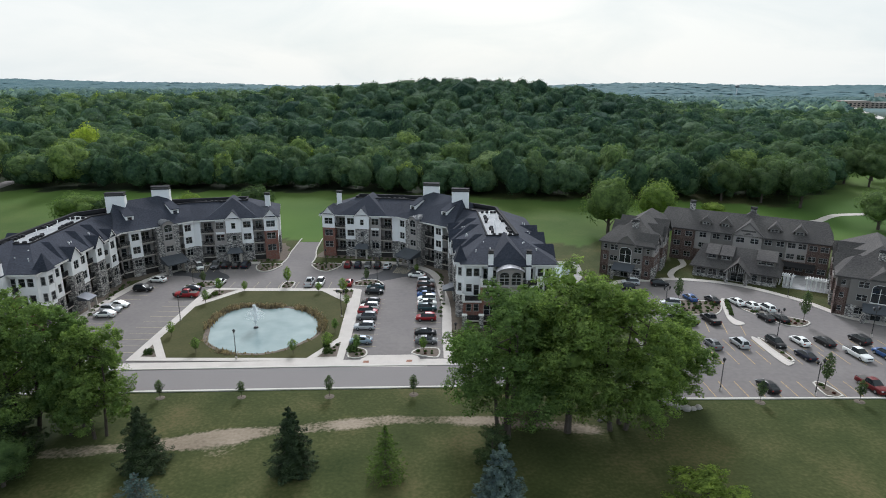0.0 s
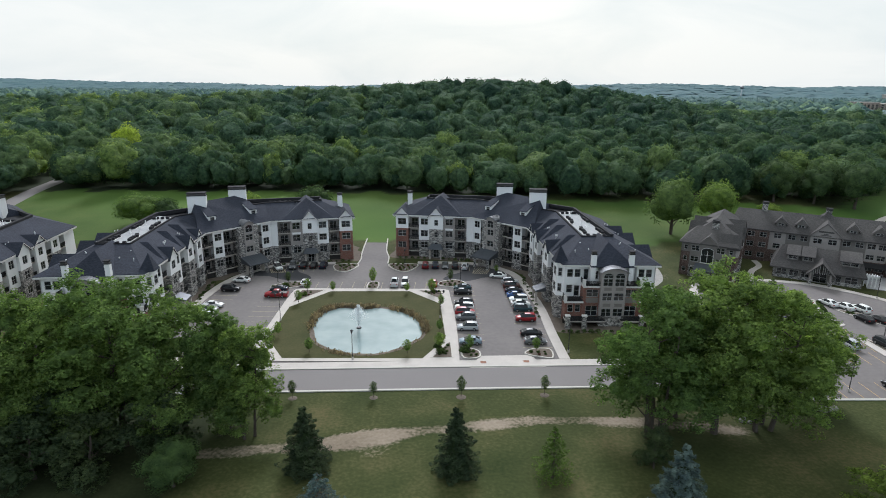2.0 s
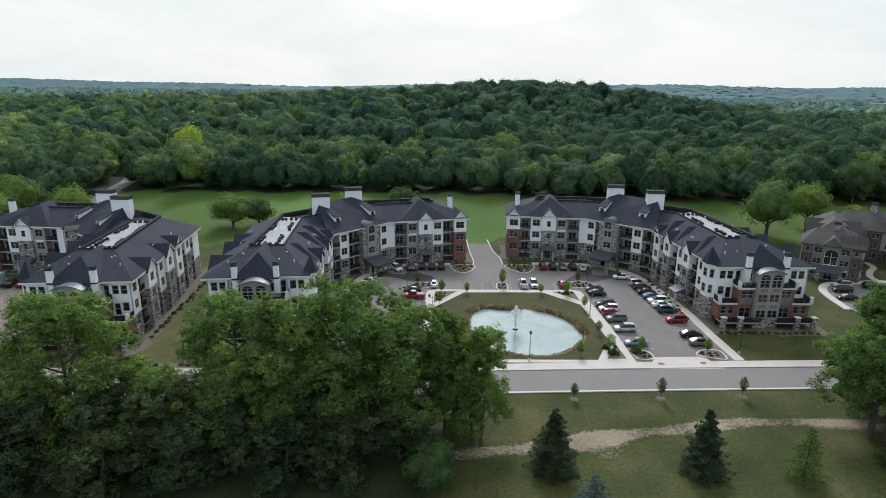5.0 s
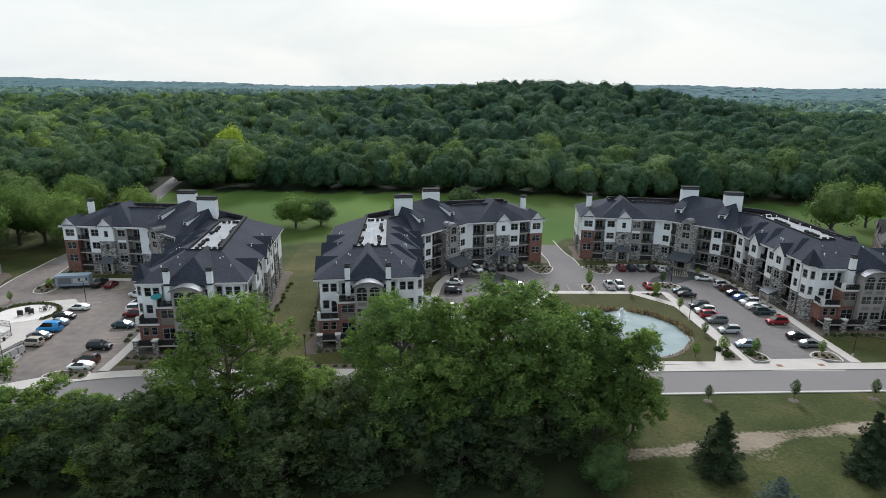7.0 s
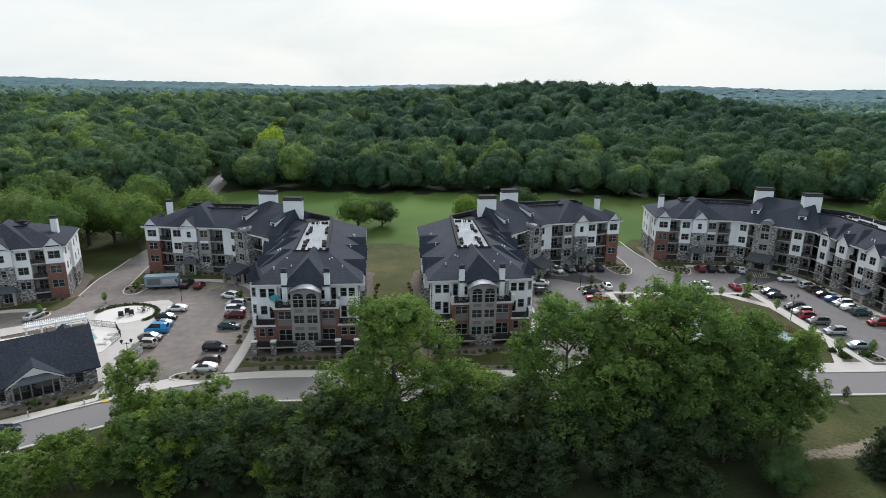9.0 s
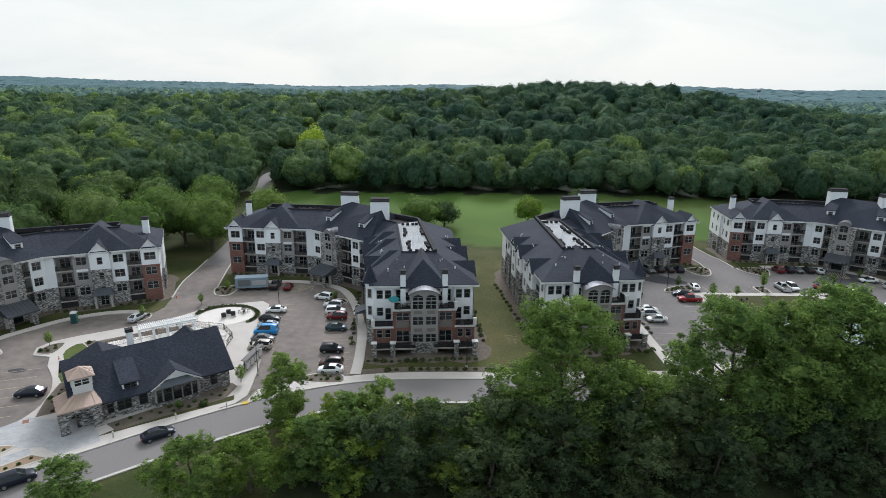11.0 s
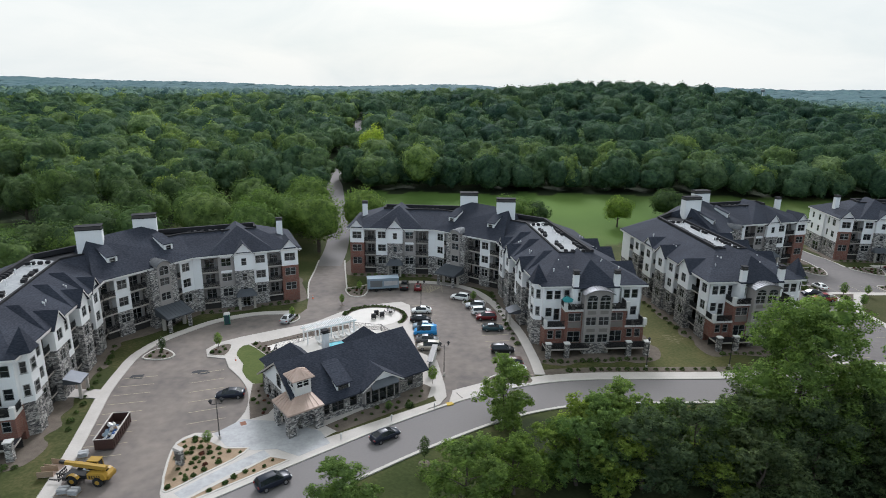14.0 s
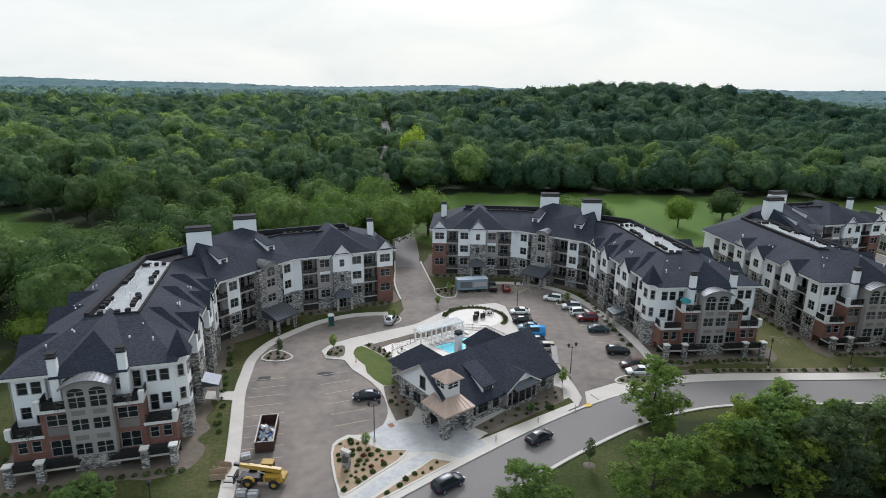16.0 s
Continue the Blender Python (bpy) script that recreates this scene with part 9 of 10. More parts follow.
def tactile_pad(x, y, a, mat, label):
    bm = bmesh.new()
    box(bm, -.5, .5, -.4, .4, .06, .172)
    for i in range(6):
        for k in range(5):
            box(bm, -.45 + i * .165, -.37 + i * .165, -.34 + k * .155, -.26 + k * .155, .172, .18)
    ob = part("tactile_pad", bm, mat)
    ob.matrix_basis = pose(x, y, 0, 0, 0, a)
    tagged(ob, label, "tactile paving", kind="structure")


for x, y, a in PADS_YELLOW:
    tactile_pad(x, y, a, M_PADY, "yellow tactile pad at the kerb ramp")
for x, y, a in PADS_RUST:
    tactile_pad(x, y, a, M_PADR, "rust-red tactile pad at the kerb ramp")


def path_bollard(x, y):
    r = new("path_bollard")
    bm = bmesh.new()
    bmesh.ops.create_cone(bm, segments=10, radius1=.09, radius2=.09, depth=.8, matrix=Matrix.Translation((0, 0, .4)), cap_ends=True)
    part("post", bm, M_STEEL, r)
    bm = bmesh.new()
    bmesh.ops.create_cone(bm, segments=10, radius1=.13, radius2=.06, depth=.14, matrix=Matrix.Translation((0, 0, .87)), cap_ends=True)
    part("cap", bm, M_TRIM, r)
    r.matrix_basis = pose(x, y, .15)
    tagged(r, "short grey bollard light beside the walk", "bollard", "bollard lights on the walk")


for x, y in BOLLARDS:
    path_bollard(x, y)


def traffic_cone(x, y):
    r = new("traffic_cone")
    bm = bmesh.new()
    box(bm, -.2, .2, -.2, .2, 0, .04)
    part("base", bm, M_CONE, r)
    bm = bmesh.new()
    bmesh.ops.create_cone(bm, segments=12, radius1=.15, radius2=.03, depth=.7, matrix=Matrix.Translation((0, 0, .39)), cap_ends=True)
    part("cone", bm, M_CONE, r)
    bm = bmesh.new()
    bmesh.ops.create_cone(bm, segments=12, radius1=.115, radius2=.085, depth=.16, matrix=Matrix.Translation((0, 0, .48)), cap_ends=True)
    part("band", bm, M_TRIM, r)
    r.matrix_basis = pose(x, y, .03)
    tagged(r, "orange traffic cone with a white band", "traffic cone", "traffic cones at the kerb")


for x, y in CONES:
    traffic_cone(x, y)


def deck_chair():
    r = new("deck_chair")
    bm = bmesh.new()
    box(bm, -.28, .28, -.28, .28, .38, .46)
    part("seat", bm, M_FRAME, r)
    bm = bmesh.new()
    box(bm, -.28, .28, .22, .29, .46, .98)
    part("backrest", bm, M_FRAME, r)
    for sx in (-1, 1):
        for sy in (-1, 1):
            bm = bmesh.new()
            box(bm, sx * .25 - .025, sx * .25 + .025, sy * .24 - .025, sy * .24 + .025, 0, .38)
            part("leg", bm, M_RAIL, r)
        bm = bmesh.new()
        box(bm, sx * .28 - .03, sx * .28 + .03, -.26, .24, .62, .67)
        part("armrest", bm, M_RAIL, r)
    return r


rd = random.Random(31)
first = True
for hs, mir_ in HPOS:
    for lx, ly, lz in ((-5.6, -0.9, 8.25), (-4.0, -1.1, 8.25), (4.0, -0.9, 8.25), (5.4, -1.1, 8.25), (-8.9, -0.6, 4.95), (-7.6, -0.7, 4.95), (8.2, -0.6, 4.95), (7.2, -1.0, 4.95)):
        if rd.random() < 0.25:
            continue
        x, y = house_pt(hs, lx + rd.uniform(-.2, .2), ly + rd.uniform(-.2, .2), mir_)
        proto_ = deck_chair() if first else proto_
        ob = proto_ if first else copy_thing(proto_, Matrix.Identity(4))
        ob.matrix_basis = pose(x, y, lz, 0, 0, hs[2] + rd.uniform(-60, 60))
        tagged(ob, "dark metal deck chair on an upper terrace", "chair", "chairs on the terraces")
        first = False

# a closed teal parasol and a grill box on one terrace
r = new("parasol")
bm = bmesh.new()
bmesh.ops.create_cone(bm, segments=12, radius1=.26, radius2=.22, depth=.1, matrix=Matrix.Translation((0, 0, .05)), cap_ends=True)
part("base", bm, M_RAIL, r)
bm = bmesh.new()
bmesh.ops.create_cone(bm, segments=8, radius1=.025, radius2=.025, depth=2.3, matrix=Matrix.Translation((0, 0, 1.2)), cap_ends=True)
part("pole", bm, M_STEEL, r)
M_TEAL = surface("teal_canvas", (0.02, 0.15, 0.16), (0.035, 0.21, 0.22), 0.5, 0.08, 0.9, 0, 0.2, 0.1)
bm = bmesh.new()
ring_ = [bm.verts.new((math.cos(math.pi * i / 4) * (1.05 if i % 2 == 0 else .98), math.sin(math.pi * i / 4) * (1.05 if i % 2 == 0 else .98), 1.95 - .1 * (i % 2))) for i in range(8)]
tip_ = bm.verts.new((0, 0, 2.5))
for i in range(8):
    bm.faces.new((ring_[i], ring_[(i + 1) % 8], tip_))
part("canopy", bm, M_TEAL, r)
x, y = house_pt(HPOS[1][0], -4.9, -0.2, False)
r.matrix_basis = pose(x, y, 8.25, 14, 0, 0)
tagged(r, "tilted teal parasol on an upper terrace", "parasol")

# a pale office block far beyond the woods
r = new("office_block")
bm = bmesh.new()
box(bm, -55, 55, -12, 12, -6, 20)
part("wall", bm, M_CONC, r)
bm = bmesh.new()
box(bm, -56, 56, -13, 13, 20, 21.2)
part("roof", bm, M_CONC, r)
for i in range(9):
    for k in range(3):
        bm = bmesh.new()
        box(bm, -50 + i * 11.4, -42.5 + i * 11.4, -12.2, -11.9, 3 + k * 5.6, 6 + k * 5.6)
        part("window", bm, M_DARK, r)
r.matrix_basis = pose(1115, 1500, float(terrain(1115, 1500)) + 6, 0, 0, 14)
tagged(r, "long pale office block far beyond the woods", "office building")
slab("far_car_park", [(900, 1180), (1010, 1190), (1120, 1330), (1010, 1340)], 14, float(terrain(1010, 1260)) + 17.0, M_CONC, "pale car park beyond the woods", "car park")

# ---- woodland ----
def ico(level):
    bm = bmesh.new()
    bmesh.ops.create_icosphere(bm, subdivisions=level, radius=1.0)
    v, f = np.array([v.co[:] for v in bm.verts]), np.array([[v.index for v in f.verts] for f in bm.faces])
    bm.free()
    return v, f


ICO_LEVELS = {q: ico(q) for q in (1, 2, 3)}
ICO_V, ICO_F = ICO_LEVELS[1]


def wood_crown(seed, cards, fine):
    """One woodland crown in unit size: a body of merged rounded boughs, and small leaf clumps lying on it."""
    rng = np.random.default_rng(seed)
    k = rng.integers(9, 14)
    i = np.arange(k)
    zz = 1 - 1.8 * (i + 0.5) / k
    aa = i * 2.399 + rng.uniform(-0.4, 0.4, k)
    rh = np.sqrt(np.maximum(0.02, 1 - zz ** 2))
    c = np.stack([np.cos(aa) * rh, np.sin(aa) * rh, zz], -1) * rng.uniform(0.48, 0.70, (k, 1))
    c = np.concatenate([c, [[0, 0, -0.05]]])
    r = np.concatenate([rng.uniform(0.30, 0.46, k), [0.66]])

    def reach(d):
        """Distance to the outside of the boughs along each direction, and the direction from that bough's middle."""
        b = d @ c.T
        disc = b * b - (c * c).sum(1) + r * r
        t = np.where(disc > 0, b + np.sqrt(np.maximum(disc, 0)), 0)
        w = t.argmax(1)
        t = t.max(1)
        n = (d * t[:, None] - c[w]) / r[w][:, None]
        return t, n

    body, faces = ICO_LEVELS[fine]
    t, n = reach(body)
    bv = body * (t * rng.uniform(0.90, 0.98, len(t)))[:, None]
    d = rng.normal(0, 1, (cards * 2, 3))
    d /= np.linalg.norm(d, axis=1, keepdims=True)
    d = d[d[:, 2] > -0.8][:cards]
    tc, nc = reach(d)
    return bv, n, faces, d * (tc * rng.uniform(0.95, 1.06, len(d)))[:, None], nc


def woods(name, spots, rad, height, cards, card, tones, seed, mat, label, fine=2, low=0.10, calm=0.0):
    """Many trees as one mass: each a copy, turned and stretched, of one of a few crowns. spots n x 2."""
    rng = np.random.default_rng(seed)
    kinds = [wood_crown(seed * 50 + q, cards, fine) for q in range(9)]
    V, N, T, F, nv = [], [], [], [], 0
    zb = terrain(spots[:, 0], spots[:, 1])
    for (x, y), z, r, h, tone in zip(spots, zb, rad, height, tones):
        bv, bn, bf, cp, cn = kinds[rng.integers(0, len(kinds))]
        a = rng.uniform(0, 2 * np.pi)
        ro = np.array([[math.cos(a), math.sin(a), 0], [-math.sin(a), math.cos(a), 0], [0, 0, 1]])
        half = h * (1 - low) / 2
        sc, mid = np.array([r, r * rng.uniform(0.86, 1.14), half]), np.array([x, y, z + h * low + half])
        b3, c3 = (bv * sc) @ ro + mid, (cp * sc) @ ro + mid
        n3, m3 = (bn / sc * r) @ ro, (cn / sc * r) @ ro
        lv, lf = leaf_cards(c3, m3 + np.array([0, 0, 0.25]), card, rng, 0.35)
        V += [b3, lv]
        m3 = m3 + rng.normal(0, 0.20 * (1 - calm), m3.shape)
        N += [n3, np.repeat(m3, 3, 0)]
        F += [bf + nv, lf + nv + len(b3)]
        nv += len(b3) + len(lv)
        T += [np.full(len(b3), tone), np.repeat(np.clip(tone + rng.normal(0, 0.07, len(c3)), 0, 1), 3)]
    N = np.concatenate(N) * (1 - calm) + np.array([0, 0, 0.12 + calm])
    N /= np.linalg.norm(N, axis=1, keepdims=True)
    me = raw_mesh(name, np.concatenate(V), np.concatenate(F), mat, {"tone": np.concatenate(T)}, N)
    return tagged(new(name, me), label, "woodland", kind="stuff")


def scatter(x0, x1, y0, y1, step, seed, keep, jitter=0.45):
    rng = np.random.default_rng(seed)
    X, Y = np.meshgrid(np.arange(x0, x1, step), np.arange(y0, y1, step))
    P = np.stack([X.ravel(), Y.ravel()], -1) + rng.uniform(-jitter, jitter, (X.size, 2)) * step
    return P[keep(P[:, 0], P[:, 1])]


def in_view(x, y, m=30):
    return (x > -168 - 0.80 * y - m) & (x < 0.80 * y + m)


def open_land(x, y):
    """Places with no trees: fairways, drives, the courts."""
    o = poly_mask(x, y, GOLF) | poly_mask(x, y, GREEN_W)
    o |= line_dist(x, y, DRIVE_N) < 6
    o |= line_dist(x, y, [(-198, 330), (-150, 322), (-110, 300)]) < 6
    for hx, hy, _ in HOMES:
        o |= np.hypot(x - hx, y - hy + 3) < 10
    return o


VALE = [(325, 430), (420, 430), (540, 600), (900, 1120), (1040, 1130), (1040, 1260), (735, 1260), (640, 1010), (440, 650)]     # the cleared ground of the highway


def wood_zone(x, y):
    z = (y > 226) & in_view(x, y)
    z |= (x < -236) & (y > 150) & in_view(x, y)
    z |= (x < -232) & (x > -300) & (y > 95)
    return z & ~open_land(x, y) & ~poly_mask(x, y, VALE)


def near_wood(x, y):
    return (x < -228) & (x > -330) & (y < 205)


def tones_for(p, seed):
    """Tree-to-tree colour: dark on the hill, lighter and more mixed over the low woods to the west."""
    rg = np.random.default_rng(seed)
    hill = np.exp(-((p[:, 0] - 60) / 190) ** 2) * sstep(225, 330, p[:, 1])
    t = rg.beta(1.1, 1.5, len(p)) * (0.92 - 0.36 * hill) + 0.12 * (p[:, 0] < -150)
    t[rg.random(len(p)) < 0.10 * (1 - hill)] += 0.22
    return np.clip(t, 0, 0.95)


spots = scatter(-760, 560, 90, 640, 12.2, 11, wood_zone)
rngw = np.random.default_rng(3)
spots = spots[np.hypot(spots[:, 0] + 176.4, spots[:, 1] - 293) > 10]
close = near_wood(spots[:, 0], spots[:, 1])
low_strip = (spots[:, 0] < -246) & (spots[:, 1] > 136) & (spots[:, 1] < 172)     # low growth before the west path
spots, close = spots[~low_strip], close[~low_strip]
CLOSE_TREES = [tuple(map(float, p)) for p in spots[close]]
spots = spots[~close]
near = spots[:, 1] < 330
for nm, sel, cards, card, fine_ in (("woodland", near, 780, 0.46, 3), ("woodland_hill", ~near, 300, 0.66, 2)):
    s = spots[sel]
    rr = 5.2 + 6.2 * rngw.beta(1.4, 1.9, len(s))
    woods(nm, s, rr, rr * 1.0 + rngw.uniform(5, 11.5, len(s)), cards, card, tones_for(s, 31), 21, M_WOODS if fine_ == 3 else M_HILLWOODS, "dense broadleaf woodland in many greens", fine_)
edge = scatter(-420, 420, 95, 330, 7.0, 15, lambda x, y: wood_zone(x, y + 4) & ~open_land(x, y) & ~wood_zone(x, y - 11) & ~near_wood(x, y))
re_ = rngw.uniform(3.4, 6.4, len(edge))
woods("woodland_edge", edge, re_, re_ * 1.1 + rngw.uniform(3.5, 10, len(edge)), 420, 0.38, rngw.uniform(0, 0.5, len(edge)), 24, M_WOODS, "dense lower trees and undergrowth along the woodland edge", 2, 0.0)
# from here outward the leaf colours carry painted haze
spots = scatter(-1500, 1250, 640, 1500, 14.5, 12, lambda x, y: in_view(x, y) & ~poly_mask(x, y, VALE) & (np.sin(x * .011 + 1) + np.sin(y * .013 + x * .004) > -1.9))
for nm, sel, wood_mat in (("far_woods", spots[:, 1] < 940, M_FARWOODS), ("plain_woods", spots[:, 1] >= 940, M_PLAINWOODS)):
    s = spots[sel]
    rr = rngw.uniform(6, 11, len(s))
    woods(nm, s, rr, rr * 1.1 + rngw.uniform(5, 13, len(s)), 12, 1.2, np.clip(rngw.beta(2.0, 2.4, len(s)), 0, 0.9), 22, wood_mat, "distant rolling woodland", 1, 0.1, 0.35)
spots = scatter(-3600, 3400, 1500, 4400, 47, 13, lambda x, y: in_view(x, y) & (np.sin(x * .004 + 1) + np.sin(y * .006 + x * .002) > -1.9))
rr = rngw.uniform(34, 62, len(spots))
woods("horizon_woods", spots, rr, rngw.uniform(4, 8, len(spots)) + 7 * (rngw.random(len(spots)) < 0.12), 1, 1.0, np.clip(rngw.beta(2.2, 2.6, len(spots)), 0, 0.9), 23, M_HAZEWOODS, "woods towards the horizon with haze painted into their colour", 1, -0.5, 0.92)

# ---- single trees ----
def tube(bm, pts, radii, seg=6):
    rings = []
    for i, p in enumerate(pts):
        a, b = pts[max(i - 1, 0)], pts[min(i + 1, len(pts) - 1)]
        t = (Vector(b) - Vector(a)).normalized()
        u = t.orthogonal().normalized()
        w = t.cross(u)
        rings.append([bm.verts.new(Vector(p) + (u * math.cos(2 * math.pi * k / seg) + w * math.sin(2 * math.pi * k / seg)) * radii[i]) for k in range(seg)])
    for r, s in zip(rings, rings[1:]):
        for k in range(seg):
            bm.faces.new((r[k], r[(k + 1) % seg], s[(k + 1) % seg], s[k]))
    bm.faces.new(rings[-1])
    bm.faces.new(rings[0][::-1])


def broadleaf(seed, h, r, leaves, size, mat, clear=0.22, trunks=1, name="broadleaf_tree"):
    """A broadleaf tree: tapered trunks, limbs reaching into many leafy sprays, leaves as small bent clumps."""
    rng, rg = np.random.default_rng(seed), random.Random(seed)
    root = new(name)
    lobes = []
    bm = bmesh.new()
    r0 = h * 0.016 + 0.05
    tips = []
    for k in range(trunks):
        ang = 2 * math.pi * k / trunks + rg.uniform(0, 1)
        off = 0.0 if trunks == 1 else r * 0.15
        b = Vector((math.cos(ang) * off, math.sin(ang) * off, -0.3))
        top = Vector((math.cos(ang) * off * 2.8 + rg.uniform(-.4, .4), math.sin(ang) * off * 2.8 + rg.uniform(-.4, .4), h * 0.8))
        mids = [b.lerp(top, t) + Vector((rg.uniform(-.3, .3), rg.uniform(-.3, .3), 0)) * (t * (1 - t) * 4) for t in (0, 0.2, 0.4, 0.6, 0.8, 1)]
        rk = r0 * (1.0 if trunks == 1 else 0.72)
        tube(bm, mids, [rk * 1.35, rk, rk * .8, rk * .6, rk * .4, rk * .12], 7)
        tips.append((b, top, ang, rk))
    clusters = max(5, int(15 * min(1.0, h / 16)))
    for i in range(clusters):
        b, top, ang, rk = tips[i % trunks]
        t = (i + rg.uniform(.2, .8)) / clusters
        zc = h * (clear + 0.06 + (0.92 - clear) * t)
        u = (zc / h - clear) / (1 - clear)
        shell = math.sqrt(max(0.03, 1 - abs(2 * u - 0.8) ** 2.2 / 1.6)) if u > 0.4 else 0.78 + 0.22 * u / 0.4
        a = i * 2.399 + rg.uniform(-.5, .5)
        reach = r * shell * rg.uniform(.42, .82)
        e = Vector((math.cos(a) * reach, math.sin(a) * reach, zc))
        s = b.lerp(top, min(0.94, max(clear * 0.7, (zc / h - reach / h * 0.6) / 0.8)))
        if h > 5:
            tube(bm, [s, s.lerp(e, 0.5) + Vector((0, 0, reach * 0.07)), e], [rk * .42, rk * .26, rk * .08], 5)
        lobes.append((e, r * rg.uniform(.34, .50) * (1.1 - 0.40 * u)))
    lobes.append((Vector((0, 0, h * 0.86)), r * .36))
    part("trunk", bm, M_BARK, root)
    # each bough is a tufted mass of its own
    kinds = [wood_crown(seed * 31 + q, 4000, 2) for q in range(5)]
    area = np.array([q[1] ** 2 for q in lobes])
    V, N, F, nv = [], [], [], 0
    for (e, rad), share in zip(lobes, area / area.sum()):
        bv, bn, bf, cp, cn = kinds[rng.integers(0, 5)]
        a = rng.uniform(0, 2 * np.pi)
        ro = np.array([[math.cos(a), math.sin(a), 0], [-math.sin(a), math.cos(a), 0], [0, 0, 1]])
        sc, mid = np.array([rad * 1.18, rad * 1.18, rad * 0.92]), np.array(e[:])
        # leaves gather in small tufts, outermost ones lifted above the rest
        tufts = rng.integers(0, len(cp), 46)
        lift = 0.62 + 0.5 * rng.random((46, 1)) ** 0.8
        pick = rng.integers(0, 46, max(60, int(leaves * share)))
        puff = rng.normal(0, 1, (len(pick), 3))
        puff /= np.linalg.norm(puff, axis=1, keepdims=True)
        puff *= rng.uniform(0.55, 1.0, (len(pick), 1))
        wide = (rad * rng.uniform(0.16, 0.36, (46, 1)))[pick] * np.array([1.15, 1.15, 0.72])
        c3 = ((cp[tufts] * lift)[pick] * sc) @ ro + puff * wide + mid
        b3, n3, m3 = (bv * 0.36 * sc) @ ro + mid, bn @ ro, (cn[tufts][pick] @ ro) * 0.55 + puff * 0.75
        out = (c3 - np.array([0, 0, h * 0.45])) / np.array([r, r, h * 0.5])
        lv, lf = leaf_cards(c3, m3 + np.array([0, 0, 0.5]), size, rng, 0.6)
        m3 = m3 * 0.85 + out * 0.35 + np.array([0, 0, 0.3]) + rng.normal(0, 0.3, m3.shape)
        V += [b3, lv]
        N += [n3 + np.array([0, 0, 0.15]), np.repeat(m3, 3, 0)]
        F += [bf + nv, lf + nv + len(b3)]
        nv += len(b3) + len(lv)
    V, N = np.concatenate(V), np.concatenate(N)
    V[:, 2] = np.maximum(V[:, 2], 0.05)
    cr = new("crown", raw_mesh("crown", V, np.concatenate(F), mat, None, N / np.linalg.norm(N, axis=1, keepdims=True)))
    cr.parent = root
    return root


def park_tree(seed, h, r, mat, cards=2300, size=0.28, clear=0.14, name="broadleaf_tree"):
    """A rounded broadleaf tree seen from afar: trunk, spreading limbs, a full crown of merged boughs under fine leaf clumps."""
    rng, rg = np.random.default_rng(seed), random.Random(seed)
    root = new(name)
    bm = bmesh.new()
    r0 = h * 0.02 + 0.06
    tube(bm, [(0, 0, -0.4), (rg.uniform(-.2, .2), 0, h * .25), (0, rg.uniform(-.3, .3), h * .7)], [r0 * 1.3, r0, r0 * .3], 7)
    for k in range(7):
        a, z = k * 2.4 + rg.random(), h * (clear + .04 + .05 * k)
        tube(bm, [(0, 0, z), (math.cos(a) * r * .35, math.sin(a) * r * .35, z + h * .12), (math.cos(a) * r * .72, math.sin(a) * r * .72, z + h * .2)], [r0 * .5, r0 * .3, r0 * .08], 5)
    part("trunk", bm, M_BARK, root)
    bv, bn, bf, cp, cn = wood_crown(seed * 7 + 3, cards, 3)
    half = h * (1 - clear) / 2
    sc, mid = np.array([r, r, half]), np.array([0, 0, h * clear + half])
    b3, c3 = bv * 0.88 * sc + mid, cp * rng.uniform(0.86, 1.06, (len(cp), 1)) * sc + mid
    n3, m3 = bn / sc * r, cn / sc * r
    lv, lf = leaf_cards(c3, m3 + np.array([0, 0, 0.3]), size, rng, 0.5)
    m3 = m3 + rng.normal(0, 0.22, m3.shape)
    nn = np.concatenate([n3, np.repeat(m3, 3, 0)]) + np.array([0, 0, 0.15])
    nn /= np.linalg.norm(nn, axis=1, keepdims=True)
    cr = new("crown", raw_mesh("crown", np.concatenate([b3, lv]), np.concatenate([bf, lf + len(b3)]), mat, None, nn))
    cr.parent = root
    return root


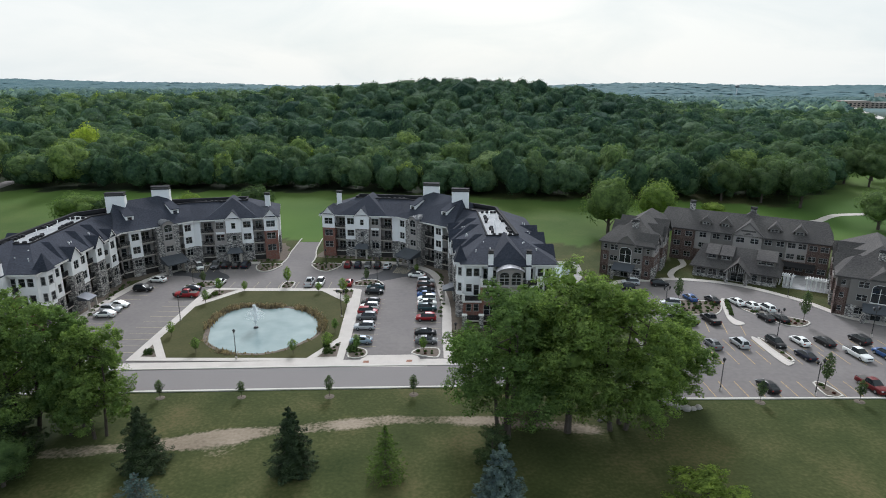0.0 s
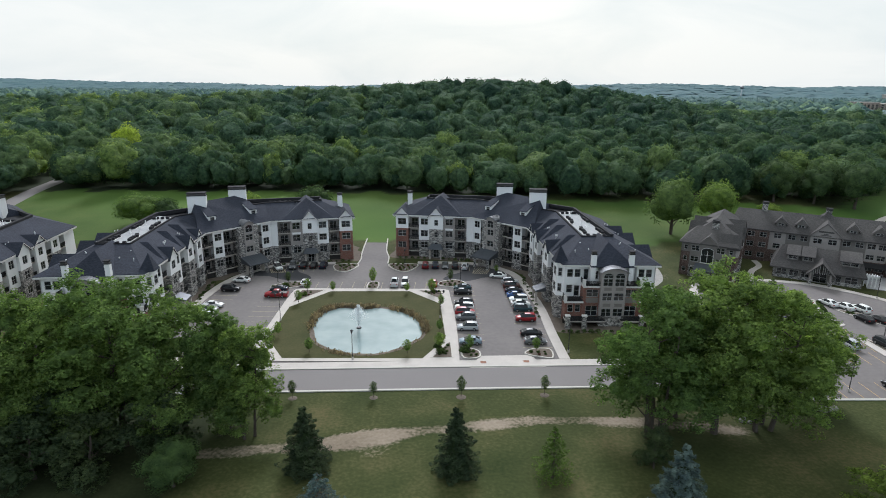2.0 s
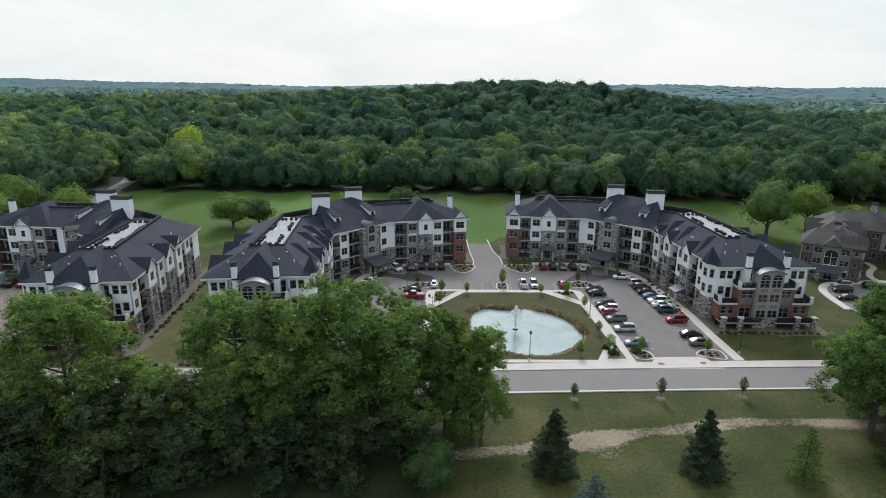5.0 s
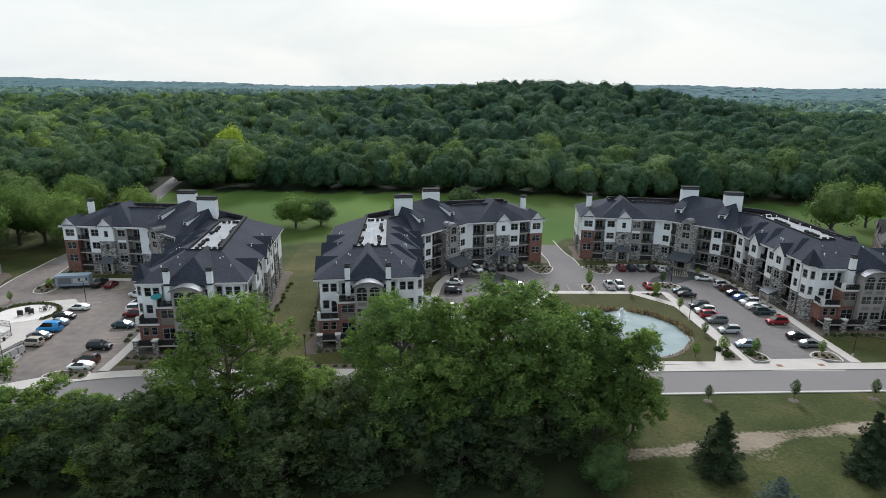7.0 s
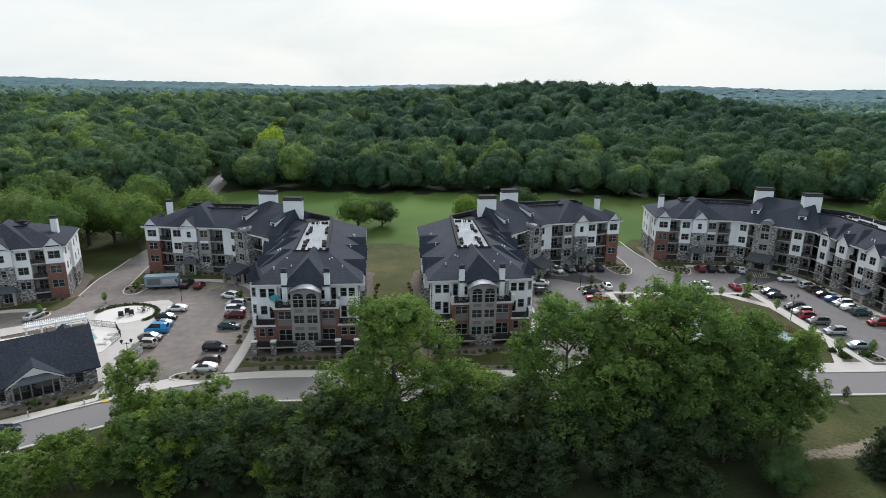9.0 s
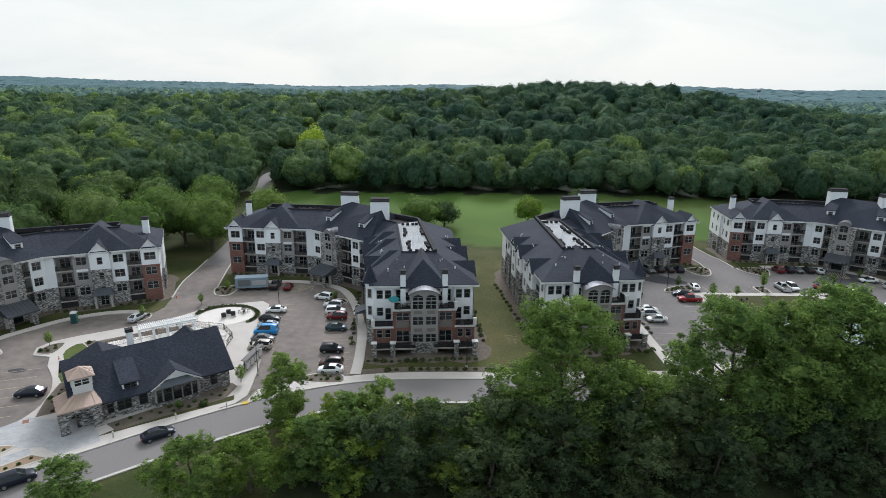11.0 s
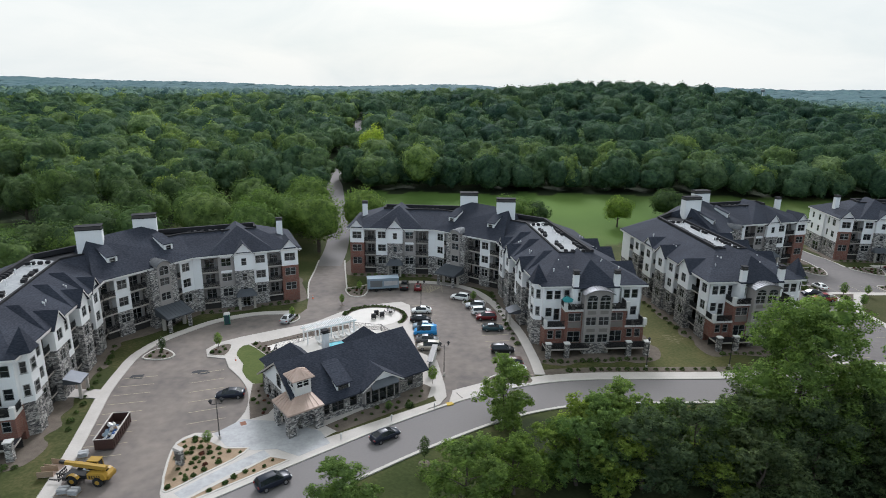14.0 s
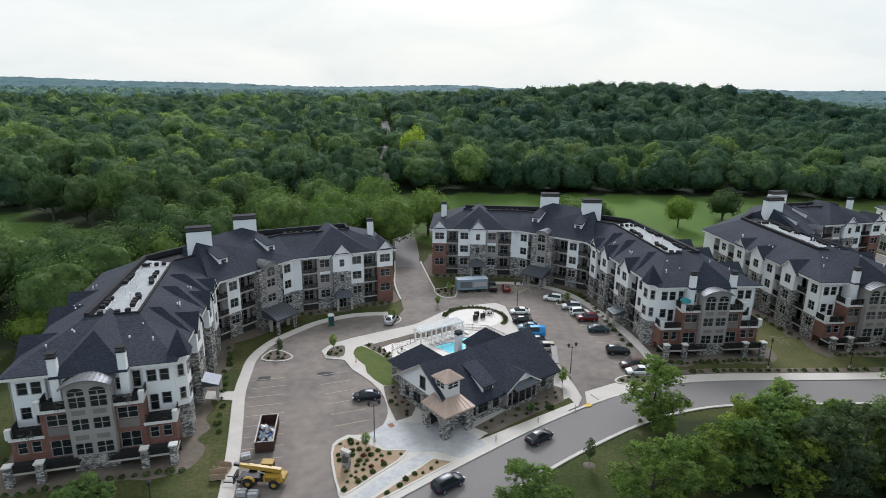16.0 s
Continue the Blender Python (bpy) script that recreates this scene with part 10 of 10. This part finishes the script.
def conifer(seed, h, r, needles, size, mat, loose=0.0, name="spruce_tree"):
    """A spruce: tiers of drooping boughs round a straight trunk."""
    rng, rg = np.random.default_rng(seed), random.Random(seed)
    root = new(name)
    bm = bmesh.new()
    tube(bm, [(0, 0, -0.2), (0, 0, h * .5), (0, 0, h * .97)], [h * .022, h * .014, 0.02], 7)
    P, N = [], []
    tiers = int(h * 1.7)
    boughs = []
    for i in range(tiers):
        t = (i + 0.5) / tiers
        z = h * (0.07 + 0.91 * t)
        rr = r * min(1.0, 0.80 + 1.4 * t) * (1 - t) ** 0.72 + 0.10
        k = max(4, int(9 * (1 - t) + 4))
        for j in range(k):
            a = 2 * math.pi * (j + rg.random() * .8) / k + i * 1.3
            R_ = rr * rg.choice((.70, .88, 1.0, 1.08)) * rg.uniform(.9, 1.1)
            end = Vector((math.cos(a) * R_, math.sin(a) * R_, z - R_ * rg.uniform(.16, .36)))
            if R_ > 0.5:
                tube(bm, [(0, 0, z), end * 1.0], [0.035, 0.008], 3)
            boughs.append((Vector((0, 0, z)), end, a))
    per = max(6, needles // len(boughs))
    for s, e, a in boughs:
        L_ = (e - s).length
        for _ in range(per):
            u = rg.uniform(0.12, 1.0) ** 0.75
            q = s.lerp(e, u)
            w = (0.10 + 0.34 * math.sin(math.pi * min(1, u * .9 + .1))) * L_ * 0.62
            sd = rg.uniform(-1, 1)
            q = q + Vector((-math.sin(a), math.cos(a), 0)) * sd * w + Vector((0, 0, rg.uniform(-.26, .06) - abs(sd) * w * .25 + 0.10 * u * u * L_))
            P.append(q[:])
            N.append((math.cos(a) * .45, math.sin(a) * .45, .75))
    part("trunk", bm, M_BARK, root)
    v, f = leaf_cards(np.array(P), np.array(N), size, rng, 0.35 + loose)
    cr = new("foliage", raw_mesh("foliage", v, f, mat))
    cr.parent = root
    # solid cone added inside; its dark colour stands in for shade between boughs
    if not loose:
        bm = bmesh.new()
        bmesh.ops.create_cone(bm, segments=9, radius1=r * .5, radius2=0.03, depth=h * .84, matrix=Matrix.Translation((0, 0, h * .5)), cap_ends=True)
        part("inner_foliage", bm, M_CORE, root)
    return root


def put(proto, places, label, cat, group=""):
    """The first place takes the prototype itself, the rest copies: (x, y, turn, scale, height scale)."""
    for i, (x, y, turn, s, sh) in enumerate(places):
        m = Matrix.LocRotScale((x, y, float(terrain(x, y))), Euler((0, 0, radians(turn))), (s, s, s * sh))
        ob = proto if i == 0 else copy_thing(proto, Matrix.Identity(4))
        ob.matrix_basis = m
        tagged(ob, label, cat, group)


G1, G2 = "large trees before the road", "thicket trees before the road"
big1 = broadleaf(1, 21.5, 8.2, 50000, 0.155, M_LEAF, 0.20)
big2 = broadleaf(2, 21.5, 8.0, 50000, 0.155, M_LEAF, 0.17, 3)
big3 = broadleaf(3, 19.0, 6.6, 38000, 0.155, M_LEAF, 0.15, 2)
put(big1, [(17.5, 72.4, 0, 1.03, 1.02), (-62.5, 69, 80, 1.06, 0.98), (-99.5, 68.5, 200, 1.0, 1.0), (-77.2, 68.9, 140, 0.96, 1.02)], "tall spreading green broadleaf tree on the grass slope", "tree", G1)
put(big2, [(8.8, 71.9, 30, 0.95, 1.03), (24.6, 73.6, 160, 1.02, 0.96), (-70, 68.2, 70, 1.0, 0.98), (-56.5, 71.4, 10, 0.9, 1.02)], "multi-stemmed green broadleaf tree with airy crown", "tree", G1)
put(big3, [(34, 80, 0, 0.86, 0.92), (13.5, 77.5, 90, 1.0, 1.0), (-50.4, 72, 45, 0.82, 1.12), (-46.6, 70.8, 200, 0.70, 1.24), (-89.8, 68.5, 120, 0.8, 0.85)], "slender green broadleaf tree with open crown", "tree", G1)
mid1 = broadleaf(4, 10.2, 4.9, 19000, 0.125, M_LEAFD, 0.03)
mid2 = broadleaf(5, 9.8, 4.7, 19000, 0.125, M_LEAF, 0.06)
mid3 = broadleaf(6, 10.0, 4.4, 17000, 0.125, M_LEAFY, 0.08)
put(mid1, [(-85, 65.0, 0, 1.2, .95), (-93, 63.5, 50, 1.1, 1), (-77, 63.4, 90, 1.05, .95), (-70, 62, 130, .95, .95), (-63.2, 62.6, 170, .9, 1), (-100.5, 62, 210, 1.08, 1), (-107.5, 64, 250, 1.1, 1.02),
           (-114.5, 63.2, 290, 1.0, 1), (-121.5, 61.2, 330, 1.05, .95), (-67, 66, 20, 1.1, 1.0), (-82, 60.5, 70, 1.0, .85), (-91, 59.5, 160, .95, .85), (-109, 58.5, 100, 1.0, .85), (6.4, 64.5, 33, .45, 1.3), (-56.8, 66.4, 12, .9, 1)],
    "dense dark green thicket tree on the slope", "tree", G2)
put(mid2, [(-108.5, 64.5, 0, 1.0, 1.0), (-123.4, 68.0, 60, 1.05, .95), (-136.4, 74.2, 120, 0.92, 1.14), (-129.2, 61.8, 180, .95, .92), (-116, 67.5, 300, .6, 1.45),
           (-126.2, 64.0, 105, 1.0, 1.0), (-156.6, 56.8, 165, .85, .74), (-103.5, 66.5, 200, .95, 1.1), (-142.8, 57.4, 15, .95, .98), (-205, 55.5, 70, .7, .8), (-92.5, 66.0, 20, 1.0, 1.05)],
    "bushy mid-green broadleaf tree on the verge", "tree", G2)
put(mid3, [(-128.0, 66.4, 90, .9, .95), (-137, 60.2, 200, .9, .85), (-131.8, 63.4, 20, .8, .9), (-124.5, 60.6, 250, .85, .9), (29.3, 55.5, 20, .95, .58), (-113, 60.4, 140, .8, .8)],
    "light yellow-green young broadleaf tree", "tree", G2)

far1 = park_tree(7, 19.5, 9.0, M_PARK, clear=0.06)
far2 = park_tree(8, 17.0, 7.4, M_PARKL, clear=0.06)
far3 = park_tree(9, 10.0, 6.2, M_LEAFY, 2600, 0.22, 0.14)
far6 = park_tree(20, 18.5, 8.6, M_PARKD)
put(far1, [(53.2, 184.7, 0, 1.0, 1.04), (-203, 184, 80, 1, 1), (-208, 160, 140, 1, 1.0), (-215, 172, 10, 1, 1), (-222, 150, 60, .95, .95), (144, 190, 40, .95, .8)], "tall rounded green broadleaf tree beside the fairway", "tree", "trees behind the houses")
put(far6, [(133, 216, 0, 1.05, .95), (122, 223, 40, .9, .9), (108, 226, 90, .95, 1.0), (179, 262, 30, .95, 1.0), (184, 253, 80, .9, .95), (197, 270, 130, 1.0, 1.0), (212, 262, 10, 1.0, 1.0), (168, 268, 60, .9, .9), (-187, 191, 20, .9, 1)],
    "dark green broadleaf tree standing on the golf lawn", "tree", "trees on the golf lawn")
bush = park_tree(22, 7.0, 3.6, M_PARK, 4200, 0.12, 0.02)
put(bush, [(-52.6, 60.6, 0, 1.0, .95)], "pale green rounded young tree on the lawn", "tree")
put(far2, [(72.6, 196, 0, .95, 1.0), (-168.5, 184, 60, 1.0, .95), (-161.5, 181, 160, .7, .8), (-232, 138, 30, .9, .9), (-228, 120, 90, .8, .8)], "light yellow-green broadleaf tree on the fairway edge", "tree", "trees behind the houses")
far4 = park_tree(10, 19.0, 8.4, M_PARKL, 4200, 0.26, 0.10)
put(far4, [(-178.9, 163.4, 60, 1.0, .93), (-185.4, 182.5, 200, 1.0, 1.06), (-188.4, 168, 120, .95, .95), (-194, 152, 200, .95, 1.0), (-196, 168, 300, 1.0, 1.0)], "tall light green broadleaf tree beside the drive", "tree", "trees behind the houses")
gold = park_tree(17, 15.5, 6.2, M_GOLD, 1800, 0.34)
put(gold, [(-176.4, 295, 0, 1.3, 1.1)], "golden yellow broadleaf tree at the wood's edge", "tree")
put(far3, [(-84.4, 194.2, 140, .82, 1.36), (-237, 100, 40, .9, .9), (-240, 84, 140, .9, .9), (-236, 68, 80, .8, .9), (96, 206, 50, .7, .7)], "small rounded green tree on the golf lawn", "tree", "small trees on the golf lawn")

fair1 = park_tree(23, 11.2, 7.0, M_PARKL, 2600, 0.22, 0.05)
put(fair1, [(-120.4, 190.5, 0, 1.16, .92)], "broad light green tree on the golf lawn", "tree", "small trees on the golf lawn")
fair2 = park_tree(24, 9.8, 5.4, M_PARKD, 2200, 0.22, 0.03)
put(fair2, [(-112.6, 193, 0, 1.0, 1.0), (-65, 203.3, 30, 1.12, 1.1)], "dense dark green tree on the golf lawn", "tree", "small trees on the golf lawn")

rc = random.Random(19)
far5 = park_tree(18, 16.0, 7.4, M_PARKD, 2300, 0.26, 0.04)
groups = {0: [], 1: []}
for i, (x, y) in enumerate(CLOSE_TREES):
    groups[rc.choice((0, 0, 0, 1))].append((x, y, rc.uniform(0, 360), rc.uniform(.85, 1.15), rc.uniform(.85, 1.1)))
put(far5, groups[0], "dense dark green broadleaf tree at the wood's edge", "tree", "wood's edge beside the house")
for x, y, a, s, sh in groups[1]:
    ob = copy_thing(far1, Matrix.Identity(4))
    ob.matrix_basis = Matrix.LocRotScale((x, y, float(terrain(x, y))), Euler((0, 0, radians(a))), (s * .85, s * .85, s * sh * .85))
    tagged(ob, "tall rounded green broadleaf tree at the wood's edge", "tree", "wood's edge beside the house")

sp1 = conifer(11, 9.0, 3.5, 24000, 0.095, M_SPRUCE)
put(sp1, [(-18.6, 63.8, 0, 1.0, 1.02), (-37.4, 64.2, 80, 1.06, .94)], "dark green spruce standing on the lawn", "conifer", "conifers on the lawn")
sp2 = conifer(12, 8.8, 3.6, 20000, 0.11, M_BLUESP)
put(sp2, [(6.6, 56.8, 0, 1.0, 1.02)], "blue-green spruce with silvery needles on the lawn", "conifer")
sp3 = conifer(13, 5.6, 3.6, 4200, 0.1, M_BLUESP, 0.5)
put(sp3, [(-34.2, 56.2, 0, 1.0, .95)], "ragged grey half-bare conifer on the lawn", "conifer")
sp4 = conifer(14, 7.6, 3.0, 6500, 0.085, M_LARCH, 0.35, "larch_tree")
put(sp4, [(-6.8, 62.3, 0, 1.0, 1.0)], "light green feathery larch on the lawn", "conifer")

# young street and court trees
def young(seed, h, r, leaves, size, mat):
    """A staked young tree: thin stem, narrow egg-shaped crown of fine leaves with a ragged outline."""
    rng = np.random.default_rng(seed)
    root = new("young_tree")
    bm = bmesh.new()
    tube(bm, [(0, 0, -.1), (.02, 0, h * .4), (0, .02, h * .92)], [.05, .04, .01], 6)
    for k in range(9):
        a, z = k * 2.4, h * (.38 + .055 * k)
        tube(bm, [(0, 0, z), (math.cos(a) * r * .6, math.sin(a) * r * .6, z + r * .5)], [.018, .006], 3)
    part("trunk", bm, M_BARK, root)
    bm = bmesh.new()
    bmesh.ops.create_cone(bm, segments=14, radius1=.8, radius2=.45, depth=.14, matrix=Matrix.Translation((0, 0, .06)), cap_ends=True)
    part("mulch_ring", bm, M_MULCH, root)
    z = rng.beta(1.5, 1.9, leaves)
    prof = np.sin(np.pi * np.clip(z * 0.9 + 0.09, 0, 1)) ** 0.8
    a = rng.uniform(0, 2 * np.pi, leaves)
    lump = 1 + 0.22 * np.sin(a * 3 + z * 9 + seed) + 0.15 * np.sin(a * 5 - z * 14)
    rad = r * prof * lump * rng.uniform(.15, 1, leaves) ** .5
    P = np.stack([np.cos(a) * rad, np.sin(a) * rad, h * (.30 + .70 * z)], -1)
    out = np.stack([np.cos(a), np.sin(a), (z - .35) * 1.2], -1)
    v, f = leaf_cards(P, out, size, rng, 0.6)
    cn = out * .6 + np.array([0, -.1, .6]) + rng.normal(0, .2, P.shape)
    cn /= np.linalg.norm(cn, axis=1, keepdims=True)
    cr = new("crown", raw_mesh("crown", v, f, mat, None, np.repeat(cn, 3, 0)))
    cr.parent = root
    return root


yg1, yg2 = young(15, 3.7, 0.72, 1000, 0.085, M_LEAFD), young(16, 3.4, 0.8, 1000, 0.085, M_LEAF)
put(yg1, [(-43.3, 81.3, 0, .9, .95), (-30.9, 81.6, 60, .85, .9), (-17.4, 81.9, 120, 1, 1), (-4.4, 82.6, 200, .95, 1), (-147.6, 66.0, 30, 1.0, 1.1), (48.6, 80.6, 90, 1.0, 1.0), (64, 80.9, 10, 1.0, 1.0), (-194.2, 97.4, 50, .95, .95), (-57.2, 134.2, 20, .95, 1), (-18.4, 136.2, 20, 1, 1), (52.0, 122.6, 20, 1.3, 1.3), (73.2, 111.4, 20, 1.4, 1.4), (60.9, 84.6, 20, 1.35, 1.3)],
    "slim young tree in a mulch ring", "young tree", "young trees along the road")
put(yg2, [(-36.9, 133.6, 0, 1.25, 1.15), (-45.6, 128.8, 60, .95, .9), (-28.5, 128.6, 120, .9, .9), (-20.6, 119.5, 180, .95, 1.0), (-20.8, 106.4, 240, .9, .95), (-26.6, 96.6, 300, 1.0, .9), (-44.2, 97.2, 20, 1.1, .8), (-51.6, 104, 80, 1.0, .95),
           (-51.8, 121.5, 140, 1.1, .9), (-15.4, 97.6, 200, 1.0, 1.05), (-3.4, 97.6, 260, .9, 1.05), (-20.8, 98.6, 50, 1.3, .8), (-22.8, 128, 110, 1.3, .9), (-51.4, 128.6, 110, 1.2, .9), (-185.2, 99.6, 0, .95, 1), (-176.2, 69.6, 0, .85, .85),
           (-166.2, 121.4, 30, .8, 1.0), (-137.6, 123.8, 30, .9, .9), (-6.6, 143.8, 30, .8, .9), (-163.5, 130.5, 0, .8, 1), (-175.2, 113.8, 0, .8, 1), (-146.6, 86.6, 0, 1.1, .9), (-153, 78.2, 0, .8, .7)], "small leafy young tree in the court", "young tree", "young trees round the courts")


# shrubs and reeds
def shrub(seed, r, n, mat, size=0.11):
    rng = np.random.default_rng(seed)
    d = rng.normal(0, 1, (n, 3))
    d /= np.linalg.norm(d, axis=1, keepdims=True)
    d[:, 2] = np.abs(d[:, 2])
    P = d * r * rng.uniform(.75, 1.05, (n, 1)) * np.array([1, 1, .95])
    v, f = leaf_cards(P, d, size, rng, 0.5)
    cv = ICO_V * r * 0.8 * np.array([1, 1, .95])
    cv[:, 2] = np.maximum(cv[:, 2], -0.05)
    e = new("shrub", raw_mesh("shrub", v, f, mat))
    # solid ball whose dark colour stands in for the shrub's inner shade
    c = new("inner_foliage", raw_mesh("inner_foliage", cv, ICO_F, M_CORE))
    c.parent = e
    return e


rs = random.Random(8)
sh1, sh2, sh3 = shrub(1, 0.55, 150, M_SHRUB), shrub(2, 0.5, 130, M_REDSH), shrub(3, 0.8, 200, M_SHRUB, 0.13)


def fill(pts, step, seed, z=0.17, jit=0.3):
    rg = random.Random(seed)
    xs, ys = [p[0] for p in pts], [p[1] for p in pts]
    out = []
    y = min(ys)
    while y < max(ys):
        x = min(xs) + rg.random() * step
        while x < max(xs):
            q = (x + rg.uniform(-jit, jit), y + rg.uniform(-jit, jit))
            inner = np.array([q[0]]), np.array([q[1]])
            if poly_mask(*inner, pts)[0] and line_dist(*inner, list(pts) + [pts[0]])[0] > 0.55:
                out.append(q)
            x += step
        y += step
    return out


greens, reds = [], []
for i, b in enumerate(BEDS):
    for j, q in enumerate(fill(b, 1.12 if i in (11, 12) else 1.3, i)):
        (reds if rs.random() < (0.06 if i in (11, 12) else 0.14) else greens).append((*q, 0.17))
for poly, st in (([(-172.6, 76), (-174.2, 81), (-175.2, 86.2), (-172.6, 87.0), (-171.8, 91), (-168.6, 86), (-170.4, 77.4)], 1.35), ([(-180.2, 101.2), (-178.4, 102.6), (-174.4, 98.8), (-174.0, 94.6), (-171.2, 90.0), (-172.6, 90.2), (-173.9, 93.3), (-176.7, 97.1)], 0.95), ([(-161.6, 74.4), (-159.5, 72.8), (-147.4, 81.6), (-146.8, 85.4), (-148.0, 86.5)], 1.6)):
    for q in fill(poly, st, 5):
        (reds if rs.random() < 0.2 else greens).append((*q, 0.17))


foot = []
for hs, mir_ in HPOS:
    for k in range(15):
        foot.append((*house_pt(hs, -9.5 + k * 1.35, -4.6 + rs.uniform(-.3, .3), mir_), 0.05))
    for k in range(13):
        foot.append((*house_pt(hs, -13.0 + rs.uniform(-.4, .4), 3 + k * 2.3, mir_), 0.05))
    for k in range(14):
        foot.append((*house_pt(hs, 11.8 + rs.uniform(-.3, .3), 3 + k * 2.4, mir_), 0.05))
    for k in range(12):
        if not 5 <= k <= 6:
            foot.append((*house_pt(hs, -45 + k * 1.7, 46.4 - k * 0.24 + rs.uniform(-.3, .3), mir_), 0.05))
kb = [p for p in offset(ROAD, -7.1) if -127 < p[0] < -76]
for p, q in zip(kb, kb[1:]):
    for i in range(int(math.hypot(q[0] - p[0], q[1] - p[1]) / 1.5)):
        t = (i + rs.random() * .6) * 1.5 / math.hypot(q[0] - p[0], q[1] - p[1])
        foot.append((p[0] + (q[0] - p[0]) * t, p[1] + (q[1] - p[1]) * t, 0.0))
foot += [(x, y, 0.17) for x, y in HEDGE]
foot += [(63.2 - 2.5 * k / 13 + rs.uniform(-.08, .08), 123.6 - 8.0 * k / 13, 0.16) for k in range(14)]
# the many small shrubs along the house walls, past counting
sv = np.array([v.co[:] for v in sh1.data.vertices])
fv = []
for x, y, z in foot:
    k, a = rs.uniform(.6, 1.15), rs.uniform(0, 6.28)
    c_, s_ = math.cos(a) * k, math.sin(a) * k
    fv.append(np.stack([sv[:, 0] * c_ - sv[:, 1] * s_ + x, sv[:, 0] * s_ + sv[:, 1] * c_ + y, sv[:, 2] * k + z], -1))
fv = np.concatenate(fv)
tagged(new("foundation_shrubs", raw_mesh("foundation_shrubs", fv, np.arange(len(fv)).reshape(-1, 3), M_SHRUB)), "small rounded green shrubs along the house walls", "shrubs", kind="stuff")
for i, (proto, lst, lb) in enumerate(((sh1, greens, "small rounded green shrub in mulch"), (sh2, reds, "small reddish shrub in mulch"))):
    for j, (x, y, z) in enumerate(lst):
        s = rs.uniform(.4, .8)
        m = Matrix.LocRotScale((x, y, z), Euler((0, 0, rs.uniform(0, 6))), (s, s, s * rs.uniform(.85, 1.2)))
        ob = proto if j == 0 else copy_thing(proto, Matrix.Identity(4))
        ob.matrix_basis = m
        tagged(ob, lb, "shrub", "shrubs in the beds")
for j, (x, y) in enumerate([(-21.2, 99.6), (-20.6, 97.4), (-52.4, 96.6), (-16.2, 98.0), (-22.4, 129.2), (-51.8, 126.8), (-57.6, 133.2), (-167.8, 77.6), (-150, 79.6), (55, 119.4), (59.4, 121.6), (49.6, 118.6)]):
    s = rs.uniform(.9, 1.4)
    ob = sh3 if j == 0 else copy_thing(sh3, Matrix.Identity(4))
    ob.matrix_basis = Matrix.LocRotScale((x, y, 0.17), Euler((0, 0, j)), (s, s, s))
    tagged(ob, "large rounded green shrub in mulch", "shrub", "large shrubs in the beds")

# reeds round the pond: one ring of stems in dense and bare stretches
rng = np.random.default_rng(77)
ring = np.array(offset(ccw(POND), 0.15, True))
nr = 5200
k = rng.integers(0, len(ring), nr)
t = rng.random(nr)
Pq = ring[k] * (1 - t[:, None]) + ring[(k + 1) % len(ring)] * t[:, None]
ang = np.arctan2(Pq[:, 1] - 108, Pq[:, 0] + 36)
dens = 0.06 + 0.94 * ((np.sin(ang * 3 + 0.5) + np.sin(ang * 7 + 2) * .6 + 1.9 * (Pq[:, 1] > 108) - 0.6 * (Pq[:, 1] < 104)) > 0.7)
ok = rng.random(nr) < dens
Pq = Pq[ok] + rng.normal(0, 0.42, (ok.sum(), 2))
hh = rng.uniform(0.3, 0.9, len(Pq)) * np.where(Pq[:, 1] > 106, 1.0, 0.45)
lean = rng.normal(0, 0.25, (len(Pq), 2)) * hh[:, None]
wv = rng.normal(0, 1, (len(Pq), 2))
wv = wv / np.linalg.norm(wv, axis=1, keepdims=True) * 0.10
b3 = np.concatenate([Pq, np.full((len(Pq), 1), 0.1)], 1)
t3 = b3 + np.concatenate([lean, hh[:, None]], 1)
w3 = np.concatenate([wv, np.zeros((len(Pq), 1))], 1)
vv = np.stack([b3 - w3, b3 + w3, t3 + w3 * 0.8, t3 - w3 * 0.8], 1).reshape(-1, 3)
tagged(new("reeds", raw_mesh("reeds", vv, np.arange(len(vv)).reshape(-1, 4), M_REED)), "dry tan reeds and cattails fringing the pond", "reeds", kind="stuff")
